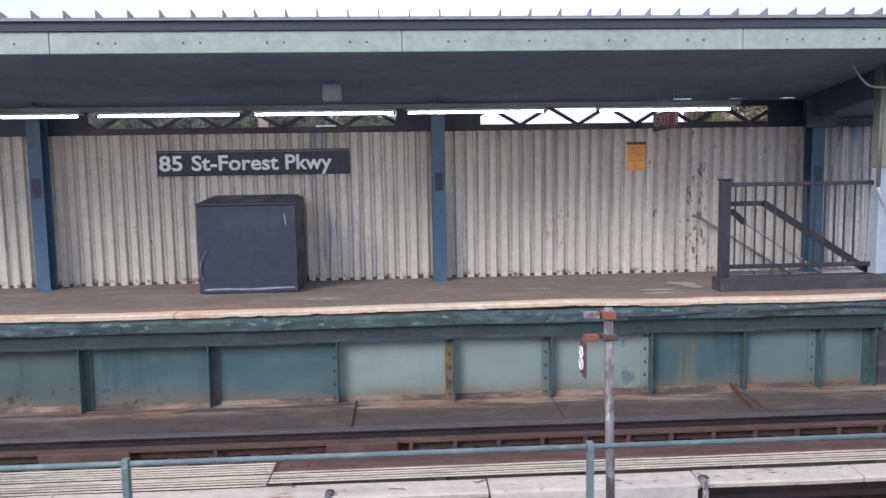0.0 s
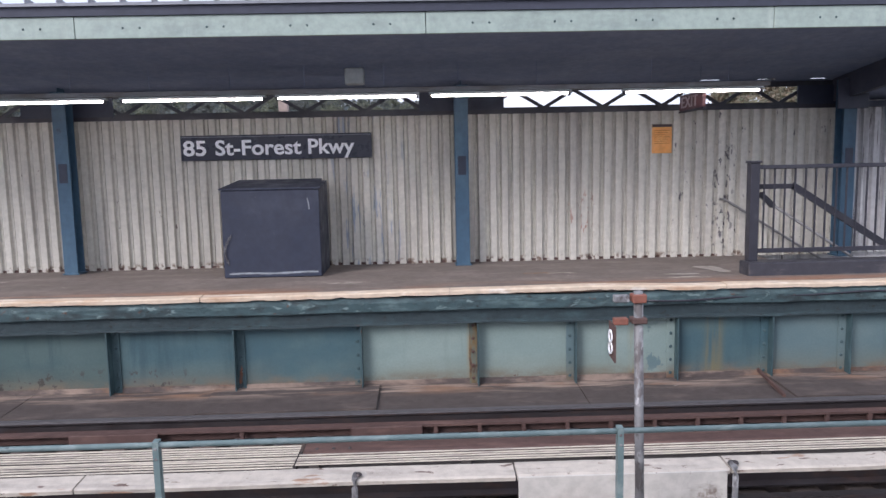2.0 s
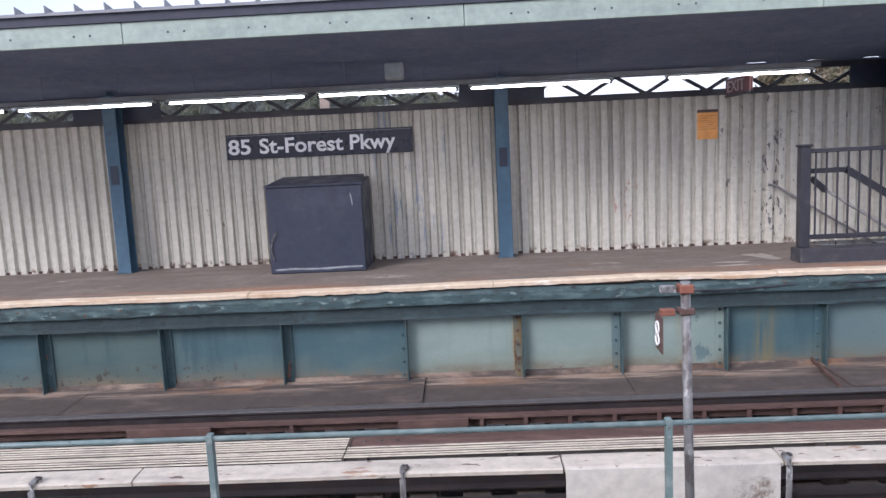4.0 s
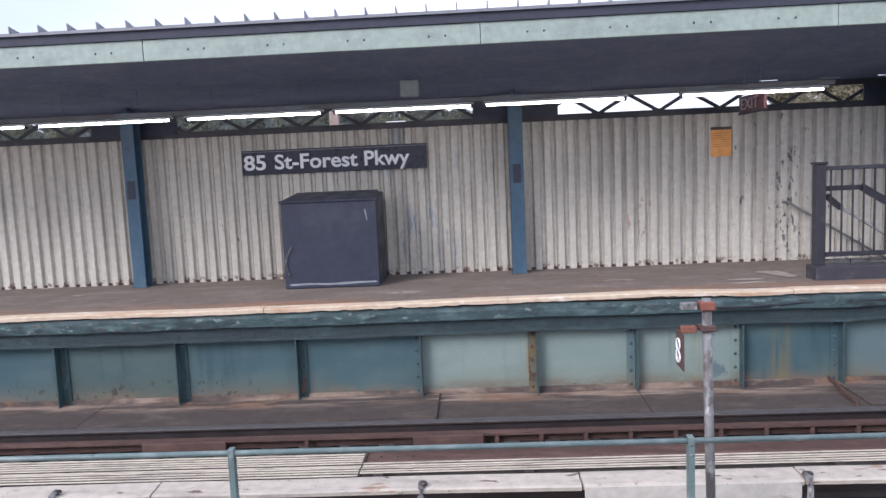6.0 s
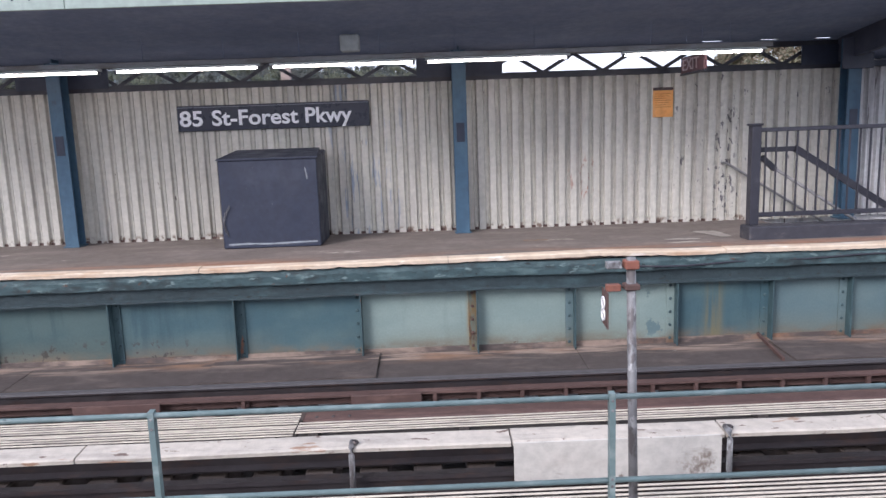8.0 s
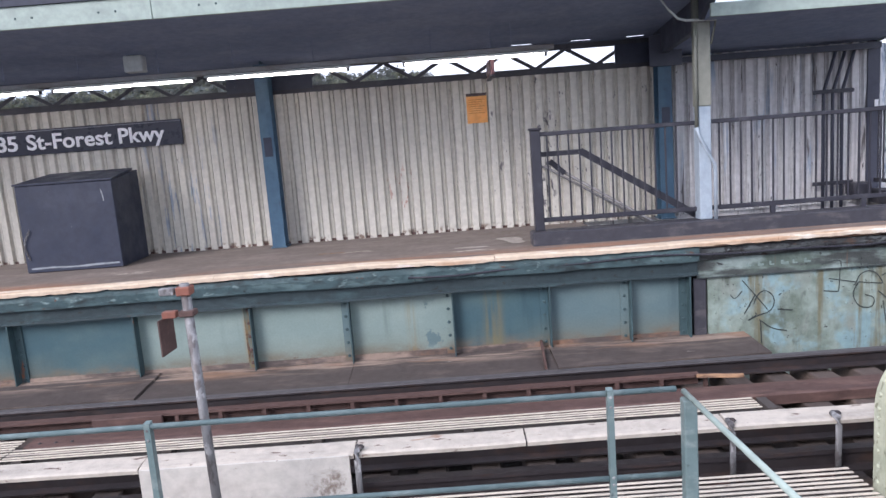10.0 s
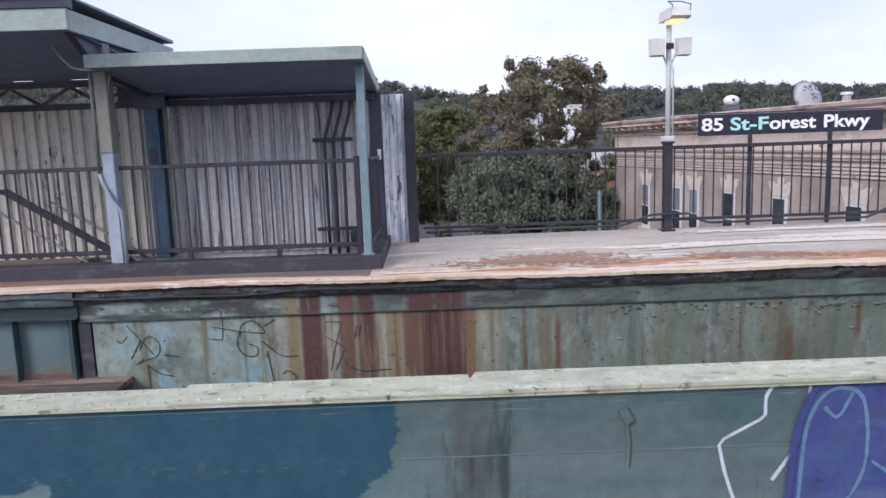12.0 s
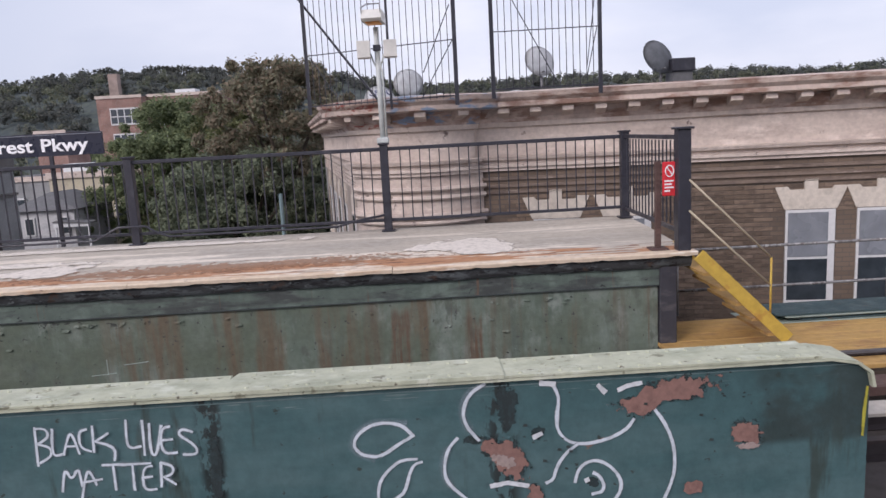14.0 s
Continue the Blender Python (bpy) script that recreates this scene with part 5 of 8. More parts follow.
part("back_fascia", box(3.40, 5.5, 9.76, 9.80, 2.36, 2.66), "roof_sheet", canopy)
speaker = solo("soffit_speaker", box(-0.92, -0.70, 8.50, 8.64, 2.10, 2.29, 0.015), "lamp_pole", "small grey box fixed under the canopy", "speaker box")

tube_light = thing("fluorescent_light", (3.08, 8.33, 2.0), "lit fluorescent strip light hung under the canopy", "strip light", "canopy strip lights")
part("housing", extrude_x([(8.28, 1.952), (8.30, 1.978), (8.36, 1.978), (8.38, 1.952)], 2.27, 3.90), "lamp_pole", tube_light)
part("tube", pipe([(2.30, 8.33, 1.934), (3.86, 8.33, 1.934)], 0.0115, 10), "tube", tube_light, "glowing tube", True)
for a in (2.275, 3.865):
    part("lampholder", box(a, a + 0.025, 8.305, 8.355, 1.912, 1.951, 0.004), "black_steel", tube_light)
for a in (2.6, 3.5):
    part("hanger", pipe([(a, 8.33, 1.978), (a, 8.33, 2.30)], 0.003, 6), "soffit", tube_light)
for x in (0.86, -0.88, -2.62, -4.40, -6.14, -7.88):
    copy_thing(tube_light, pose(x, 8.33, 2.0))
solo("cable_trunking", extrude_x([(8.285, 1.982), (8.285, 2.030), (8.295, 2.036), (8.365, 2.036), (8.375, 2.030), (8.375, 1.982)], -10, 3.97), "trunking", "long grey cable trunking above the strip lights", "trunking")

# ---- station name sign on the wall ----
sign = thing("station_sign", (-1.93, 9.5, 1.27), "black station name sign with white lettering on the wall", "sign")
part("board", box(-3.17, -0.70, 9.485, 9.515, 1.268, 1.592, 0.004), "sign_black", sign)
part("stripe", box(-3.165, -0.705, 9.480, 9.484, 1.566, 1.574), "roof_sheet", sign, "thin pale line")
for word, a, b in (("85", -3.14, -2.845), ("St-Forest", -2.725, -1.615), ("Pkwy", -1.525, -0.925)):
    lettering(word, "sign_white", sign, a, b, 1.335, 1.525, 9.478)
notice = thing("notice", (3.15, 9.5, 1.27), "orange paper notice with dark heading on the wall", "notice")
part("paper", box(3.00, 3.265, 9.510, 9.516, 1.245, 1.625), "orange_paper", notice)
part("heading", box(3.00, 3.265, 9.506, 9.509, 1.588, 1.625), "ink", notice, "dark heading bar")
for i in range(7):
    part("text_bar", box(3.03, 3.235 - 0.03 * (i % 3), 9.506, 9.509, 1.54 - i * 0.028, 1.546 - i * 0.028), "ink_orange", notice)
exit_sign = thing("exit_sign", (3.29, 8.9, 1.85), "dark red exit sign hung across the platform under the canopy", "sign")
part("face", box(3.27, 3.31, 8.50, 9.26, 1.77, 1.965, 0.004), "exit_red", exit_sign)
part("bottom_edge", box(3.262, 3.318, 8.49, 9.27, 1.745, 1.768, 0.003), "black_steel", exit_sign)
word = lettering("EXIT", "exit_letter", None, -0.30, 0.24, 1.80, 1.935, 0.0, 0.004)
word.parent = exit_sign
word.matrix_basis = Matrix.Translation(Vector((3.266, 8.88, 0.0)) - exit_sign.location) @ Matrix.Rotation(radians(-90), 4, "Z")
for y in (8.62, 9.14):
    part("hanger", box(3.287, 3.293, y, y + 0.006, 1.966, 2.27), "soffit", exit_sign)

# ---- navy box on the platform ----
chest = thing("equipment_box", (-1.75, 8.85, -0.15), "large dark navy painted box with sloped lid standing on the platform", "storage box")
bm = bmesh.new()
prof = [(8.56, -0.145), (8.56, 0.90), (9.32, 0.985), (9.32, -0.145)]
extrude_x(prof, -2.44, -1.28, bm)
bmesh.ops.bevel(bm, geom=list(bm.edges), offset=0.008, segments=1, affect="EDGES")
part("body", bm, "box_paint", chest)
lid = extrude_x([(8.545, 0.905), (8.545, 0.922), (9.33, 1.012), (9.33, 0.990)], -2.455, -1.265)
for v in lid.verts:
    if v.co.y > 9:
        v.co.x += 0.05 if v.co.x < -2 else -0.08
part("lid", lid, "box_paint", chest)
part("scuff_mark", ribbon([(-2.38, -0.095), (-2.1, -0.088), (-1.9, -0.10), (-1.6, -0.09), (-1.32, -0.085)], 0.05, 8.556), "spray_thin", chest, "pale scuffs along the foot")
part("scuff_mark", ribbon([(-1.42, 0.80), (-1.405, 0.72), (-1.40, 0.66)], 0.03, 8.556), "spray_thin", chest, "pale scuff by the edge")
ch = bmesh.new()
for i in range(13):
    a = i / 12
    cxp, czp = -2.34 - 0.06 * math.sin(a * 3.0) - 0.03 * a, 0.36 - 0.33 * a
    ring = [Vector((cxp + (0.012 if i % 2 else 0.004) * math.cos(q), 8.548 - (0.004 if i % 2 else 0.012) * math.cos(q), czp + 0.018 * math.sin(q))) for q in (math.pi * j / 4 for j in range(9))]
    pipe(ring, 0.0045, 5, ch)
part("chain", ch, "galv", chest, "short steel chain")

# ---- stairwell: kerb, railings, stairs ----
kerb = thing("stairwell_kerb", (6, 8.0, -0.15), "black painted kerb round the stairwell", "kerb", kind="structure")
part("kerb_front", box(3.56, 8.42, 7.80, 8.06, -0.19, 0.0, 0.012), "kerb", kerb)
part("kerb_side", box(8.22, 8.42, 8.062, 9.54, -0.17, 0.01, 0.012), "kerb", kerb)
stair_rail = thing("stairwell_railing", (6, 7.98, 0.0), "black steel railing with thin bars round the stairwell", "railing")
part("newel", box(3.61, 3.715, 7.93, 8.035, 0.0, 1.10, 0.006), "black_steel", stair_rail)
part("newel_cap", box(3.595, 3.73, 7.915, 8.05, 1.10, 1.125, 0.006), "black_steel", stair_rail)
part("top_rail", box(3.70, 8.22, 7.96, 8.01, 1.03, 1.075, 0.006), "black_steel", stair_rail)
part("bottom_rail", box(3.70, 8.22, 7.965, 8.005, 0.085, 0.135, 0.006), "black_steel", stair_rail)
part("top_rail", box(8.27, 8.32, 7.99, 9.52, 1.03, 1.075, 0.006), "black_steel", stair_rail)
part("bottom_rail", box(8.275, 8.315, 7.99, 9.52, 0.10, 0.15, 0.006), "black_steel", stair_rail)
part("corner_post", box(8.14, 8.20, 7.95, 8.02, 0.0, 1.10, 0.005), "black_steel", stair_rail)
bar_me = mesh_of("bar", box(-0.008, 0.008, -0.008, 0.008, 0.13, 1.035), "black_steel")
for i in range(38):
    xb = 3.79 + i * 0.1175
    if xb < 8.12 and not 5.30 < xb < 5.62:
        like("bar", bar_me, stair_rail, (xb, 7.985, 0))
for i in range(13):
    like("bar", bar_me, stair_rail, (8.295, 8.10 + i * 0.113, 0.01))
foot_me = mesh_of("foot", box(-0.025, 0.025, -0.02, 0.02, 0.0, 0.09), "black_steel")
for xb in (6.25, 7.25):
    like("foot", foot_me, stair_rail, (xb, 7.985, 0))
part("stair_guard", slanted((3.72, 8.10, 0.83), (4.18, 8.10, 0.83), 0.04, 0.055), "black_steel", stair_rail)
part("stair_guard", slanted((4.17, 8.10, 0.838), (6.9, 8.10, -0.90), 0.04, 0.075), "black_steel", stair_rail)
grip = thing("stair_handrail", (4.2, 8.2, 0.6), "worn steel handrail descending with the stairs", "handrail")
part("tube", pipe([(3.92, 8.20, 0.66), (6.9, 8.20, -1.27)], 0.017, 8), "chrome", grip, smooth=True)
part("end_plate", slanted((3.84, 8.19, 0.745), (4.00, 8.19, 0.60), 0.05, 0.06), "black_steel", grip, "black end bracket")
grip = thing("wall_handrail", (4.2, 9.4, 0.4), "thin steel handrail fixed to the ribbed wall", "handrail")
part("tube", pipe([(3.92, 9.50, 0.62), (3.96, 9.43, 0.62), (6.9, 9.43, -1.22)], 0.016, 8), "chrome", grip, smooth=True)
stairs = thing("stairs", (6, 8.8, -1.5), "dark steel stairs going down from the platform", "stairs", kind="structure")
for i in range(13):
    xs, zs = 4.424 + 0.275 * i, -0.15 - 0.18 * (i + 1)
    part("tread", box(xs, xs + 0.30, 8.09, 9.53, zs - 0.04, zs, 0.004), "tread", stairs)
    part("riser", box(xs, xs + 0.012, 8.09, 9.53, zs, zs + 0.138), "tread", stairs)
part("stringer", slanted((4.45, 8.075, -0.30), (8.0, 8.075, -2.60), 0.02, 0.26), "tread", stairs)
solo("wall_stairwell_front", box(4.43, 8.20, 8.062, 8.068, -2.6, -0.30), "tread", "dark plate lining the stairwell", "wall", kind="structure")
solo("wall_stairwell_back", box(4.43, 8.30, 9.64, 9.66, -3.2, -0.16), "siding_worn", "worn plate lining the stairwell back", "wall", kind="structure")
solo("wall_stairwell_end", box(8.305, 8.32, 8.07, 9.64, -3.2, -0.30), "tread", "dark plate lining the stairwell end", "wall", kind="structure")

# ---- the little shelter over the stairs ----
shelter = thing("stair_shelter", (6.9, 8.7, 0.0), "low stair shelter with a pale green edged roof", "shelter")
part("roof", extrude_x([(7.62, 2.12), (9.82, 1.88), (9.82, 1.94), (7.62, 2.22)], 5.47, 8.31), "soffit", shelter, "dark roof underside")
part("front_fascia", box(5.45, 8.33, 7.585, 7.618, 2.10, 2.235, 0.004), "fascia", shelter, "pale green fascia")
part("side_fascia", slanted((8.325, 7.62, 2.165), (8.325, 9.83, 1.925), 0.03, 0.13), "fascia", shelter)
# added beam, coloured dark to pass for the shade under the roof
part("cross_beam", box(5.5, 8.28, 9.40, 9.50, 1.80, 1.875), "gutter", shelter)
post = part("post", box(8.215, 8.305, 7.875, 7.965, 0.0, 2.115, 0.006), "post_teal", shelter, "slim grey-teal post")
part("base_plate", box(8.19, 8.33, 7.85, 7.99, 0.0, 0.012), "post_teal", post)
colm = thing("shelter_column", (5.45, 7.94, 0.0), "square column, pale blue below and olive grey above", "column")
part("lower_shaft", box(5.405, 5.54, 7.86, 8.02, 0.0, 1.22, 0.008), "col_pale", colm, "pale blue lower half")
part("upper_shaft", box(5.40, 5.545, 7.855, 8.025, 1.221, 2.40, 0.008), "col_grey", colm, "olive grey upper half")
part("conduit", pipe([(5.378, 7.85, 2.38), (5.378, 7.85, 1.0)], 0.020, 8), "col_grey", colm, "olive grey conduit", True)
part("conduit", pipe([(5.378, 7.85, 1.0), (5.40, 7.84, 0.90), (5.50, 7.835, 0.72), (5.565, 7.845, 0.60), (5.575, 7.855, 0.48), (5.575, 7.86, 0.0)], 0.021, 8), "col_pale", colm, "pale conduit bent across the column", True)
part("conduit", pipe([(5.02, 7.84, 2.36), (5.10, 7.84, 2.24), (5.20, 7.84, 2.14), (5.28, 7.835, 2.115), (5.60, 7.835, 2.10)], 0.013, 8), "lamp_pole", colm, "grey conduit from the canopy", True)
part("strut", pipe([(5.60, 7.85, 2.10), (5.552, 7.86, 1.86)], 0.011, 8), "col_grey", colm, "", True)
risers = thing("conduit_risers", (7.75, 9.5, 0.0), "cluster of dark conduits climbing the shelter wall", "conduits")
for i, xr in enumerate((7.60, 7.72, 7.84)):
    part("riser", pipe([(xr, 9.50, -0.3), (xr, 9.50, 1.30), (xr + 0.10, 9.50, 1.62), (xr + 0.14, 9.48, 1.80)], 0.022, 8), "gutter", risers, "", True)
for zr in (0.10, 1.28):
    part("strap", box(7.45, 7.98, 9.468, 9.476, zr, zr + 0.05), "black_steel", risers)
solo("junction_box", box(7.9, 8.14, 9.30, 9.52, -0.05, 0.12, 0.02), "black_steel", "low black junction box by the stair wall", "junction box")

# ---- fence of the open platform ----
POSTS = (8.86, 12.19, 15.45, 18.88, 22.17)
fence = thing("platform_fence", (15.5, 9.62, 0.0), "black steel picket fence along the back of the open platform", "fence")
for a, b in zip(POSTS, POSTS[1:]):
    za, zb = floor_z(a, 9.6), floor_z(b, 9.6)
    part("top_rail", box(a, b, 9.60, 9.65, 1.02, 1.07, 0.006), "black_steel", fence)
    part("bottom_rail", box(a, b, 9.605, 9.645, 0.055, 0.095, 0.005), "black_steel", fence)
for xb in POSTS[1:]:
    fp = part("post", box(xb - 0.055, xb + 0.055, 9.565, 9.675, -0.07, 1.10, 0.006), "black_steel", fence)
    part("post_cap", box(xb - 0.075, xb + 0.075, 9.545, 9.695, 1.10, 1.125, 0.006), "black_steel", fp)
    part("base_plate", box(xb - 0.09, xb + 0.09, 9.53, 9.71, -0.075, -0.055), "black_steel", fp)
fbar = mesh_of("picket", box(-0.0075, 0.0075, -0.0075, 0.0075, 0.09, 1.03), "black_steel")
xb = 8.95
while xb < 22.1:
    if min(abs(xb - p) for p in POSTS) > 0.09:
        like("picket", fbar, fence, (xb, 9.625, 0))
    xb += 0.1335
part("conduit", pipe([(8.9, 9.54, 0.02), (11.55, 9.54, 0.02), (11.75, 9.52, 0.09), (11.95, 9.50, 0.16), (12.45, 9.50, 0.16), (12.62, 9.52, 0.06), (12.75, 9.54, 0.02), (14.9, 9.54, 0.02), (15.08, 9.52, 0.10), (15.25, 9.50, 0.19),
    (15.62, 9.50, 0.19), (15.78, 9.52, 0.08), (15.92, 9.54, 0.03), (18.2, 9.54, 0.03), (18.45, 9.52, 0.10), (18.85, 9.50, 0.16)], 0.016, 7), "black_steel", fence, "black conduit stepping over the post feet", True)
gate_end = thing("end_fence", (22.17, 8.5, 0.0), "black steel fence closing the platform's end", "fence")
part("top_rail", slanted((22.17, 9.58, 1.045), (22.17, 7.45, 1.045), 0.05, 0.05), "black_steel", gate_end)
part("bottom_rail", slanted((22.17, 9.58, 0.06), (22.17, 7.45, 0.02), 0.04, 0.04), "black_steel", gate_end)
for i in range(16):
    like("picket", fbar, gate_end, (22.17, 9.47 - i * 0.128, -0.02))
ep = part("end_post", box(22.10, 22.24, 7.36, 7.50, -0.18, 1.13, 0.008), "black_steel", gate_end)
part("post_cap", box(22.075, 22.265, 7.335, 7.525, 1.13, 1.155, 0.006), "black_steel", ep)
warn = thing("warning_sign", (22.0, 7.45, -0.1), "red warning sign on a short brown post at the platform's end", "sign")
part("post", box(21.90, 21.96, 7.50, 7.56, -0.17, 0.80, 0.006), "rust_steel", warn, "brown rusty post")
part("foot", box(21.83, 22.03, 7.43, 7.63, -0.18, -0.15, 0.01), "rust_steel", warn)
part("plate", box(21.965, 22.11, 7.47, 7.485, 0.42, 0.79, 0.01), "red_sign", warn)
rg = bmesh.new()
ring = [(22.04 + 0.045 * math.cos(q), 7.466, 0.69 + 0.06 * math.sin(q)) for q in (math.pi * j / 8 for j in range(17))]
pipe(ring, 0.007, 5, rg)
pipe([(22.01, 7.466, 0.73), (22.07, 7.466, 0.65)], 0.007, 5, rg)
part("ring_mark", rg, "sign_white", warn)
for i, w in enumerate((0.10, 0.08, 0.10, 0.06)):
    part("text_bar", box(21.985, 21.985 + w, 7.464, 7.468, 0.575 - i * 0.036, 0.592 - i * 0.036), "sign_white", warn)


def lamp_post(x, lit, aim):
    lp = thing("platform_lamp", (x, 9.62, 1.12), "pale lamp post with flood lamp and two speakers", "lamp post", "platform lamps")
    part("pole", pipe([(x, 9.62, 1.12), (x, 9.62, 2.64)], 0.036, 12), "lamp_pole", lp, smooth=True)
    part("foot", box(x - 0.08, x + 0.08, 9.55, 9.70, 1.125, 1.20, 0.012), "lamp_pole", lp)
    part("conduit", pipe([(x + 0.055, 9.59, 1.2), (x + 0.055, 9.59, 2.05), (x + 0.02, 9.6, 2.2)], 0.012, 6), "lamp_pole", lp, "", True)
    for s in (-1, 1):
        sp = part("speaker", extrude_x([(9.50, 2.25), (9.48, 2.46), (9.66, 2.47), (9.64, 2.24)], x + s * 0.175 - 0.085, x + s * 0.175 + 0.085), "lamp_white", lp, "off-white speaker box")
        part("arm", pipe([(x, 9.61, 2.08), (x + s * 0.05, 9.61, 2.18), (x + s * 0.09, 9.60, 2.30)], 0.012, 6), "lamp_pole", lp, "", True)
    part("bracket", box(x - 0.05, x + 0.05, 9.56, 9.585, 2.33, 2.41, 0.004), "black_steel", lp)
    m = Matrix.Translation((x, 9.55, 2.67)) @ Matrix.Rotation(radians(aim), 4, "Z")
    hb = extrude_x([(-0.34, 0.03), (-0.30, 0.14), (0.06, 0.12), (0.10, 0.0), (-0.30, 0.0)], -0.13, 0.13)
    bmesh.ops.transform(hb, matrix=m, verts=hb.verts)
    head_ = part("head", hb, "lamp_white", lp, "flood lamp head")
    lb = box(-0.09, 0.09, -0.25, 0.0, -0.014, -0.002)
    bmesh.ops.transform(lb, matrix=m, verts=lb.verts)
    part("lens", lb, "sodium" if lit else "orange_paper", head_, "amber lens")
    gb = bmesh.new()
    for s in (-0.12, 0.12):
        pipe([(s, -0.30, 0.02), (s, -0.34, 0.16), (s * 0.7, -0.1, 0.24)], 0.009, 6, gb)
    pipe([(-0.084, -0.1, 0.24), (0.084, -0.1, 0.24)], 0.009, 6, gb)
    bmesh.ops.transform(gb, matrix=m, verts=gb.verts)
    part("yoke", gb, "galv", head_)
    return lp


lamp_post(12.19, True, 4)
lamp_post(18.88, False, -6)

sign = thing("platform_name_sign", (13.9, 9.68, 1.1), "black station name sign with white letters above the fence", "sign")
part("board", box(12.62, 15.13, 9.665, 9.70, 1.185, 1.485, 0.004), "sign_black", sign)
part("stripe", box(12.63, 15.12, 9.66, 9.664, 1.462, 1.470), "roof_sheet", sign)
lettering("85", "sign_white", sign, 12.66, 12.95, 1.25, 1.415, 9.658)
lettering("St-F", "sign_mint", sign, 13.05, 13.565, 1.25, 1.415, 9.658, name="faded_lettering")["label"] = "bleached mint letters"
lettering("orest", "sign_white", sign, 13.58, 14.21, 1.25, 1.415, 9.658)
lettering("Pkwy", "sign_white", sign, 14.32, 14.94, 1.25, 1.415, 9.658)
for x in (13.33, 14.42):
    part("post", box(x - 0.025, x + 0.025, 9.66, 9.70, -0.05, 1.184, 0.004), "black_steel", sign)

# ---- stair and deck past the platform's end ----
steps = thing("end_stair", (22.9, 7.3, -1.2), "yellow steel stair with pale handrails down from the platform's end", "stairs")
for y in (7.05, 7.85):
    part("stringer", slanted((22.20, y, -0.17), (23.17, y, -1.135), 0.03, 0.135), "yellow", steps, "yellow stringer")
for i in range(5):
    part("tread", box(22.26 + i * 0.175, 22.46 + i * 0.175, 7.07, 7.83, -0.40 - i * 0.175, -0.37 - i * 0.175), "yellow_deck", steps)
for za, zb in ((0.62, -0.24), (0.30, -0.54)):
    part("handrail", pipe([(22.10, 7.05, za), (22.97, 7.05, zb)], 0.011, 8), "rail_beige", steps, "beige handrail", True)
part("newel", pipe([(22.97, 7.05, -1.00), (22.97, 7.05, -0.24)], 0.012, 8), "yellow", steps, "yellow newel", True)
deck = thing("end_deck", (24.5, 7.2, -1.3), "faded ochre boarded deck beside the track", "deck", kind="structure")
for i in range(7):
    part("board", box(21.9, 34, 6.35 + i * 0.27, 6.35 + i * 0.27 + 0.26, -1.26, -1.215, 0.004), "yellow_deck", deck)
pile = thing("stacked_sheets", (26.5, 8.1, -1.215), "stack of flat green steel sheets on the deck", "steel sheets")
for i in range(5):
    part("sheet", extrude_x([(7.86 + 0.02 * (i % 3), -1.213 + i * 0.022), (7.86 + 0.02 * (i % 3), -1.199 + i * 0.022), (8.42, -1.199 + i * 0.022), (8.42, -1.213 + i * 0.022)], 23.15 + 0.18 * ((i * 3) % 4) + 0.08 * i, 30 + 0.1 * i, cuts=24), ("fascia", "stiffener", "teal_pipe")[i % 3], pile)
deck_rail = thing("deck_rail", (26, 8.5, -1.0), "thin grey pipe rail along the ochre deck", "railing")
for z in (-0.385, -0.90):
    part("rail", pipe([(22.4, 8.5, z), (34, 8.5, z)], 0.018, 8), "galv", deck_rail, "", True)
for x in (22.5, 25.2, 27.9, 30.6):
    part("post", pipe([(x, 8.5, -1.22), (x, 8.5, -0.385)], 0.018, 8), "galv", deck_rail, "", True)

# ---- the near girder with its rounded end ----
near = thing("near_girder", (13.5, 4.0, -1.7), "teal through girder with pale riveted cap plate and graffiti", "girder", kind="structure")
NF = 3.875
R0 = 0.42
outline = [(5.12, -1.8), (5.12, -0.24 - R0)] + [(5.12 + R0 - R0 * math.cos(q), -0.24 - R0 + R0 * math.sin(q)) for q in (math.pi / 2 * i / 12 for i in range(1, 13))]
outline += [(21.74, -0.24), (21.90, -0.27), (21.98, -0.33), (22.0, -0.42), (22.0, -1.8)]
bm = bmesh.new()
front = [bm.verts.new((x, NF, z)) for x, z in outline]
back = [bm.verts.new((x, 4.11, z)) for x, z in outline]
bm.faces.new(front)
bm.faces.new(back[::-1])
n_out = len(outline)
for i in range(n_out):
    j = (i + 1) % n_out
    bm.faces.new((front[i], back[i], back[j], front[j]))
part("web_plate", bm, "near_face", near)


def cap_strip(points, y0, y1, thick):
    bm = bmesh.new()
    rings = []
    for i, p in enumerate(points):
        a, b = points[max(i - 1, 0)], points[min(i + 1, len(points) - 1)]
        d = Vector((b[0] - a[0], b[1] - a[1])).normalized()
        nx, nz = -d.y, d.x
        rings.append([bm.verts.new(q) for q in ((p[0] + nx * 0.002, y0, p[1] + nz * 0.002), (p[0] + nx * thick, y0, p[1] + nz * thick), (p[0] + nx * thick, y1, p[1] + nz * thick), (p[0] + nx * 0.002, y1, p[1] + nz * 0.002))])
    for u, v in zip(rings, rings[1:]):
        for j in range(4):
            bm.faces.new((u[j], u[(j + 1) % 4], v[(j + 1) % 4], v[j]))
    bm.faces.new(rings[0][::-1])
    bm.faces.new(rings[-1])
    return bm


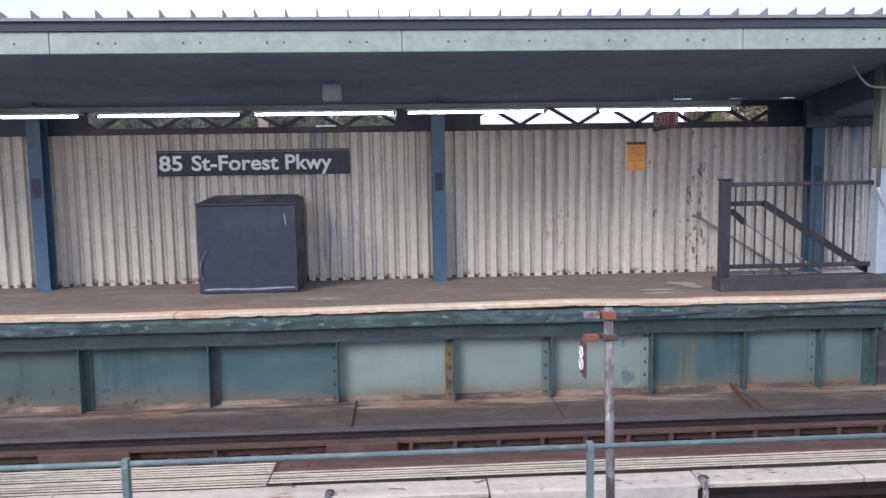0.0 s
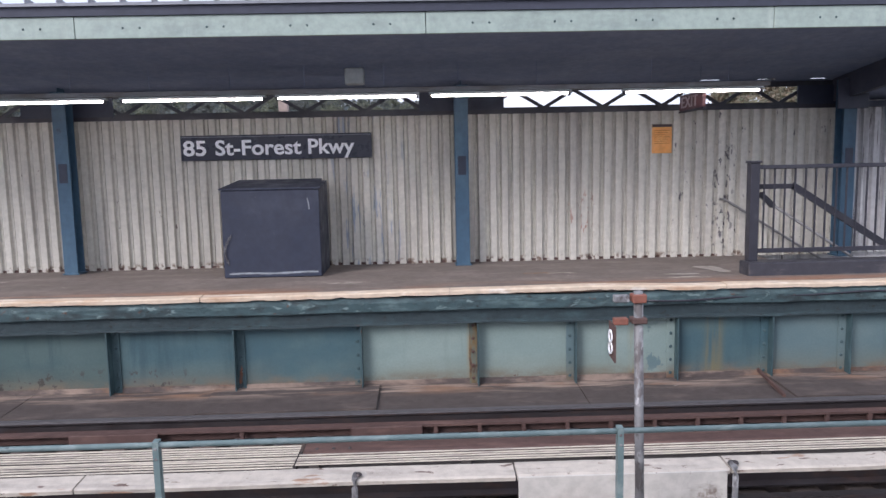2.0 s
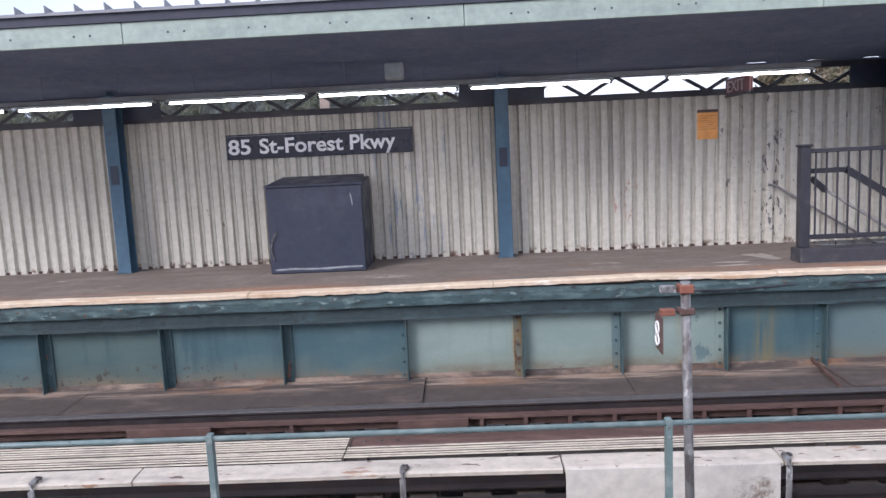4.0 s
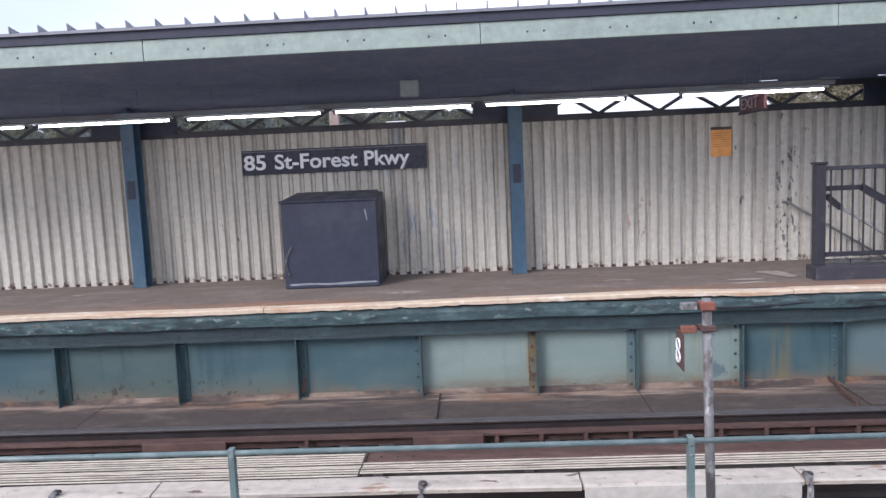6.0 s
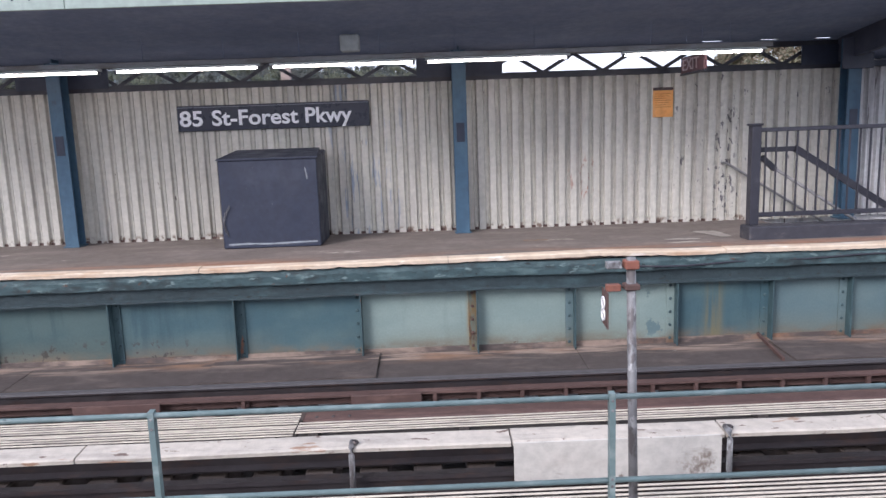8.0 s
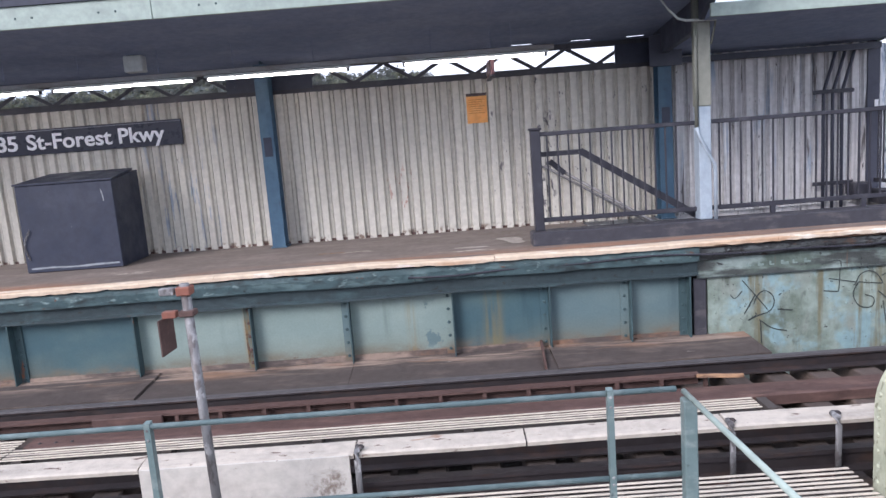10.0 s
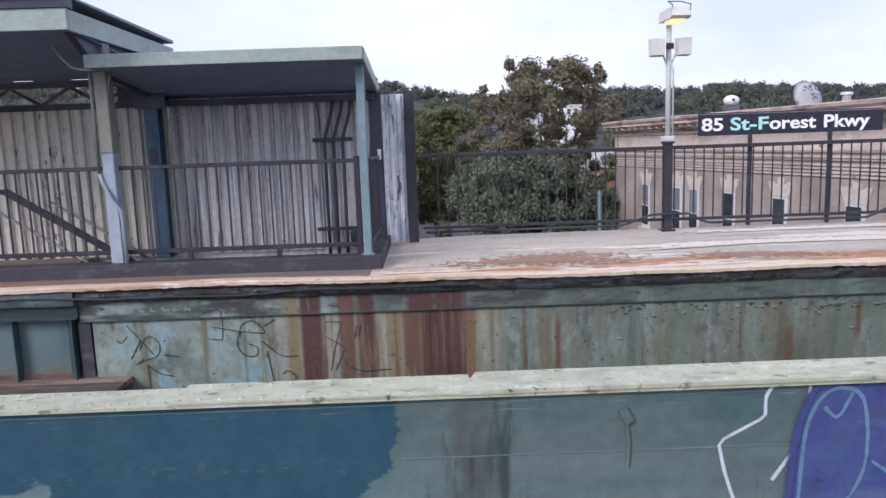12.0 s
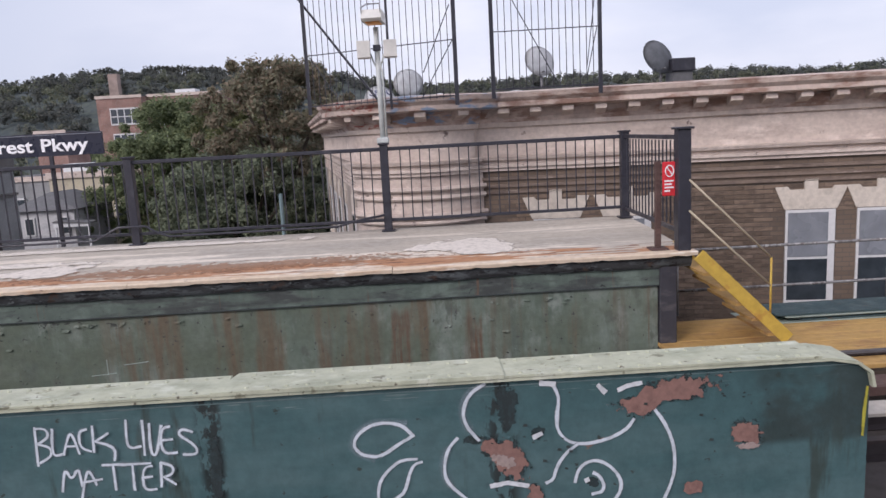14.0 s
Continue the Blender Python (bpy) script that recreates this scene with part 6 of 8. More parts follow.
cap = part("cap_plate", cap_strip(outline[:-1], 3.838, 4.145, 0.022), "cap_plate", near, "pale green cap plate")
heads = [(x, y, -0.217) for x in np.arange(5.65, 21.7, 0.105) for y in (3.89, 4.09)]
tagged(part("rivet_heads", rivets(heads, 0.017, (0, 0, 1)), "cap_plate", near), kind="stuff")
cover_x = (7.49, 9.19, 13.6, 18.10, 19.72, 21.68)
for i, (a, b) in enumerate(zip(cover_x, cover_x[1:])):
    h, lip, over = (0.024, 3.826, 0.05) if i % 2 else (0.014, 3.832, -0.001)
    cb = extrude_x([(lip, -0.214), (lip, -0.214 + h), (7.985 - lip, -0.214 + h), (7.985 - lip, -0.214)], a - over, b + (over if i % 2 else -0.001), cuts=10)
    for v in cb.verts:
        if i % 2 and abs(v.co.x - (a - over)) < 1e-4:
            v.co.x += 0.09 * (v.co.y - lip) / 0.33
    cp = part("cover_plate", cb, "cap_plate", near, "overlapping riveted cover plate")
    tagged(part("rivet_heads", rivets([(x, y, -0.214 + h) for x in np.arange(a + 0.15, b - 0.05, 0.12) for y in (3.872, 4.10)], 0.017, (0, 0, 1)), "cap_plate", cp), kind="stuff")
left_rivets = []
for q in np.arange(0, math.pi / 2, 0.2):
    left_rivets += [(5.12 + R0 - (R0 + 0.022) * math.cos(q), y, -0.24 - R0 + (R0 + 0.022) * math.sin(q)) for y in (3.89, 4.10)]
part("end_rivets", rivets([(5.098, y, -0.72 - 0.1 * i) for i in range(10) for y in (3.89, 4.10)], 0.017, (-1, 0, 0)), "cap_plate", near)
for i, p in enumerate(left_rivets):
    q = math.atan2(p[2] + 0.24 + R0, 5.12 + R0 - p[0])
    part("rivet", rivets([p], 0.017, (-math.cos(q), 0, math.sin(q))), "cap_plate", near)
# rivets of the end angle
part("end_angle", box(5.272, 5.284, NF - 0.012, NF - 0.001, -1.8, -0.40), "teal_pipe", near, "edge of the riveted end angle")
tagged(part("rivet_heads", rivets([(x, NF - 0.001, -0.62 - 0.10 * i) for i in range(11) for x in (5.17, 5.245)], 0.014), "near_face", near), kind="stuff")
part("fold_line", box(8.76, 13.0, NF - 0.006, NF - 0.001, -0.606, -0.600), "teal_pipe", near)
part("seam_line", box(5.6, 21.95, NF - 0.004, NF - 0.001, -0.278, -0.272), "teal_pipe", near)
lug = part("lug", slanted((10.06, NF - 0.012, -0.345), (10.10, NF - 0.012, -0.425), 0.03, 0.05), "near_face", near, "small painted-over lug")
part("stem", pipe([(10.085, NF - 0.008, -0.42), (10.10, NF - 0.008, -0.56), (10.09, NF - 0.008, -0.70)], 0.010, 7), "near_face", lug)

# paint on its face
GY = NF - 0.004


def strokes(name, lines, width, mat, label, y=GY, sharp=False):
    """Sprayed lines, thinning out towards both sides."""
    bm = bmesh.new()
    for i, s in enumerate(lines):
        ribbon(s, width * 1.5, y - 0.0009 * i, bm=bm, round_=not sharp)
    return part(name, bm, mat, near, label)


def patch(points, y, rough=0.012, seed=0):
    """A flat patch of paint with a given rim, a little uneven."""
    ps = [Vector(p) for p in points]
    for _ in range(3):
        ps = [c for a, b in zip(ps, ps[1:] + ps[:1]) for c in (a * 0.78 + b * 0.22, a * 0.22 + b * 0.78)]
    bm = bmesh.new()
    vs = []
    for p in ps:
        k = Vector((p.x * 7, p.y * 7, seed))
        k2 = k * 5.5
        rim_ = rough * 0.9
        vs.append(bm.verts.new((p.x + rim_ * noise.noise(k2) + rough * 2 * noise.noise(k), y, p.y + rim_ * noise.noise(k2 + Vector((3, 8, 0))) + rough * 2 * noise.noise(k + Vector((9, 4, 0))))))
    bm.faces.new(vs)
    return bm


def corners(line, k=0.12):
    """Points doubled at the bends, so that a line keeps its corners."""
    out = [line[0]]
    for a, b, c in zip(line, line[1:], line[2:]):
        out += [(b[0] + (a[0] - b[0]) * k, b[1] + (a[1] - b[1]) * k), (b[0] + (c[0] - b[0]) * k, b[1] + (c[1] - b[1]) * k)]
    return out + [line[-1]]


strokes("graffiti_line", [corners(((11.14, -0.32), (11.15, -0.24), (10.93, -0.24), (10.89, -0.31), (10.89, -0.43), (10.62, -0.57), (10.66, -0.76), (10.78, -1.12))), ((11.05, -0.66), (10.94, -0.82))], 0.026, "spray_white", "white sprayed zigzag line", GY - 0.002, sharp=True)
strokes("graffiti_tag", [((12.66, -0.26), (12.67, -0.35)), ((12.71, -0.27), (12.71, -0.44)), ((12.78, -0.27), (12.78, -0.44)), ((12.71, -0.35), (12.78, -0.36)), ((12.80, -0.28), (12.92, -0.28)),
    ((12.88, -0.29), (12.85, -0.34), (12.84, -0.44), (12.89, -0.455), (12.91, -0.40)), ((12.94, -0.44), (12.945, -0.465)), ((13.01, -0.23), (13.00, -0.47), (13.08, -0.42), (13.18, -0.43), (13.27, -0.50), (13.29, -0.57))], 0.014, "spray_white", "white sprayed tag", GY - 0.012)
strokes("graffiti_tag", [((12.99, -0.72), (13.08, -0.75), (13.13, -0.83), (13.12, -0.90))], 0.020, "spray_white", "short white sprayed arc", GY - 0.014)
strokes("graffiti_tag", [((11.96, -0.44), (12.12, -0.44), (12.10, -0.57))], 0.013, "spray_thin", "thin pale sprayed mark", GY - 0.024, sharp=True)
strokes("graffiti_tag", [((13.42, -0.52), (13.53, -0.58), (13.62, -0.69), (13.66, -0.84))], 0.015, "spray_thin", "faint white arc over the bare primer", GY - 0.022)
strokes("graffiti_tag", [((15.17, -0.26), (15.15, -0.32)), ((15.18, -0.45), (15.22, -0.35), (15.30, -0.32), (15.38, -0.29), (15.33, -0.24), (15.23, -0.26), (15.25, -0.32), (15.37, -0.36), (15.49, -0.45)),
    ((15.31, -0.48), (15.34, -0.56), (15.30, -0.74), (15.23, -0.68))], 0.015, "spray_white", "white sprayed loops", GY - 0.008)
strokes("graffiti_petal", [((19.21, -0.55), (19.15, -0.48), (19.08, -0.46), (18.98, -0.46), (18.89, -0.51), (18.85, -0.58), (18.88, -0.64), (18.96, -0.67), (19.03, -0.66), (19.12, -0.60), (19.22, -0.545)),
    ((19.23, -0.70), (19.13, -0.70), (19.06, -0.75), (19.00, -0.82), (18.98, -0.89), (18.98, -0.97)), ((19.26, -0.72), (19.21, -0.73), (19.18, -0.78), (19.16, -0.85), (19.14, -0.91), (19.08, -0.95), (19.03, -0.97)),
    ((19.66, -0.25), (19.57, -0.30), (19.52, -0.39), (19.52, -0.48), (19.56, -0.55), (19.61, -0.61)), ((19.48, -0.58), (19.42, -0.64), (19.39, -0.74), (19.39, -0.83), (19.43, -0.90), (19.55, -1.01))], 0.026, "spray_white", "white sprayed petals", GY - 0.004)
strokes("overspray", [((19.18, -0.48), (19.08, -0.455), (18.97, -0.455), (18.88, -0.51), (18.84, -0.58), (18.88, -0.65), (18.98, -0.68)), ((19.66, -0.25), (19.56, -0.30), (19.51, -0.39), (19.52, -0.48), (19.56, -0.55)), ((19.42, -0.64), (19.38, -0.74), (19.39, -0.83), (19.43, -0.90))], 0.065, "spray_breath", "faint mist round the petals", GY - 0.0012)
strokes("graffiti_stem", [((20.06, -0.28), (20.10, -0.37), (20.08, -0.48), (20.08, -0.57), (20.13, -0.64), (20.20, -0.67), (20.30, -0.67), (20.42, -0.64), (20.51, -0.59), (20.55, -0.53)), ((20.21, -0.665), (20.13, -0.72), (20.07, -0.81), (20.05, -0.89), (20.00, -0.91)),
    ((20.63, -0.42), (20.72, -0.54), (20.78, -0.67), (20.80, -0.80), (20.79, -0.93), (20.72, -1.09)), ((20.18, -0.92), (20.20, -0.84), (20.25, -0.79), (20.32, -0.78), (20.38, -0.81), (20.44, -0.87), (20.47, -0.94), (20.45, -1.02), (20.38, -1.09)),
    ((20.29, -0.86), (20.33, -0.88), (20.36, -0.94), (20.35, -0.99), (20.28, -1.00))], 0.027, "spray_white", "white sprayed spiral flower", GY - 0.007)
strokes("paint_fleck", [((19.98, -0.268), (20.08, -0.282)), ((20.33, -0.30), (20.38, -0.355)), ((20.45, -0.345), (20.51, -0.32), (20.60, -0.305)), ((19.66, -0.905), (19.77, -0.89), (19.90, -0.92)), ((19.93, -0.61), (19.99, -0.585)), ((20.24, -0.91), (20.27, -0.90))], 0.034, "spray_fleck", "flecks of white paint", GY - 0.0075, sharp=True)
strokes("paint_smear", [((21.985, -0.42), (21.97, -0.60), (21.965, -0.74))], 0.022, "spray_yellow", "yellow paint smear at the girder's end", GY - 0.002, sharp=True)

# hand-sprayed words, drawn letter by letter on a small grid that leans with the hand
BLACK_ = [((5, 0), (0, 130)), ((2, 6), (38, 4), (44, 32), (8, 56)), ((8, 56), (46, 66), (44, 96), (6, 118)), ((57, 4), (45, 98), (80, 86)), ((80, 92), (110, 0), (128, 88)), ((90, 62), (124, 60)), ((160, 4), (134, 12), (132, 66), (166, 78)), ((176, -8), (172, 82)), ((222, 16), (178, 46)), ((180, 44), (238, 62), (230, 108))]
LIVES_ = [((276, -26), (268, 72), (314, 60)), ((324, -26), (320, 92)), ((344, -16), (338, 84), (356, 94), (380, -10)), ((406, -6), (376, 0), (372, 86), (420, 80)), ((376, 40), (410, 36)), ((472, 12), (440, 0), (424, 20), (476, 54), (480, 86), (434, 86))]
MATTER_ = [((60, 216), (76, 132), (92, 178), (118, 128), (122, 198)), ((116, 238), (144, 126), (166, 192)), ((126, 182), (186, 170)), ((188, 124), (258, 120)), ((222, 122), (222, 208)), ((246, 122), (336, 116)), ((280, 120), (278, 208)), ((340, 124), (310, 130), (304, 208), (346, 202)), ((306, 164), (338, 160)), ((366, 112), (360, 196)), ((364, 112), (402, 122), (400, 150), (368, 162)), ((370, 160), (406, 186))]
for word in (BLACK_, LIVES_, MATTER_):
    lines = [[(16.99 + 0.00196 * a, -0.345 - 0.00190 * b - 0.000147 * a) for a, b in st] for st in word]
    strokes("graffiti_words", [corners(ln, 0.25) if len(ln) > 2 else ln for ln in lines], 0.019, "spray_white", "white hand-sprayed words", GY - 0.003)
    strokes("overspray", lines, 0.042, "spray_breath", "faint mist round the letters", GY - 0.0012)

# violet bubble piece with light blue lines
RIM = [(11.02, -1.25), (11.05, -0.72), (11.09, -0.48), (11.14, -0.32), (11.20, -0.245), (11.40, -0.232), (11.86, -0.236), (11.92, -0.262), (11.98, -0.236), (12.25, -0.236), (12.58, -0.25), (12.67, -0.31), (12.70, -0.50), (12.80, -0.58), (12.92, -0.69), (13.00, -0.84), (13.06, -1.0), (13.10, -1.25)]
part("graffiti_fill", patch(RIM, GY - 0.006, 0.006, 1), "spray_purple", near, "violet sprayed bubble letters")
part("overspray", ribbon(RIM, 0.11, GY - 0.0072), "spray_mist", near, "faint violet mist of spray paint")
OUTLINES = [((11.08, -1.25), (11.10, -0.9), (11.11, -0.64), (11.14, -0.44), (11.22, -0.30), (11.33, -0.26), (11.45, -0.30), (11.49, -0.49), (11.49, -0.73), (11.44, -0.87), (11.36, -1.0)), ((11.23, -0.38), (11.31, -0.47), (11.39, -0.30)),
    ((11.69, -0.25), (11.66, -0.43), (11.62, -0.63), (11.65, -0.80), (11.76, -0.85), (11.87, -0.79), (11.91, -0.61), (11.93, -0.44), (11.89, -0.28), (11.80, -0.25)), ((11.52, -0.72), (11.60, -0.78), (11.76, -0.87), (11.92, -0.75), (11.96, -0.83), (11.86, -0.92), (11.75, -1.1)),
    ((12.05, -0.26), (12.02, -0.44), (11.99, -0.65), (11.97, -0.72)), ((11.92, -0.43), (12.04, -0.44)), ((12.25, -0.28), (12.31, -0.44), (12.24, -0.66), (12.12, -0.76), (11.99, -0.84), (12.16, -0.82), (12.32, -0.85), (12.50, -0.82), (12.63, -0.72), (12.67, -0.54), (12.64, -0.36), (12.55, -0.27), (12.38, -0.26), (12.31, -0.35), (12.25, -0.58)),
    ((12.44, -0.50), (12.49, -0.38)), ((12.50, -0.52), (12.55, -0.40)), ((12.29, -0.66), (12.42, -0.57), (12.56, -0.58), (12.61, -0.67), (12.49, -0.74), (12.31, -0.72)), ((12.32, -0.84), (12.30, -1.15)), ((12.60, -0.57), (12.76, -0.61), (12.89, -0.73), (12.96, -0.87), (13.0, -1.15)), ((12.73, -0.73), (12.77, -0.79)), ((12.81, -0.70), (12.84, -0.76))]
strokes("graffiti_outline", OUTLINES, 0.030, "spray_blue", "light blue sprayed outlines", GY - 0.0085)
part("graffiti_fill", patch([(13.74, -1.3), (13.76, -0.75), (13.83, -0.47), (13.96, -0.35), (14.13, -0.28), (14.31, -0.30), (14.43, -0.38), (14.58, -0.29), (14.81, -0.262), (15.01, -0.28), (15.13, -0.42), (15.17, -0.60), (15.14, -0.80), (15.24, -0.88), (15.3, -1.3)], GY - 0.003, 0.008, 9), "spray_fill", near, "flaking blue sprayed letters")
strokes("graffiti_outline", [((13.70, -0.80), (13.78, -0.60), (13.83, -0.47), (13.96, -0.34), (14.12, -0.28), (14.32, -0.30), (14.42, -0.42), (14.45, -0.56), (14.40, -0.70), (14.46, -0.83), (14.58, -1.05)), ((14.44, -0.38), (14.58, -0.29), (14.81, -0.265), (15.01, -0.28), (15.13, -0.42), (15.17, -0.60), (15.13, -0.80), (15.22, -0.86), (15.28, -1.0), (15.3, -1.3)), ((13.86, -1.2), (13.90, -0.98), (14.02, -0.92))], 0.058, "spray_line", "violet sprayed outlines", GY - 0.005)
part("graffiti_core", patch([(14.08, -0.56), (14.13, -0.53), (14.17, -0.56), (14.22, -0.53), (14.25, -0.60), (14.18, -0.71), (14.12, -0.70), (14.08, -0.63)], GY - 0.0095, 0.006, 3), "spray_purple", near)
part("graffiti_core", patch([(14.72, -0.62), (14.74, -0.50), (14.82, -0.455), (14.90, -0.50), (14.91, -0.62), (14.86, -0.72), (14.92, -0.86), (14.90, -1.15), (14.72, -1.15), (14.70, -0.84), (14.76, -0.72)], GY - 0.0095, 0.004, 4), "spray_purple", near)

# paint lost down to primer, with curled flakes along the rims
PATCH = [(13.06, -1.2), (13.10, -0.86), (13.15, -0.67), (13.24, -0.58), (13.33, -0.48), (13.45, -0.43), (13.61, -0.47), (13.68, -0.59), (13.79, -0.65), (13.90, -0.61), (14.02, -0.57), (14.0, -0.66), (13.82, -0.78), (13.70, -0.85), (13.66, -1.2)]
part("paint_edge", worn([(x - 0.012, z + 0.012) for x, z in PATCH], GY - 0.0145, 1.22), "paint_scab", near, "dark broken paint rim")
part("bare_patch", worn(PATCH, GY - 0.016, 1.2), "primer_tan", near, "bare brown primer patch")


def round_patch(cx, cz, rx, rz):
    return [(cx + rx * math.cos(q), cz + rz * math.sin(q)) for q in (math.pi * i / 4 for i in range(8))]


WORN = (("primer_worn", ((19.61, -0.59), (19.72, -0.58), (19.84, -0.63), (19.88, -0.70), (19.93, -0.78), (19.91, -0.90), (19.80, -0.89), (19.68, -0.78), (19.62, -0.67))),
    ("primer_worn", ((20.36, -0.43), (20.48, -0.40), (20.60, -0.33), (20.76, -0.285), (21.02, -0.25), (21.10, -0.38), (20.92, -0.44), (20.74, -0.42), (20.62, -0.54), (20.53, -0.52), (20.47, -0.45))),
    ("primer_worn", ((21.13, -0.60), (21.24, -0.57), (21.34, -0.62), (21.33, -0.77), (21.22, -0.74), (21.12, -0.71))), ("primer_worn", round_patch(20.92, -1.0, 0.08, 0.055)), ("primer_worn", round_patch(19.94, -0.97, 0.06, 0.08)),
    ("primer_pale", ((19.65, -0.69), (19.72, -0.68), (19.83, -0.72), (19.85, -0.80), (19.76, -0.81), (19.68, -0.76))), ("primer_pale", round_patch(15.02, -0.62, 0.06, 0.10)), ("primer_worn", round_patch(14.98, -0.95, 0.06, 0.08)), ("primer_pale", round_patch(21.25, -0.75, 0.09, 0.03)))
for i, (mat, rim) in enumerate(WORN):
    if i not in (3, 5, 8):
        mid = sum((Vector(p) for p in rim), Vector((0, 0))) / len(rim)
        part("paint_edge", worn([(mid.x + (x - mid.x) * 1.16, mid.y + (z - mid.y) * 1.22) for x, z in rim], GY - 0.0100 - 0.0006 * i), "paint_scab", near, "dark broken paint rim")
    part("bare_patch", worn(rim, GY - 0.0103 - 0.0006 * i), mat, near, "bare reddish primer patch")
for cx_, cz_, rx_, rz_ in ((19.78, -0.40, 0.10, 0.20), (19.58, -0.60, 0.10, 0.05), (19.96, -0.58, 0.06, 0.06), (20.30, -0.93, 0.05, 0.06), (16.66, -0.75, 0.07, 0.30), (16.60, -1.05, 0.16, 0.16), (16.68, -0.30, 0.03, 0.06), (18.02, -0.70, 0.06, 0.35)):
    part("scabbed_paint", worn(round_patch(cx_, cz_, rx_, rz_), GY - 0.0012), "paint_scab", near, "dark scabbed paint")
fl = bmesh.new()
for cx_, cz_, n_ in ((13.5, -0.72, 14), (14.2, -0.95, 26), (14.9, -0.95, 24), (19.8, -0.72, 12), (21.2, -0.62, 8), (20.9, -0.36, 10)):
    for i in range(n_):
        a = random.uniform(0, 6.28)
        d_ = random.uniform(0.5, 1.0) * 0.33
        px_, pz_ = cx_ + d_ * math.cos(a) * 1.1, cz_ + d_ * math.sin(a) * 0.75
        s_ = random.uniform(0.004, 0.014)
        vs = [fl.verts.new((px_ + s_ * u, GY - 0.021 - w_, pz_ + s_ * v_)) for u, v_, w_ in ((-1, -.6, 0), (1, -.8, 0.004), (.8, .7, 0.012), (-.7, .8, 0.006))]
        fl.faces.new(vs)
tagged(part("paint_flakes", fl, "spray_dark", near, "curled dark paint flakes"), kind="stuff")
# curled flakes and dents on the girder under the platform
fl = bmesh.new()
for i in range(95):
    px_ = random.uniform(8.5, 21.5) if i % 3 else random.uniform(11.0, 15.5)
    pz_ = random.uniform(-0.75, -0.56) if i % 3 == 0 else random.uniform(-1.3, -0.6)
    s_ = random.uniform(0.004, 0.010) * (1.8 if i % 9 == 0 else 1)
    vs = [fl.verts.new((px_ + s_ * 1.6 * u, 7.4475 - w_, pz_ + s_ * v_)) for u, v_, w_ in ((-1, -.6, 0), (1, -.8, 0.004), (.8, .7, 0.014), (-.7, .8, 0.006))]
    fl.faces.new(vs)
tagged(part("paint_flakes", fl, "spray_dark", plain, "curled dark paint flakes"), kind="stuff")

# larger scales of paint that curl away along the seam
curl = bmesh.new()
for i in range(70):
    px_ = random.uniform(10.9, 15.8) if i % 4 else random.uniform(15.8, 21.0)
    pz_ = -0.625 - abs(random.gauss(0, 0.035)) - (0.35 * random.random() if i % 7 == 0 else 0)
    w_, h_ = random.uniform(0.02, 0.07), random.uniform(0.010, 0.028)
    rows_ = [[curl.verts.new((px_ + w_ * (u - 0.5) + 0.006 * math.sin(9 * u + i), 7.4475 - 0.020 * q * q - 0.001, pz_ + h_ * (0.5 - q) + 0.004 * math.sin(7 * u + 2 * i))) for u in (0, 0.34, 0.67, 1)] for q in (0, 0.5, 1)]
    for a_, b_ in zip(rows_, rows_[1:]):
        for k_ in range(3):
            curl.faces.new((a_[k_], a_[k_ + 1], b_[k_ + 1], b_[k_]))
tagged(part("paint_flakes", curl, "girder_plain", plain, "curled pale paint scales along the seam"), kind="stuff")

# ---- ground ----
STREET = -6.8
gb = bmesh.new()
N_G = 28
gv = {}
for i in range(N_G + 1):
    for j in range(N_G + 1):
        x, y = -1400 + 2800 * i / N_G, -700 + 2800 * j / N_G
        gv[i, j] = gb.verts.new((x, y, STREET))
for i in range(N_G):
    for j in range(N_G):
        gb.faces.new((gv[i, j], gv[i + 1, j], gv[i + 1, j + 1], gv[i, j + 1]))
solo("ground", gb, "street", "grey street ground far below the elevated track", "ground", kind="structure")
# added dark sheets close the open space below both tracks; the near one is unseen
solo("track_deck", box(-10, 40, 3.0, 7.45, -1.95, -1.80), "slat_gap", "added dark sheet closing the open deck below the ties", "deck", kind="structure")
solo("near_track_deck", box(-10, 40, -2.5, 2.45, -1.95, -1.80), "slat_gap", "added unseen dark sheet below the near track", "deck", kind="structure")


# ---- buildings ----
def sweep(path, profile, uvs=False, close=True):
    """A profile of (offset, z) carried along a plan path; the offset goes to the right of the way."""
    bm = bmesh.new()
    uvl = bm.loops.layers.uv.new("UVMap") if uvs else None
    rings, run, u_at = [], 0.0, []
    for i, p in enumerate(path):
        a, b = Vector(path[max(i - 1, 0)]), Vector(path[min(i + 1, len(path) - 1)])
        d1 = (Vector(p) - a).normalized() if i else (b - Vector(p)).normalized()
        d2 = (b - Vector(p)).normalized() if i < len(path) - 1 else d1
        n1, n2 = Vector((d1.y, -d1.x)), Vector((d2.y, -d2.x))
        nn = n1 + n2
        nn = nn / max(nn.length_squared / 2, 0.5)
        if i:
            run += (Vector(p) - Vector(path[i - 1])).length
        u_at.append(run)
        rings.append([bm.verts.new((p[0] + nn.x * o, p[1] + nn.y * o, z)) for o, z in profile])
    k = len(profile)
    for i in range(len(rings) - 1):
        for j in range(k if close else k - 1):
            f = bm.faces.new((rings[i][j], rings[i][(j + 1) % k], rings[i + 1][(j + 1) % k], rings[i + 1][j]))
            if uvl:
                for lp, (ui, pj) in zip(f.loops, ((i, j), (i, (j + 1) % k), (i + 1, (j + 1) % k), (i + 1, j))):
                    lp[uvl].uv = (u_at[ui], profile[pj][1])
    if close:
        bm.faces.new(rings[0][::-1])
        bm.faces.new(rings[-1])
    return bm


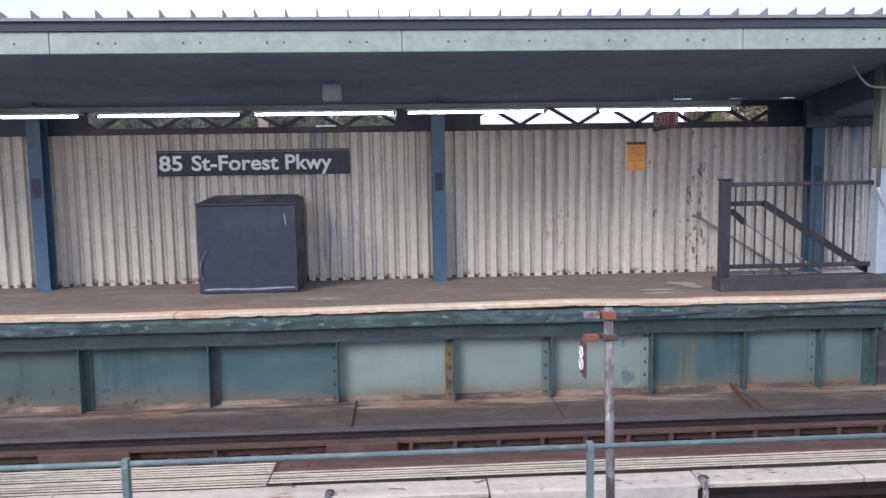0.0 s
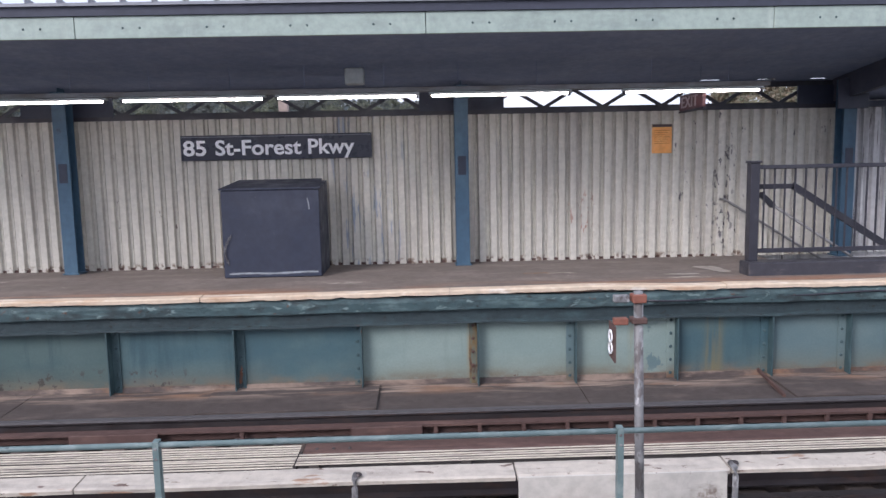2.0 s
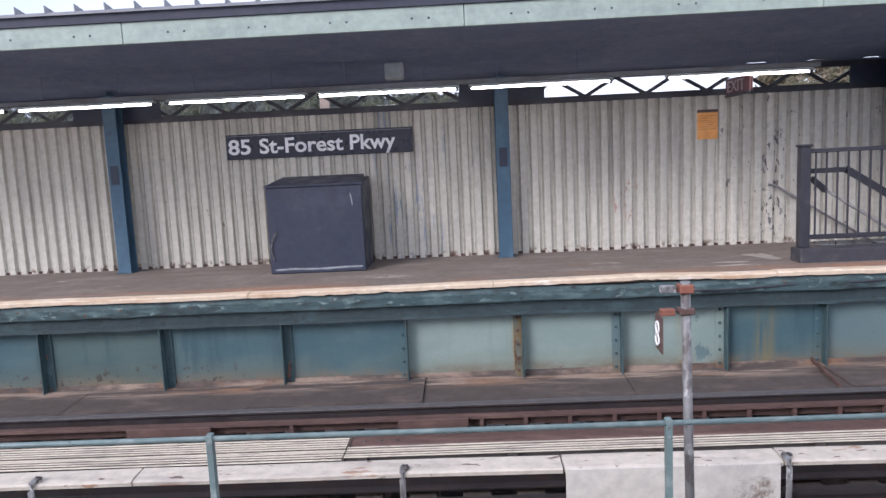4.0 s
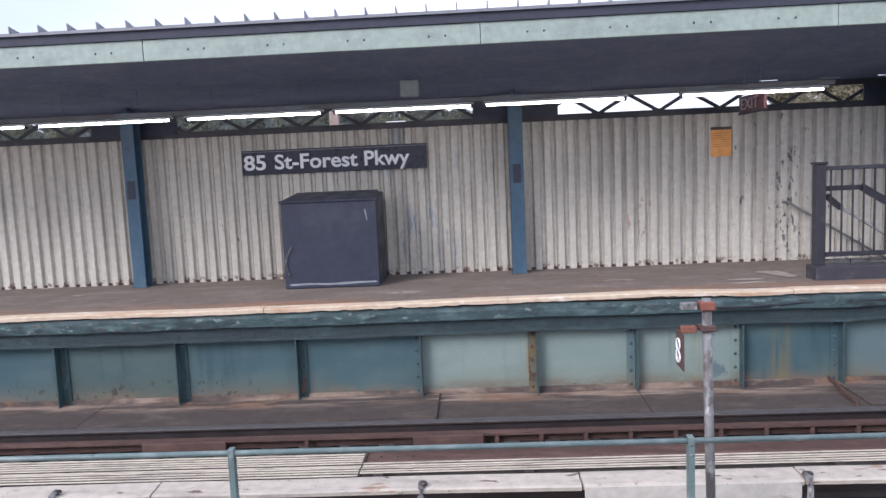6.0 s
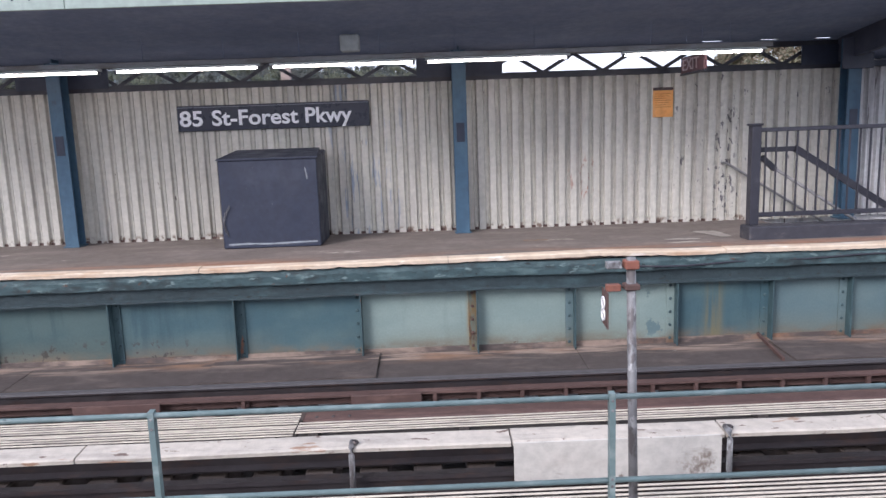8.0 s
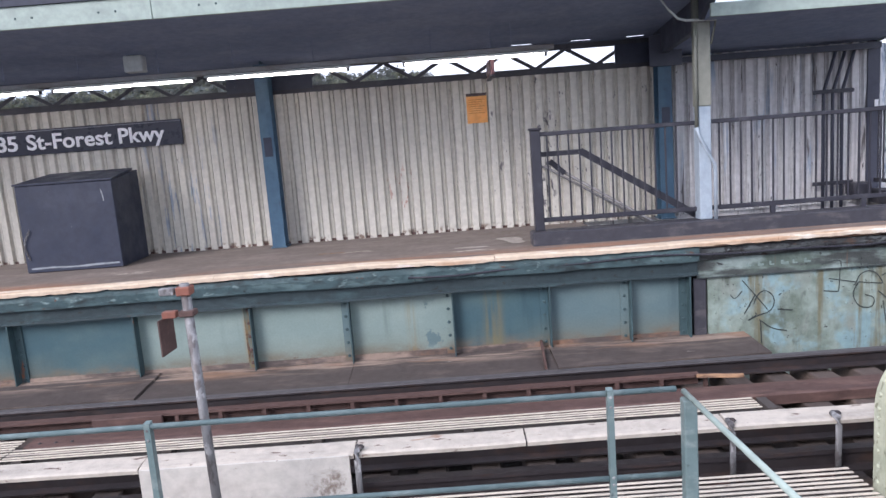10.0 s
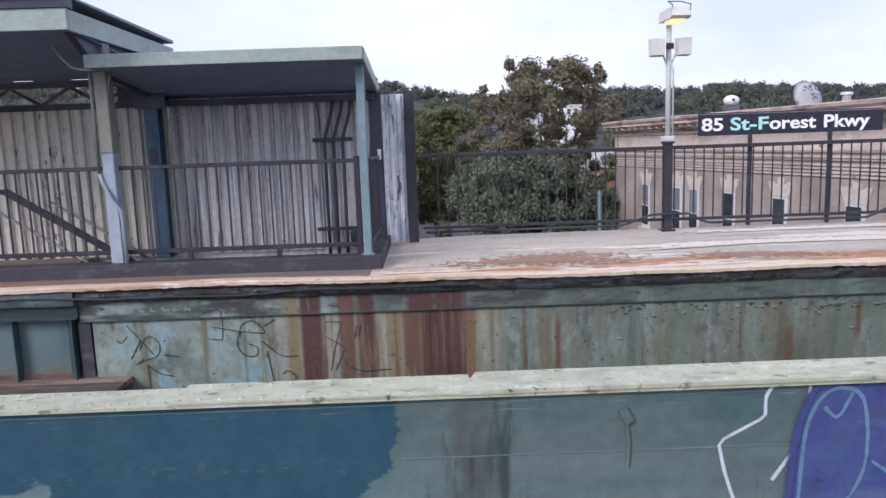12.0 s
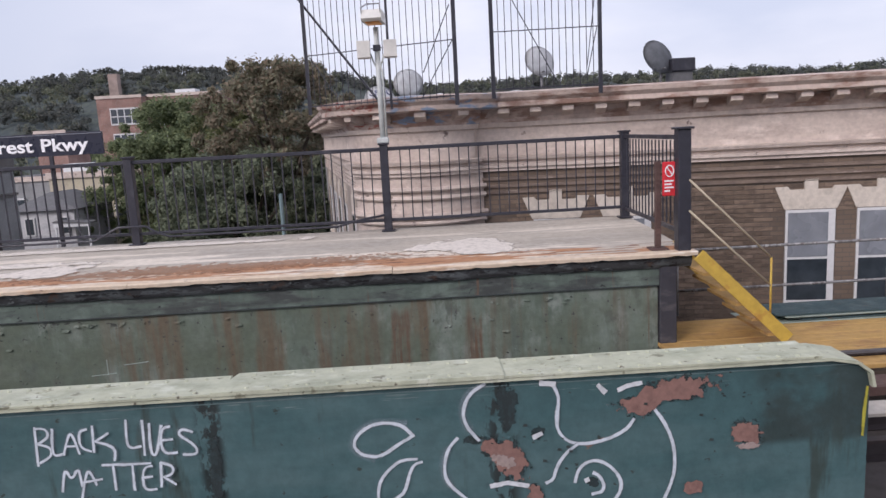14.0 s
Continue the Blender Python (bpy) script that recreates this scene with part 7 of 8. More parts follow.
TC, TR = Vector((19.52, 12.55)), 1.30
left_wall = [(15.9, 26.9), (18.28, 12.95)]
tower_path = [(TC.x + TR * math.cos(q), TC.y + TR * math.sin(q)) for q in (radians(162 + 150 * i / 18) for i in range(19))]
SL = -0.16
right_wall = [(20.30, 11.62), (34.0, 11.62 + SL * 13.7)]
corner = thing("corner_building", (20, 18, STREET), "old brick corner building with rounded turret and deep stone cornice", "building")
WALLP = [(-0.4, STREET), (0.0, STREET), (0.0, 0.55), (-0.4, 0.55)]
part("wall", sweep(left_wall, WALLP, True), "brick_tan", corner, "tan brick side wall")
part("wall", sweep(tower_path, WALLP, True), "stone", corner, "rounded stone turret")
part("wall", sweep(right_wall, WALLP, True), "brick_brown", corner, "brown brick front wall")
whole = left_wall[:1] + [(18.26, 13.05)] + tower_path[1:-1] + right_wall
FRIEZE = [(-0.4, 0.551), (0.06, 0.551), (0.06, 0.60), (0.10, 0.61), (0.10, 0.66), (0.05, 0.67), (0.05, 0.71), (0.13, 0.73), (0.15, 0.78), (0.03, 0.80), (0.03, 1.24), (0.09, 1.26), (0.10, 1.33), (-0.4, 1.33)]
part("frieze", sweep(whole, FRIEZE), "stone", corner, "pinkish stone frieze and mouldings")
for z_, o_ in ((0.30, 0.07), (0.16, 0.05), (-0.12, 0.09), (-0.24, 0.05)):
    part("string_course", sweep(tower_path, [(-0.1, z_), (o_, z_), (o_ + 0.02, z_ + 0.03), (o_, z_ + 0.07), (-0.1, z_ + 0.07)]), "stone", corner)
for z_ in (0.43, 0.35, 0.27, 0.19):
    part("string_course", sweep(left_wall, [(-0.1, z_), (0.045, z_), (0.045, z_ + 0.045), (-0.1, z_ + 0.045)]), "stone", corner)
for z_ in (0.40, 0.28, 0.18):
    part("string_course", sweep(right_wall, [(-0.1, z_), (0.035, z_), (0.035, z_ + 0.05), (-0.1, z_ + 0.05)]), "band_brown", corner)
CORN = [(-0.4, 1.331), (0.10, 1.331), (0.14, 1.40), (0.16, 1.54), (0.46, 1.55), (0.50, 1.57), (0.50, 1.64), (0.56, 1.70), (0.58, 1.77), (0.20, 1.81), (-0.4, 1.81)]
part("cornice", sweep(whole, CORN), "stone_dirty", corner, "deep rust-stained cornice")
mod = mesh_of("modillion", extrude_x([(-0.42, 1.47), (-0.42, 1.545), (-0.15, 1.545), (-0.15, 1.40)], -0.085, 0.085), "stone")
run_ = 0.0
for a, b in zip(whole, whole[1:]):
    a, b = Vector(a), Vector(b)
    seg, d = (b - a).length, (b - a).normalized()
    while run_ < seg:
        p = a + d * run_
        mo = like("modillion", mod, corner, (p.x, p.y, 0))
        mo.rotation_euler = (0, 0, math.atan2(d.y, d.x))
        run_ += 0.50
    run_ -= seg
rb = bmesh.new()
rv_ = [rb.verts.new((x, y, 1.60)) for x, y in whole + [(34, 27), (16.2, 27)]]
rb.faces.new(rv_)
part("roof", rb, "roofing", corner, "flat grey roof")
part("wall_end", box(15.9, 34, 26.6, 27.0, STREET, 1.6), "house_grey", corner)


def sash_window(at, d, w, h, sill_z, parent, blind=True):
    """A double-hung window with a stepped stone lintel on a wall that runs along d."""
    ang = math.atan2(d.y, d.x)
    m = Matrix.Translation((at.x, at.y, 0)) @ Matrix.Rotation(ang, 4, "Z")

    def put(name, bm, mat, par, label=""):
        bmesh.ops.transform(bm, matrix=m, verts=bm.verts)
        return part(name, bm, mat, par, label)

    top = sill_z + h
    win = put("window", box(-w / 2, w / 2, -0.035, -0.005, sill_z, top), "white_frame", parent, "white sash window")
    put("pane", box(-w / 2 + 0.035, w / 2 - 0.105, -0.042, -0.037, sill_z + h * 0.515, top - 0.045), "curtain" if blind else "glass_dark", win)
    put("pane", box(-w / 2 + 0.035, w / 2 - 0.105, -0.042, -0.037, sill_z + 0.10, sill_z + h * 0.49), "glass_dark", win)
    put("sill", box(-w / 2 - 0.1, w / 2 + 0.1, -0.12, -0.002, sill_z - 0.12, sill_z - 0.001, 0.01), "lintel", parent, "stone sill")
    b = bmesh.new()
    poly = [(-w / 2 - 0.02, 0), (w / 2 + 0.02, 0), (w / 2 + 0.17, 0.355), (w / 2 - 0.02, 0.36), (w / 2 - 0.06, 0.31), (0.10, 0.31), (0.10, 0.47), (-0.10, 0.47), (-0.10, 0.31), (-w / 2 + 0.06, 0.31), (-w / 2 + 0.02, 0.36), (-w / 2 - 0.17, 0.355)]
    f0 = [b.verts.new((x, -0.035, top + 0.01 + z)) for x, z in poly]
    f1 = [b.verts.new((x, 0.01, top + 0.01 + z)) for x, z in poly]
    b.faces.new(f0)
    b.faces.new(f1[::-1])
    for i in range(len(poly)):
        j = (i + 1) % len(poly)
        b.faces.new((f0[i], f1[i], f1[j], f0[j]))
    put("lintel", b, "lintel", parent, "pale stepped stone lintel")


dl = (Vector(left_wall[1]) - Vector(left_wall[0])).normalized()
for y in (24.4, 22.3, 21.3, 19.5, 17.35, 14.9):
    t_ = (26.9 - y) / (26.9 - 12.95)
    sash_window(Vector(left_wall[0]).lerp(Vector(left_wall[1]), t_), dl, 0.58, 1.50, -1.87, corner, blind=y > 20)
dr = (Vector(right_wall[1]) - Vector(right_wall[0])).normalized()
for x in (21.55, 22.68, 25.45, 26.50, 29.3, 30.35):
    sash_window(Vector((x, 11.62 + SL * (x - 20.30))), dr, 0.74, 1.55, -1.82, corner)

# roof things of the corner building
def billboard_leg(name, a, b, n, posts, foot, rail_z, braces, label):
    """Rods between posts on the roof edge; braces as (u, z, u, z, thickness) along the frame."""
    fr = thing(name, (a[0], a[1], foot), label, "roof frame", "roof frames")
    a, d = Vector((*a, 0)), Vector((b[0] - a[0], b[1] - a[1], 0))
    for u, r in posts:
        p = a + d * u
        part("post", box(p.x - r, p.x + r, p.y - r, p.y + r, foot, 4.9), "black_steel", fr)
    me_ = mesh_of("rod", box(-0.005, 0.005, -0.005, 0.005, foot + 0.1, 4.85), "black_steel")
    for i in range(1, n):
        p = a + d * (i / n)
        like("rod", me_, fr, (p.x, p.y, 0))
    for z, r in ((foot + 0.13, 0.02), (rail_z, 0.013), (4.3, 0.02)):
        part("cross_rail", slanted((a.x, a.y, z), (a.x + d.x, a.y + d.y, z), r, r), "black_steel", fr)
    for k, (u, z, v, w, r) in enumerate(braces):
        p, q = a + d * u, a + d * v
        back = 0.05 + 0.03 * k
        part("brace", slanted((p.x, p.y + back, z), (q.x, q.y + back, w), r, r), "black_steel", fr)
    return fr


billboard_leg("billboard_frame", (17.69, 11.33), (19.94, 10.12), 24, ((0, 0.026), (0.58, 0.018), (1, 0.028)), 1.60, 2.50,
    ((-0.15, 3.75, 0.50, 1.72, 0.028), (0.03, 2.45, 0.20, 1.85, 0.011), (1.0, 2.55, 0.78, 1.72, 0.011), (0.98, 3.0, 0.80, 2.1, 0.011)), "tall black steel billboard frame on the roof edge")
billboard_leg("billboard_frame", (20.52, 10.66), (22.10, 10.55), 16, ((0, 0.028), (1, 0.026)), 1.68, 2.64,
    ((0.10, 3.40, 0.61, 1.86, 0.012), (0.985, 2.64, 0.89, 1.95, 0.011), (0.97, 3.04, 0.895, 2.1, 0.011)), "tall black steel billboard frame with thin wire braces")


def dish(at, r, aim, mat, label):
    th = thing("satellite_dish", at, label, "satellite dish", "satellite dishes")
    b = bmesh.new()
    rings = []
    for i in range(5):
        q = i / 4
        rings.append([b.verts.new((r * q * math.cos(s), 0.18 * r * q * q * 2, r * 1.05 * q * math.sin(s))) for s in (2 * math.pi * j / 20 for j in range(20))])
    for u, v in zip(rings[1:], rings[2:]):
        for j in range(20):
            b.faces.new((u[j], u[(j + 1) % 20], v[(j + 1) % 20], v[j]))
    b.faces.new(rings[1])
    bmesh.ops.solidify(b, geom=b.faces[:], thickness=0.012)
    m = Matrix.Translation(at) @ Matrix.Rotation(radians(aim), 4, "Z") @ Matrix.Rotation(radians(-22), 4, "X")
    bmesh.ops.transform(b, matrix=m, verts=b.verts)
    part("reflector", b, mat, th, "", True)
    b = pipe([(0, 0.0, -r * 0.9), (0, r * 1.0, -r * 0.5), (0, r * 1.1, 0)], 0.015, 6)
    bmesh.ops.transform(b, matrix=m, verts=b.verts)
    part("feed_arm", b, "galv", th)
    part("mast", pipe([(at[0], at[1] + 0.05, 1.6), (at[0], at[1] + 0.05, at[2])], 0.025, 8), "galv", th)
    return th


dish((23.92, 13.2, 2.44), 0.32, 20, "dish", "grey satellite dish on the flat roof")
dish((19.25, 12.9, 2.16), 0.27, 5, "dish_white", "white satellite dish on the roof behind the frame")
dish((21.54, 12.3, 2.38), 0.27, 14, "dish_white", "pale satellite dish behind the billboard frame")
marked = dish((18.5, 17.95, 2.12), 0.40, 10, "dish_white", "white satellite dish marked with scribbles on the roof")
solo("roof_crate", box(24.08, 24.52, 13.1, 13.6, 2.10, 2.34, 0.02), "black_steel", "dark box on the roof beside a dish", "roof box")
part("stand", box(24.12, 24.48, 13.15, 13.55, 1.6, 2.10), "roofing", bpy.data.objects["roof_crate"])
scr = bmesh.new()
for i, (u, w) in enumerate(((-0.26, 0.09), (-0.13, 0.12), (0.02, 0.10), (0.15, 0.09), (-0.08, 0.2))):
    z0 = 0.14 if i < 4 else -0.06
    ribbon([(18.5 + u + w * 0.5 * (1 + math.cos(q * 1.7 + i)), 2.12 + z0 + 0.06 * math.sin(q + i)) for q in np.arange(0, 6.2, 0.6)], 0.035, 17.86 - 0.004 * i, bm=scr)
part("scribble", scr, "marker_blue", marked, "dark blue scribbles")
vent = thing("roof_vent", (20.3, 27.6, 1.7), "white turbine vent on a roof curb", "roof vent")
part("curb", box(20.05, 20.55, 26.9, 27.3, 1.3, 2.24), "roofing", vent)
bm = bmesh.new()
bmesh.ops.create_uvsphere(bm, u_segments=16, v_segments=10, radius=0.26)
bmesh.ops.scale(bm, vec=(1.15, 1.0, 0.82), verts=bm.verts)
bmesh.ops.translate(bm, vec=(20.3, 27.1, 2.44), verts=bm.verts)
part("cowl", bm, "dish_white", vent, "round white cowl", True)
part("opening", rivets([(20.28, 26.85, 2.46)], 0.06), "black_steel", vent)
solo("roof_flue", pipe([(22.7, 23.7, 1.6), (22.7, 23.7, 2.35)], 0.13, 10), "stone", "short stone-coloured flue on the roof", "flue")
fc = bpy.data.objects["roof_flue"]
part("cap", pipe([(22.7, 23.7, 2.351), (22.7, 23.7, 2.44)], 0.19, 10), "dish_white", fc)


def block_house(name, x0, x1, y0, y1, top, mat, label, wins=(), trim="white_frame", pitched=False):
    h = thing(name, ((x0 + x1) / 2, y0, STREET), label, "building")
    b = bmesh.new()
    uvl = b.loops.layers.uv.new("UVMap")
    for (xa, ya), (xb_, yb) in (((x0, y0), (x1, y0)), ((x1, y0), (x1, y1)), ((x1, y1), (x0, y1)), ((x0, y1), (x0, y0))):
        f = b.faces.new([b.verts.new(p) for p in ((xa, ya, STREET), (xb_, yb, STREET), (xb_, yb, top), (xa, ya, top))])
        L = abs(xb_ - xa) + abs(yb - ya)
        for lp, q in zip(f.loops, ((0, STREET), (L, STREET), (L, top), (0, top))):
            lp[uvl].uv = q
    part("wall", b, mat, h)
    part("roof", box(x0 - 0.05, x1 + 0.05, y0 - 0.05, y1 + 0.05, top, top + 0.12), "roofing", h)
    part("coping", box(x0 - 0.1, x1 + 0.1, y0 - 0.12, y0 - 0.055, top - 0.15, top + 0.2), "stone", h)
    for wx, wz, ww, wh, cols in wins:
        w_ = part("window", box(wx, wx + ww, y0 - 0.10, y0 - 0.002, wz, wz + wh), trim, h)
        for i in range(cols):
            a = wx + 0.12 + i * (ww - 0.12) / cols
            for z0_, z1_ in ((0.10, 0.47), (0.53, 0.92)):
                part("pane", box(a, a + (ww - 0.12) / cols - 0.14, y0 - 0.13, y0 - 0.102, wz + wh * z0_, wz + wh * z1_), "glass_dark", w_)
    return h


school = block_house("brick_building", -18.5, -13.2, 88, 100, 7.3, "brick_red", "red brick building with white windows behind the trees",
    [(-17.0, 4.0, 3.4, 2.0, 4), (-16.9, 1.0, 3.4, 2.0, 4), (-16.8, -2.0, 3.4, 2.0, 4)])
block_house("brick_building", -13.1, -4.4, 90, 102, 7.4, "brick_red", "red brick wing with white windows behind the trees", [(-12.4, 3.8, 1.4, 2.4, 1), (-9.4, 3.8, 1.4, 2.4, 1), (-6.6, 3.8, 1.6, 2.4, 1), (-12.4, 0.2, 1.4, 2.4, 1), (-9.4, 0.2, 1.4, 2.4, 1), (-6.6, 0.2, 1.6, 2.4, 1)])
part("chimney", box(-17.6, -16.5, 90, 91, 7.4, 10.2), "brick_red", school)
part("roof_box", box(-11, -8.5, 94, 96, 7.4, 8.3), "dish_white", school)
grey = thing("grey_building", (3.5, 23, STREET), "long grey rendered building with dark openings beyond the fence", "building")
GREY = [(2.2, 15.0), (4.0, 27.6)]
part("wall", sweep(GREY, [(-0.3, STREET), (0.0, STREET), (0.0, 1.45), (-0.3, 1.45)], True), "house_grey", grey)
part("parapet_band", sweep(GREY, [(-0.1, 0.62), (0.05, 0.62), (0.07, 0.70), (0.07, 1.45), (-0.1, 1.45)]), "band_grey", grey, "dark stained upper band")
part("cornice", sweep(GREY, [(-0.3, 1.451), (0.20, 1.451), (0.27, 1.56), (0.27, 1.64), (-0.3, 1.64)]), "roof_sheet", grey)
part("string_course", sweep(GREY, [(-0.1, -0.28), (0.09, -0.28), (0.09, -0.20), (-0.1, -0.18)]), "band_grey", grey)
rb = bmesh.new()
lo_, hi_ = ([rb.verts.new((x, y, z)) for x, y in ((-8, 15), (2.15, 15), (3.9, 27.6), (-8, 27.6))] for z in (1.30, 1.42))
rb.faces.new(lo_[::-1])
rb.faces.new(hi_)
for i in range(4):
    rb.faces.new((lo_[i], lo_[(i + 1) % 4], hi_[(i + 1) % 4], hi_[i]))
part("roof", rb, "roofing", grey)
dg = Vector((1.8, 12.6)).normalized()
for i in range(9):
    p = Vector((2.2, 15.0)) + dg * (0.75 + 1.31 * i)
    wb = box(-0.27, 0.27, -0.05, 0.02, -2.4, -0.33)
    bmesh.ops.transform(wb, matrix=Matrix.Translation((p.x, p.y, 0)) @ Matrix.Rotation(math.atan2(dg.y, dg.x), 4, "Z"), verts=wb.verts)
    part("window", wb, "glass_dark", grey)
cottage = thing("white_cottage", (1.0, 37, STREET), "small white house with a grey hipped roof and porch", "building")
part("wall", box(-0.5, 2.5, 35.0, 39.5, STREET, -1.50), "house_pale", cottage)
rb = bmesh.new()
foot_ = [rb.verts.new(p) for p in ((-0.75, 34.75, -1.52), (2.75, 34.75, -1.52), (2.75, 39.7, -1.52), (-0.75, 39.7, -1.52))]
top_ = [rb.verts.new(p) for p in ((0.8, 36.4, -0.72), (1.2, 38.2, -0.72))]
for q in ((foot_[0], foot_[1], top_[0]), (foot_[1], foot_[2], top_[1], top_[0]), (foot_[2], foot_[3], top_[1]), (foot_[3], foot_[0], top_[0], top_[1]), foot_[::-1]):
    rb.faces.new(q)
part("roof", rb, "roofing", cottage, "grey hipped roof")
for wx in (0.1, 1.75):
    w_ = part("window", box(wx, wx + 0.5, 34.93, 34.998, -2.75, -1.85), "white_frame", cottage)
    part("pane", box(wx + 0.07, wx + 0.43, 34.915, 34.928, -2.68, -1.92), "glass_dark", w_)
porch = part("porch_roof", slanted((1.9, 34.5, -2.05), (3.6, 34.5, -2.15), 0.9, 0.08), "roofing", cottage)
part("porch_beam", box(1.9, 3.6, 34.08, 34.16, -2.3, -2.14), "dish_white", cottage)
for wx in (1.95, 3.5):
    part("porch_post", box(wx, wx + 0.08, 34.08, 34.16, -3.6, -2.3), "dish_white", cottage)
block_house("cream_building", -1.5, 3.6, 41, 50, -0.1, "house_cream", "low cream house with white windows", [(0.6, -3.2, 1.0, 1.3, 1), (2.0, -3.2, 1.0, 1.3, 1)])
block_house("grey_house", -12, -2.5, 52, 62, -0.6, "house_grey", "flat-roofed grey rendered house behind the fence", [(-10, -3.4, 1.2, 1.5, 1), (-7, -3.4, 1.2, 1.5, 1), (-4.6, -3.4, 1.2, 1.5, 1)])
block_house("orange_house", 16.6, 21.0, 36, 44, -0.1, "house_orange", "small orange-tan rendered house beside the tree", [(17.2, -1.35, 0.5, 0.8, 1)])
block_house("white_house", 16.5, 19.2, 33.5, 35.8, -1.55, "house_pale", "low white house with small windows below the orange one", [(16.75, -2.7, 0.45, 0.8, 1), (17.5, -2.7, 0.45, 0.8, 1), (18.25, -2.7, 0.45, 0.8, 1)])
solo("roof_bulkhead", box(17.2, 18.2, 36.3, 38, 0.03, 0.62, 0.03), "dish_white", "white bulkhead on the orange house's roof", "roof hut")
block_house("white_house", 26.2, 28.9, 125, 135, 7.0, "house_pale", "pale apartment house among trees on the hillside", [(26.5, 5.2, 0.9, 1.2, 1), (27.8, 5.2, 0.9, 1.2, 1)])
block_house("white_house", 29.6, 35.0, 125, 135, 7.0, "dish_white", "white apartment house with rows of windows on the hillside", [(30.0 + i * 1.2, z, 0.8, 1.1, 1) for i in range(4) for z in (3.9, 5.5)])
block_house("brick_annex", -21.6, -18.7, 93.5, 99, 1.4, "brick_red", "low red brick annex with a pale coping beside the brick building", [(-20.6, -1.0, 1.3, 1.6, 1)])
block_house("brick_hut", -11.7, -9.3, 60, 64, 2.8, "brick_red", "small brick roof hut with white copings behind the grey building")
part("stone_band", box(-11.8, -9.2, 59.86, 59.94, 2.30, 2.44), "dish_white", bpy.data.objects["brick_hut"])
aerial = thing("roof_aerial", (1.37, 24.5, 1.42), "thin television aerial on the grey building's roof", "aerial")
part("mast", pipe([(1.37, 24.5, 1.42), (1.36, 24.5, 2.78)], 0.013, 6), "black_steel", aerial)
part("boom", pipe([(0.94, 24.5, 2.60), (1.92, 24.5, 2.57)], 0.011, 6), "black_steel", aerial)
for i in range(5):
    part("element", pipe([(1.0 + i * 0.21, 24.38, 2.595 - i * 0.006), (1.0 + i * 0.21, 24.62, 2.595 - i * 0.006)], 0.006, 5), "black_steel", aerial)
part("roof_parapet", box(-0.6, 1.4, 40.9, 41.6, 0.03, 0.55, 0.03), "dish_white", bpy.data.objects["cream_building"])
part("roof_parapet", box(1.9, 3.2, 40.9, 41.6, 0.03, 0.42, 0.03), "dish_white", bpy.data.objects["cream_building"])
solo("street_pole", pipe([(14.64, 24.1, STREET), (14.64, 24.1, -0.55)], 0.07, 8), "post_teal", "grey-green street pole standing in front of the tree", "pole")
solo("roof_hut", box(1.60, 2.16, 25.9, 26.6, 1.42, 2.56, 0.03), "dish_white", "white hut on the grey building's roof", "roof hut")
slab_ = solo("roof_slab", box(2.70, 3.62, 26.2, 26.7, 2.02, 2.12, 0.02), "dish_white", "pale slab over a dark roof hatch", "roof hatch")
part("curb", box(2.78, 3.55, 26.25, 26.65, 1.42, 2.02), "roofing", slab_)


# ---- trees ----
def leaf_cloud(clumps, n, size, seed, reach=1.7):
    """Many small leaf quads spread through clumps of (x, y, z, rx, ry, rz)."""
    rng = np.random.default_rng(seed)
    c = np.array(clumps)
    pick = rng.integers(0, len(c), n)
    d = rng.normal(size=(n, 3))
    d /= np.linalg.norm(d, axis=1)[:, None]
    rad = np.minimum(np.abs(rng.normal(0.75, 0.32, n)), reach)
    p = c[pick, :3] + d * rad[:, None] * c[pick, 3:]
    nrm = d + rng.normal(scale=0.7, size=(n, 3)) + np.array((0, 0, 0.5))
    nrm /= np.linalg.norm(nrm, axis=1)[:, None]
    t1 = np.cross(nrm, rng.normal(size=(n, 3)))
    t1 /= np.linalg.norm(t1, axis=1)[:, None]
    t2 = np.cross(nrm, t1)
    s = size * rng.uniform(0.6, 1.3, n)[:, None]
    v = np.stack([p - t1 * s, p + t2 * s * 0.55, p + t1 * s, p - t2 * s * 0.55], axis=1).reshape(-1, 3)
    return v, np.arange(4 * n).reshape(-1, 4)


def leaf_mesh(name, clumps, n, size, seed, mat, reach=1.7):
    v, f = leaf_cloud(clumps, n, size, seed, reach)
    me = bpy.data.meshes.new(name)
    me.from_pydata(v.tolist(), [], f.tolist())
    me.materials.append(M[mat])
    return me


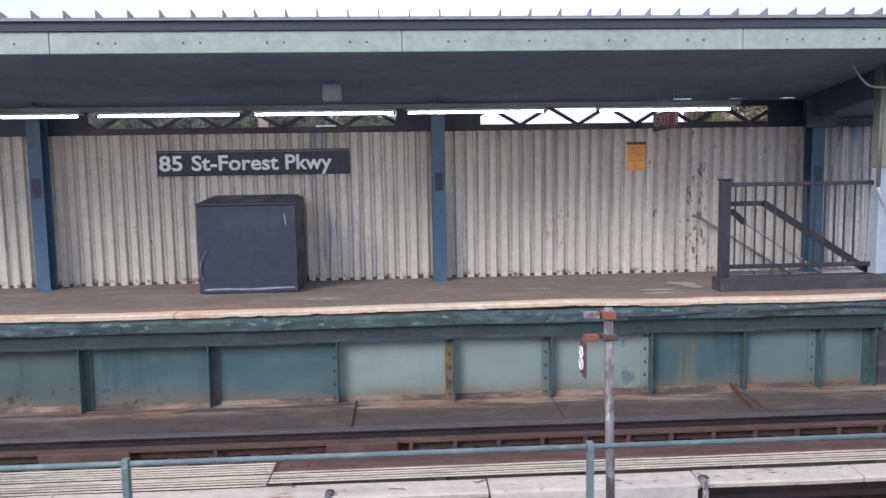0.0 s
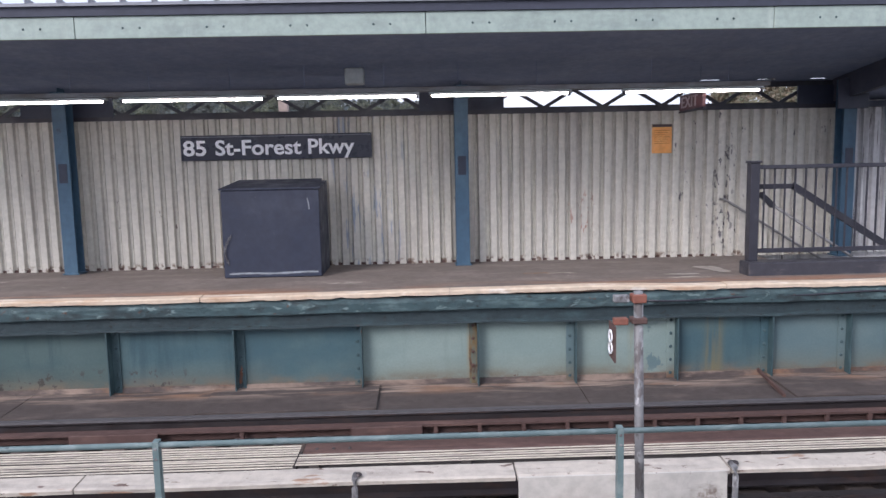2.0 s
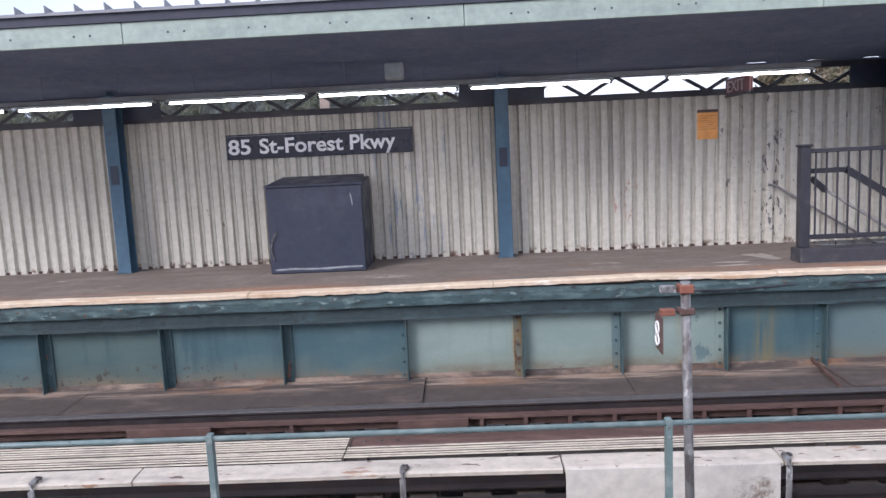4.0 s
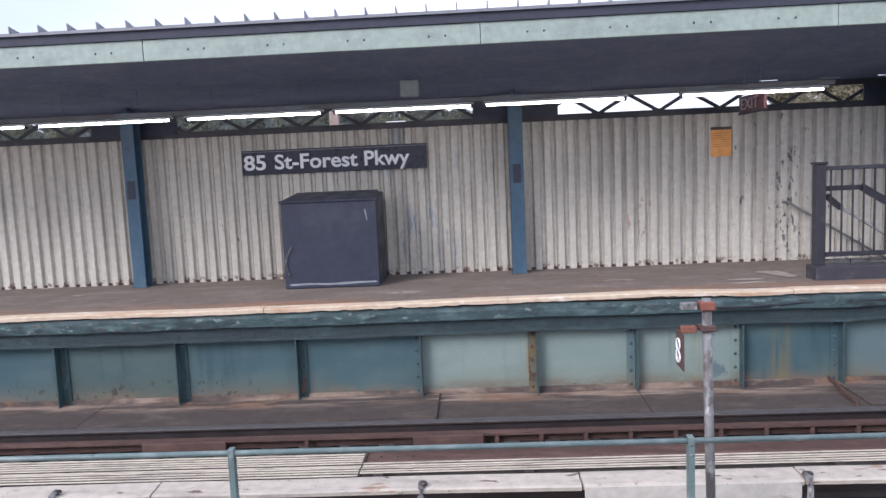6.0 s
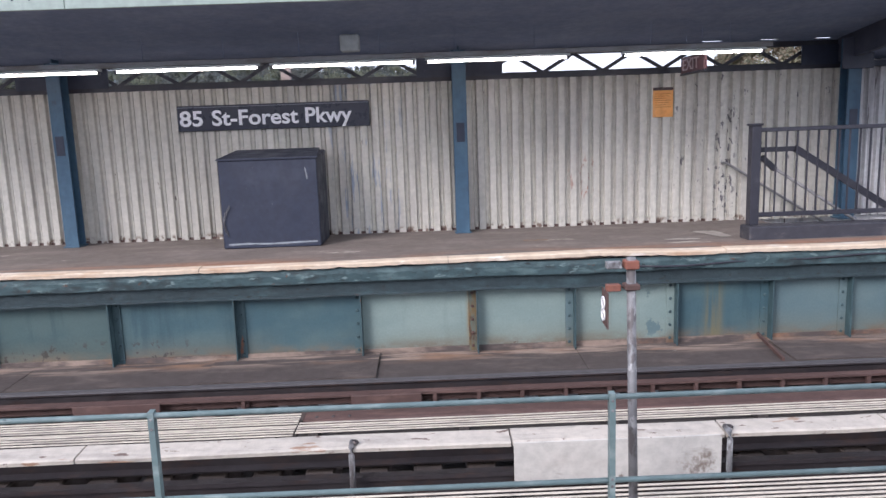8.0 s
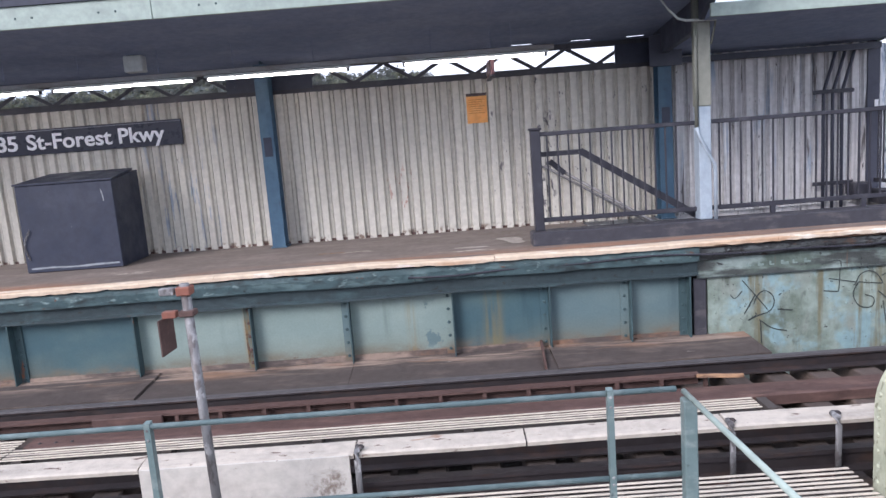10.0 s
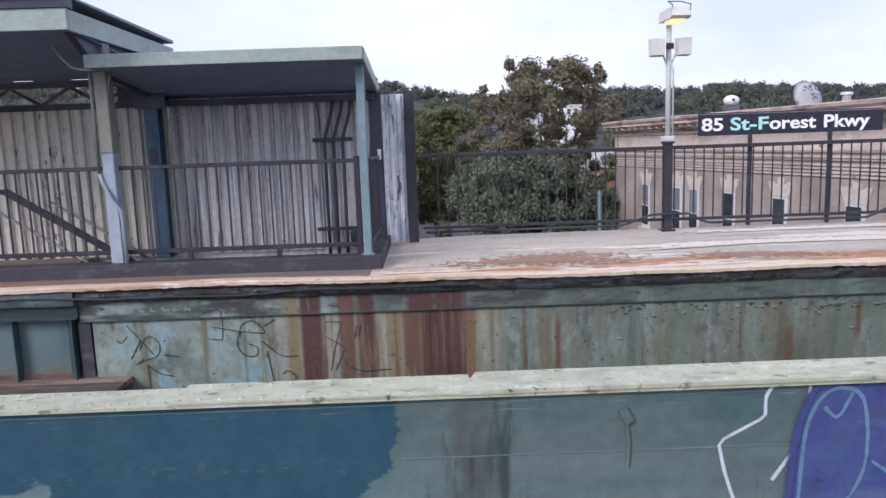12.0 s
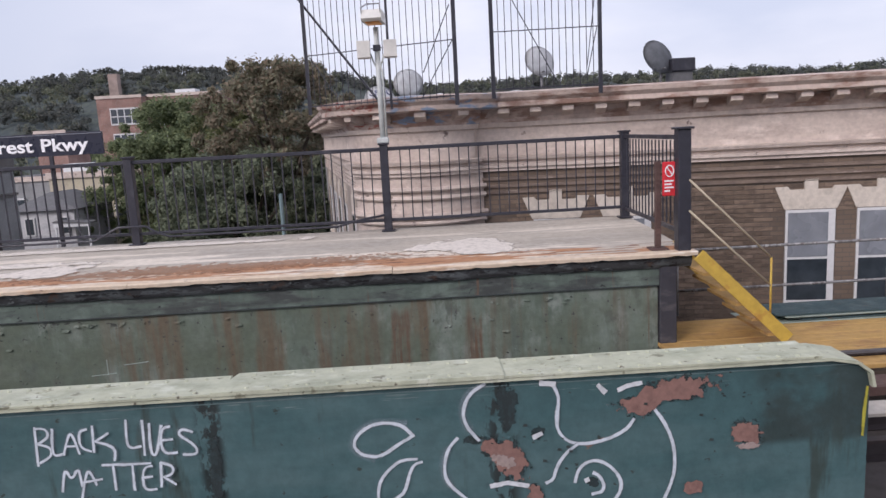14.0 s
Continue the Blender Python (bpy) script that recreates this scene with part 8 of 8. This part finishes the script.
def tree(at, base, top, spread, mat, label, seed, n=26000, leaf=0.13, upper=None):
    rng = random.Random(seed)
    x, y = at
    th = thing("tree", (x, y, base), label, "tree", "street trees")
    hgt = top - base
    fork = base + hgt * 0.38
    part("trunk", pipe([(x, y, base), (x + 0.1, y, base + hgt * 0.2), (x - 0.05, y, fork)], 0.30, 10, taper=0.20), "bark", th, "", True)
    clumps = []
    for i in range(9):
        a = i * 2.4 + rng.uniform(-0.4, 0.4)
        r = spread * rng.uniform(0.35, 0.75)
        zt = fork + (top - fork) * rng.uniform(0.35, 0.9)
        tip = (x + r * math.cos(a), y + r * math.sin(a), zt)
        mid = (x + r * 0.4 * math.cos(a), y + r * 0.4 * math.sin(a), fork + (zt - fork) * 0.55)
        part("limb", pipe([(x - 0.05, y, fork - 0.3), mid, tip], 0.11, 7, taper=0.03), "bark", th, "", True)
    lobes = [(rng.uniform(0, 6.283), rng.uniform(0.15, 0.95), rng.uniform(0.25, 0.6)) for _ in range(7)]
    for i in range(190):
        u = rng.random()
        z = fork - 0.4 + (top - fork + 0.2) * u
        wide = spread * max(0.14, 1 - (max(u - 0.35, 0) / 0.72) ** 3) ** 0.5 * (0.72 + 0.34 * min(u / 0.30, 1)) * rng.uniform(0.78, 1.12)
        a = rng.uniform(0, 6.283)
        dent = max([0.0] + [w * max(0.0, 1 - abs((a - q + 3.14) % 6.283 - 3.14) / 0.55) * max(0.0, 1 - abs(u - h) / 0.16) for q, h, w in lobes])
        r = wide * math.sqrt(rng.random()) * 0.95 * (1 - dent)
        k = rng.uniform(0.20, 0.66) * spread / 3.6
        clumps.append((x + r * math.cos(a), y + r * math.sin(a), min(z, top - k * 0.5), k, k, k * 0.75))
    for i in range(46):
        u = rng.random() ** 0.8
        a = rng.uniform(0, 6.283)
        wide = spread * max(0.14, 1 - (max(u - 0.35, 0) / 0.72) ** 3) ** 0.5 * rng.uniform(0.98, 1.14)
        k = rng.uniform(0.16, 0.40) * spread / 3.6
        clumps.append((x + wide * 0.96 * math.cos(a), y + wide * 0.96 * math.sin(a), fork + (top - 0.25 - fork) * u, k, k, k * 1.2))
    groups = [(mat, clumps)]
    if upper:
        cut = [fork + (top - fork) * (0.40 + 0.14 * math.sin(c[0] * 2.1)) for c in clumps]
        groups = [(mat, [c for c, q in zip(clumps, cut) if c[2] < q]), (upper, [c for c, q in zip(clumps, cut) if c[2] >= q])]
    for g_, (mat_, list_) in enumerate(groups):
        ob = new("crown", leaf_mesh("crown", list_, int(n * len(list_) / len(clumps)), leaf, seed + g_, mat_))
        ob.parent = th
        ob.location = -Vector((x, y, base))
    return th


tree((13.8, 29.5), STREET, 4.55, 3.0, "leaf_dark", "broad street tree with its upper leaves turning russet", 5, 92000, 0.078, "leaf_turning")
tree((12.6, 27.2), STREET, 0.9, 3.1, "leaf_dark", "low dark green tree under the russet one", 21, 60000, 0.075)
tree((5.0, 46.0), STREET, 4.1, 4.0, "leaf_green", "broad fresh green street tree", 11, 80000, 0.095)
tree((9.2, 42.0), STREET, 3.4, 3.0, "leaf_light", "lighter green tree with some yellow", 14, 60000, 0.09)
tree((5.2, 38.0), STREET, 1.9, 2.9, "leaf_green", "low leafy tree in front of a cream house", 17, 60000, 0.085)

# ---- wooded hill far behind ----
def ridge_z(x):
    """The height of the wooded ridge: higher to the west, with a dip and a knoll east of it."""
    u = min(max((18 - x) / 34, 0), 1)
    u = u * u * (3 - 2 * u)
    return 16.0 + 6.0 * u + 2.2 * math.exp(-((x + 74) / 20) ** 2) + 1.3 * math.exp(-((x - 97) / 9) ** 2) - 0.012 * max(x - 60, 0) + 0.5 * math.sin(x * 0.11 + 1)


def canopy_z(x, d):
    """The ground of the woods, d metres before (-) or behind the ridge."""
    k_ = max(0.0, 1 - (abs(d) / 105) ** 1.5) if d < 0 else max(0.0, 1 - d / 150)
    return STREET + (ridge_z(x) - STREET) * k_ + (1.2 * noise.noise(Vector((x / 9, d / 9, 1))) - 1.6) * (1 if k_ > 0.02 else 0)


hv, hf = [], []
xs_ = np.arange(-200, 280, 3.0)
ds_ = list(np.arange(-105, 12, 3.0)) + [40, 90, 150]
for x in xs_:
    for d in ds_:
        hv.append((x, 232 + d, canopy_z(x, d)))
nd = len(ds_)
for i in range(len(xs_) - 1):
    for j in range(nd - 1):
        hf.append((i * nd + j, (i + 1) * nd + j, (i + 1) * nd + j + 1, i * nd + j + 1))
me = bpy.data.meshes.new("hill")
me.from_pydata(hv, [], hf)
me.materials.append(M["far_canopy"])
me.polygons.foreach_set("use_smooth", [True] * len(me.polygons))
tagged(new("hill", me), "wooded hill on the horizon with dense tree crowns", "hill", kind="structure")
rng = random.Random(3)


def crown(x, y, z, r):
    """A far tree crown: a few clumps heaped on one another."""
    out = [(x, y, z, r, r, r * 0.8)]
    for _ in range(4):
        a, q = rng.uniform(0, 6.283), rng.uniform(0.3, 0.55)
        out.append((x + r * 0.6 * math.cos(a), y + r * 0.6 * math.sin(a), z + r * rng.uniform(-0.3, 0.6), r * q, r * q, r * q))
    return out


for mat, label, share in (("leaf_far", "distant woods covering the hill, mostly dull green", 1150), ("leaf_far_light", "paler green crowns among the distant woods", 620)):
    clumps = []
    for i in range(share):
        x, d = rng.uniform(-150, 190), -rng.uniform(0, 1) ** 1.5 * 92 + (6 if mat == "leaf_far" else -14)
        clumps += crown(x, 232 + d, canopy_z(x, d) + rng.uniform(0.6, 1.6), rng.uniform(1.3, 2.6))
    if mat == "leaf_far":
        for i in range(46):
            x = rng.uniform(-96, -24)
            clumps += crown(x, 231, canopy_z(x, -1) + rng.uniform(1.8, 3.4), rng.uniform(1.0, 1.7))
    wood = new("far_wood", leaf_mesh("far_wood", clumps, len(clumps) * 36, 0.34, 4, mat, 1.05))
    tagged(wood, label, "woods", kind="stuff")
clumps = []
for i in range(120):
    x, y = rng.uniform(-90, 110), rng.uniform(70, 140)
    clumps += crown(x, y, STREET + rng.uniform(2, 7.0) + (y - 70) * 0.035, rng.uniform(1.8, 3.2))
mid_wood = new("garden_trees", leaf_mesh("garden_trees", clumps, 60000, 0.24, 6, "leaf_far_light", 1.0))
tagged(mid_wood, "leafy garden trees between the far houses", "trees", kind="stuff")

# ---- bricks of the front wall of the corner building, each proud of its joints ----
M["brick_piece"] = surf("brown_roman_brick_face", (0.172, 0.125, 0.093), [((0.122, 0.090, 0.070), (6, 6, 14), 0.45, 0.62, 133)], rough=0.85, bump=0.2, tint=0.30)
brick_me = mesh_of("brick", box(0.0, 0.288, -0.009, 0.0, 0.0, 0.061, 0.003), "brick_piece")
ang = math.atan2(dr.y, dr.x)
joined = bmesh.new()
for row in range(38):
    z = -2.66 + row * 0.074
    s_ = 0.02 if row % 2 else 0.17
    while s_ < 8.0:
        x = right_wall[0][0] + dr.x * s_
        if not any(abs(x + 0.14 - wx) < (0.56 if -0.3 > z > -2.1 else 0.0) for wx in (21.55, 22.68, 25.45, 26.50)) and x > 20.62:
            at = Vector((x, right_wall[0][1] + dr.y * s_, z)) + Vector((dr.y, -dr.x, 0)) * 0.001
            if 22.9 < x < 25.2:
                ob = like("brick", brick_me, corner, at)
                ob.rotation_euler = (0, 0, ang)
            else:
                b = box(0.0, 0.288, -0.009, 0.0, 0.0, 0.061)
                bmesh.ops.transform(b, matrix=Matrix.Translation(at) @ Matrix.Rotation(ang, 4, "Z"), verts=b.verts)
                tmp = bpy.data.meshes.new("tmp")
                b.to_mesh(tmp)
                b.free()
                joined.from_mesh(tmp)
                bpy.data.meshes.remove(tmp)
        s_ += 0.300
tagged(part("bricks", joined, "brick_piece", corner), kind="stuff")
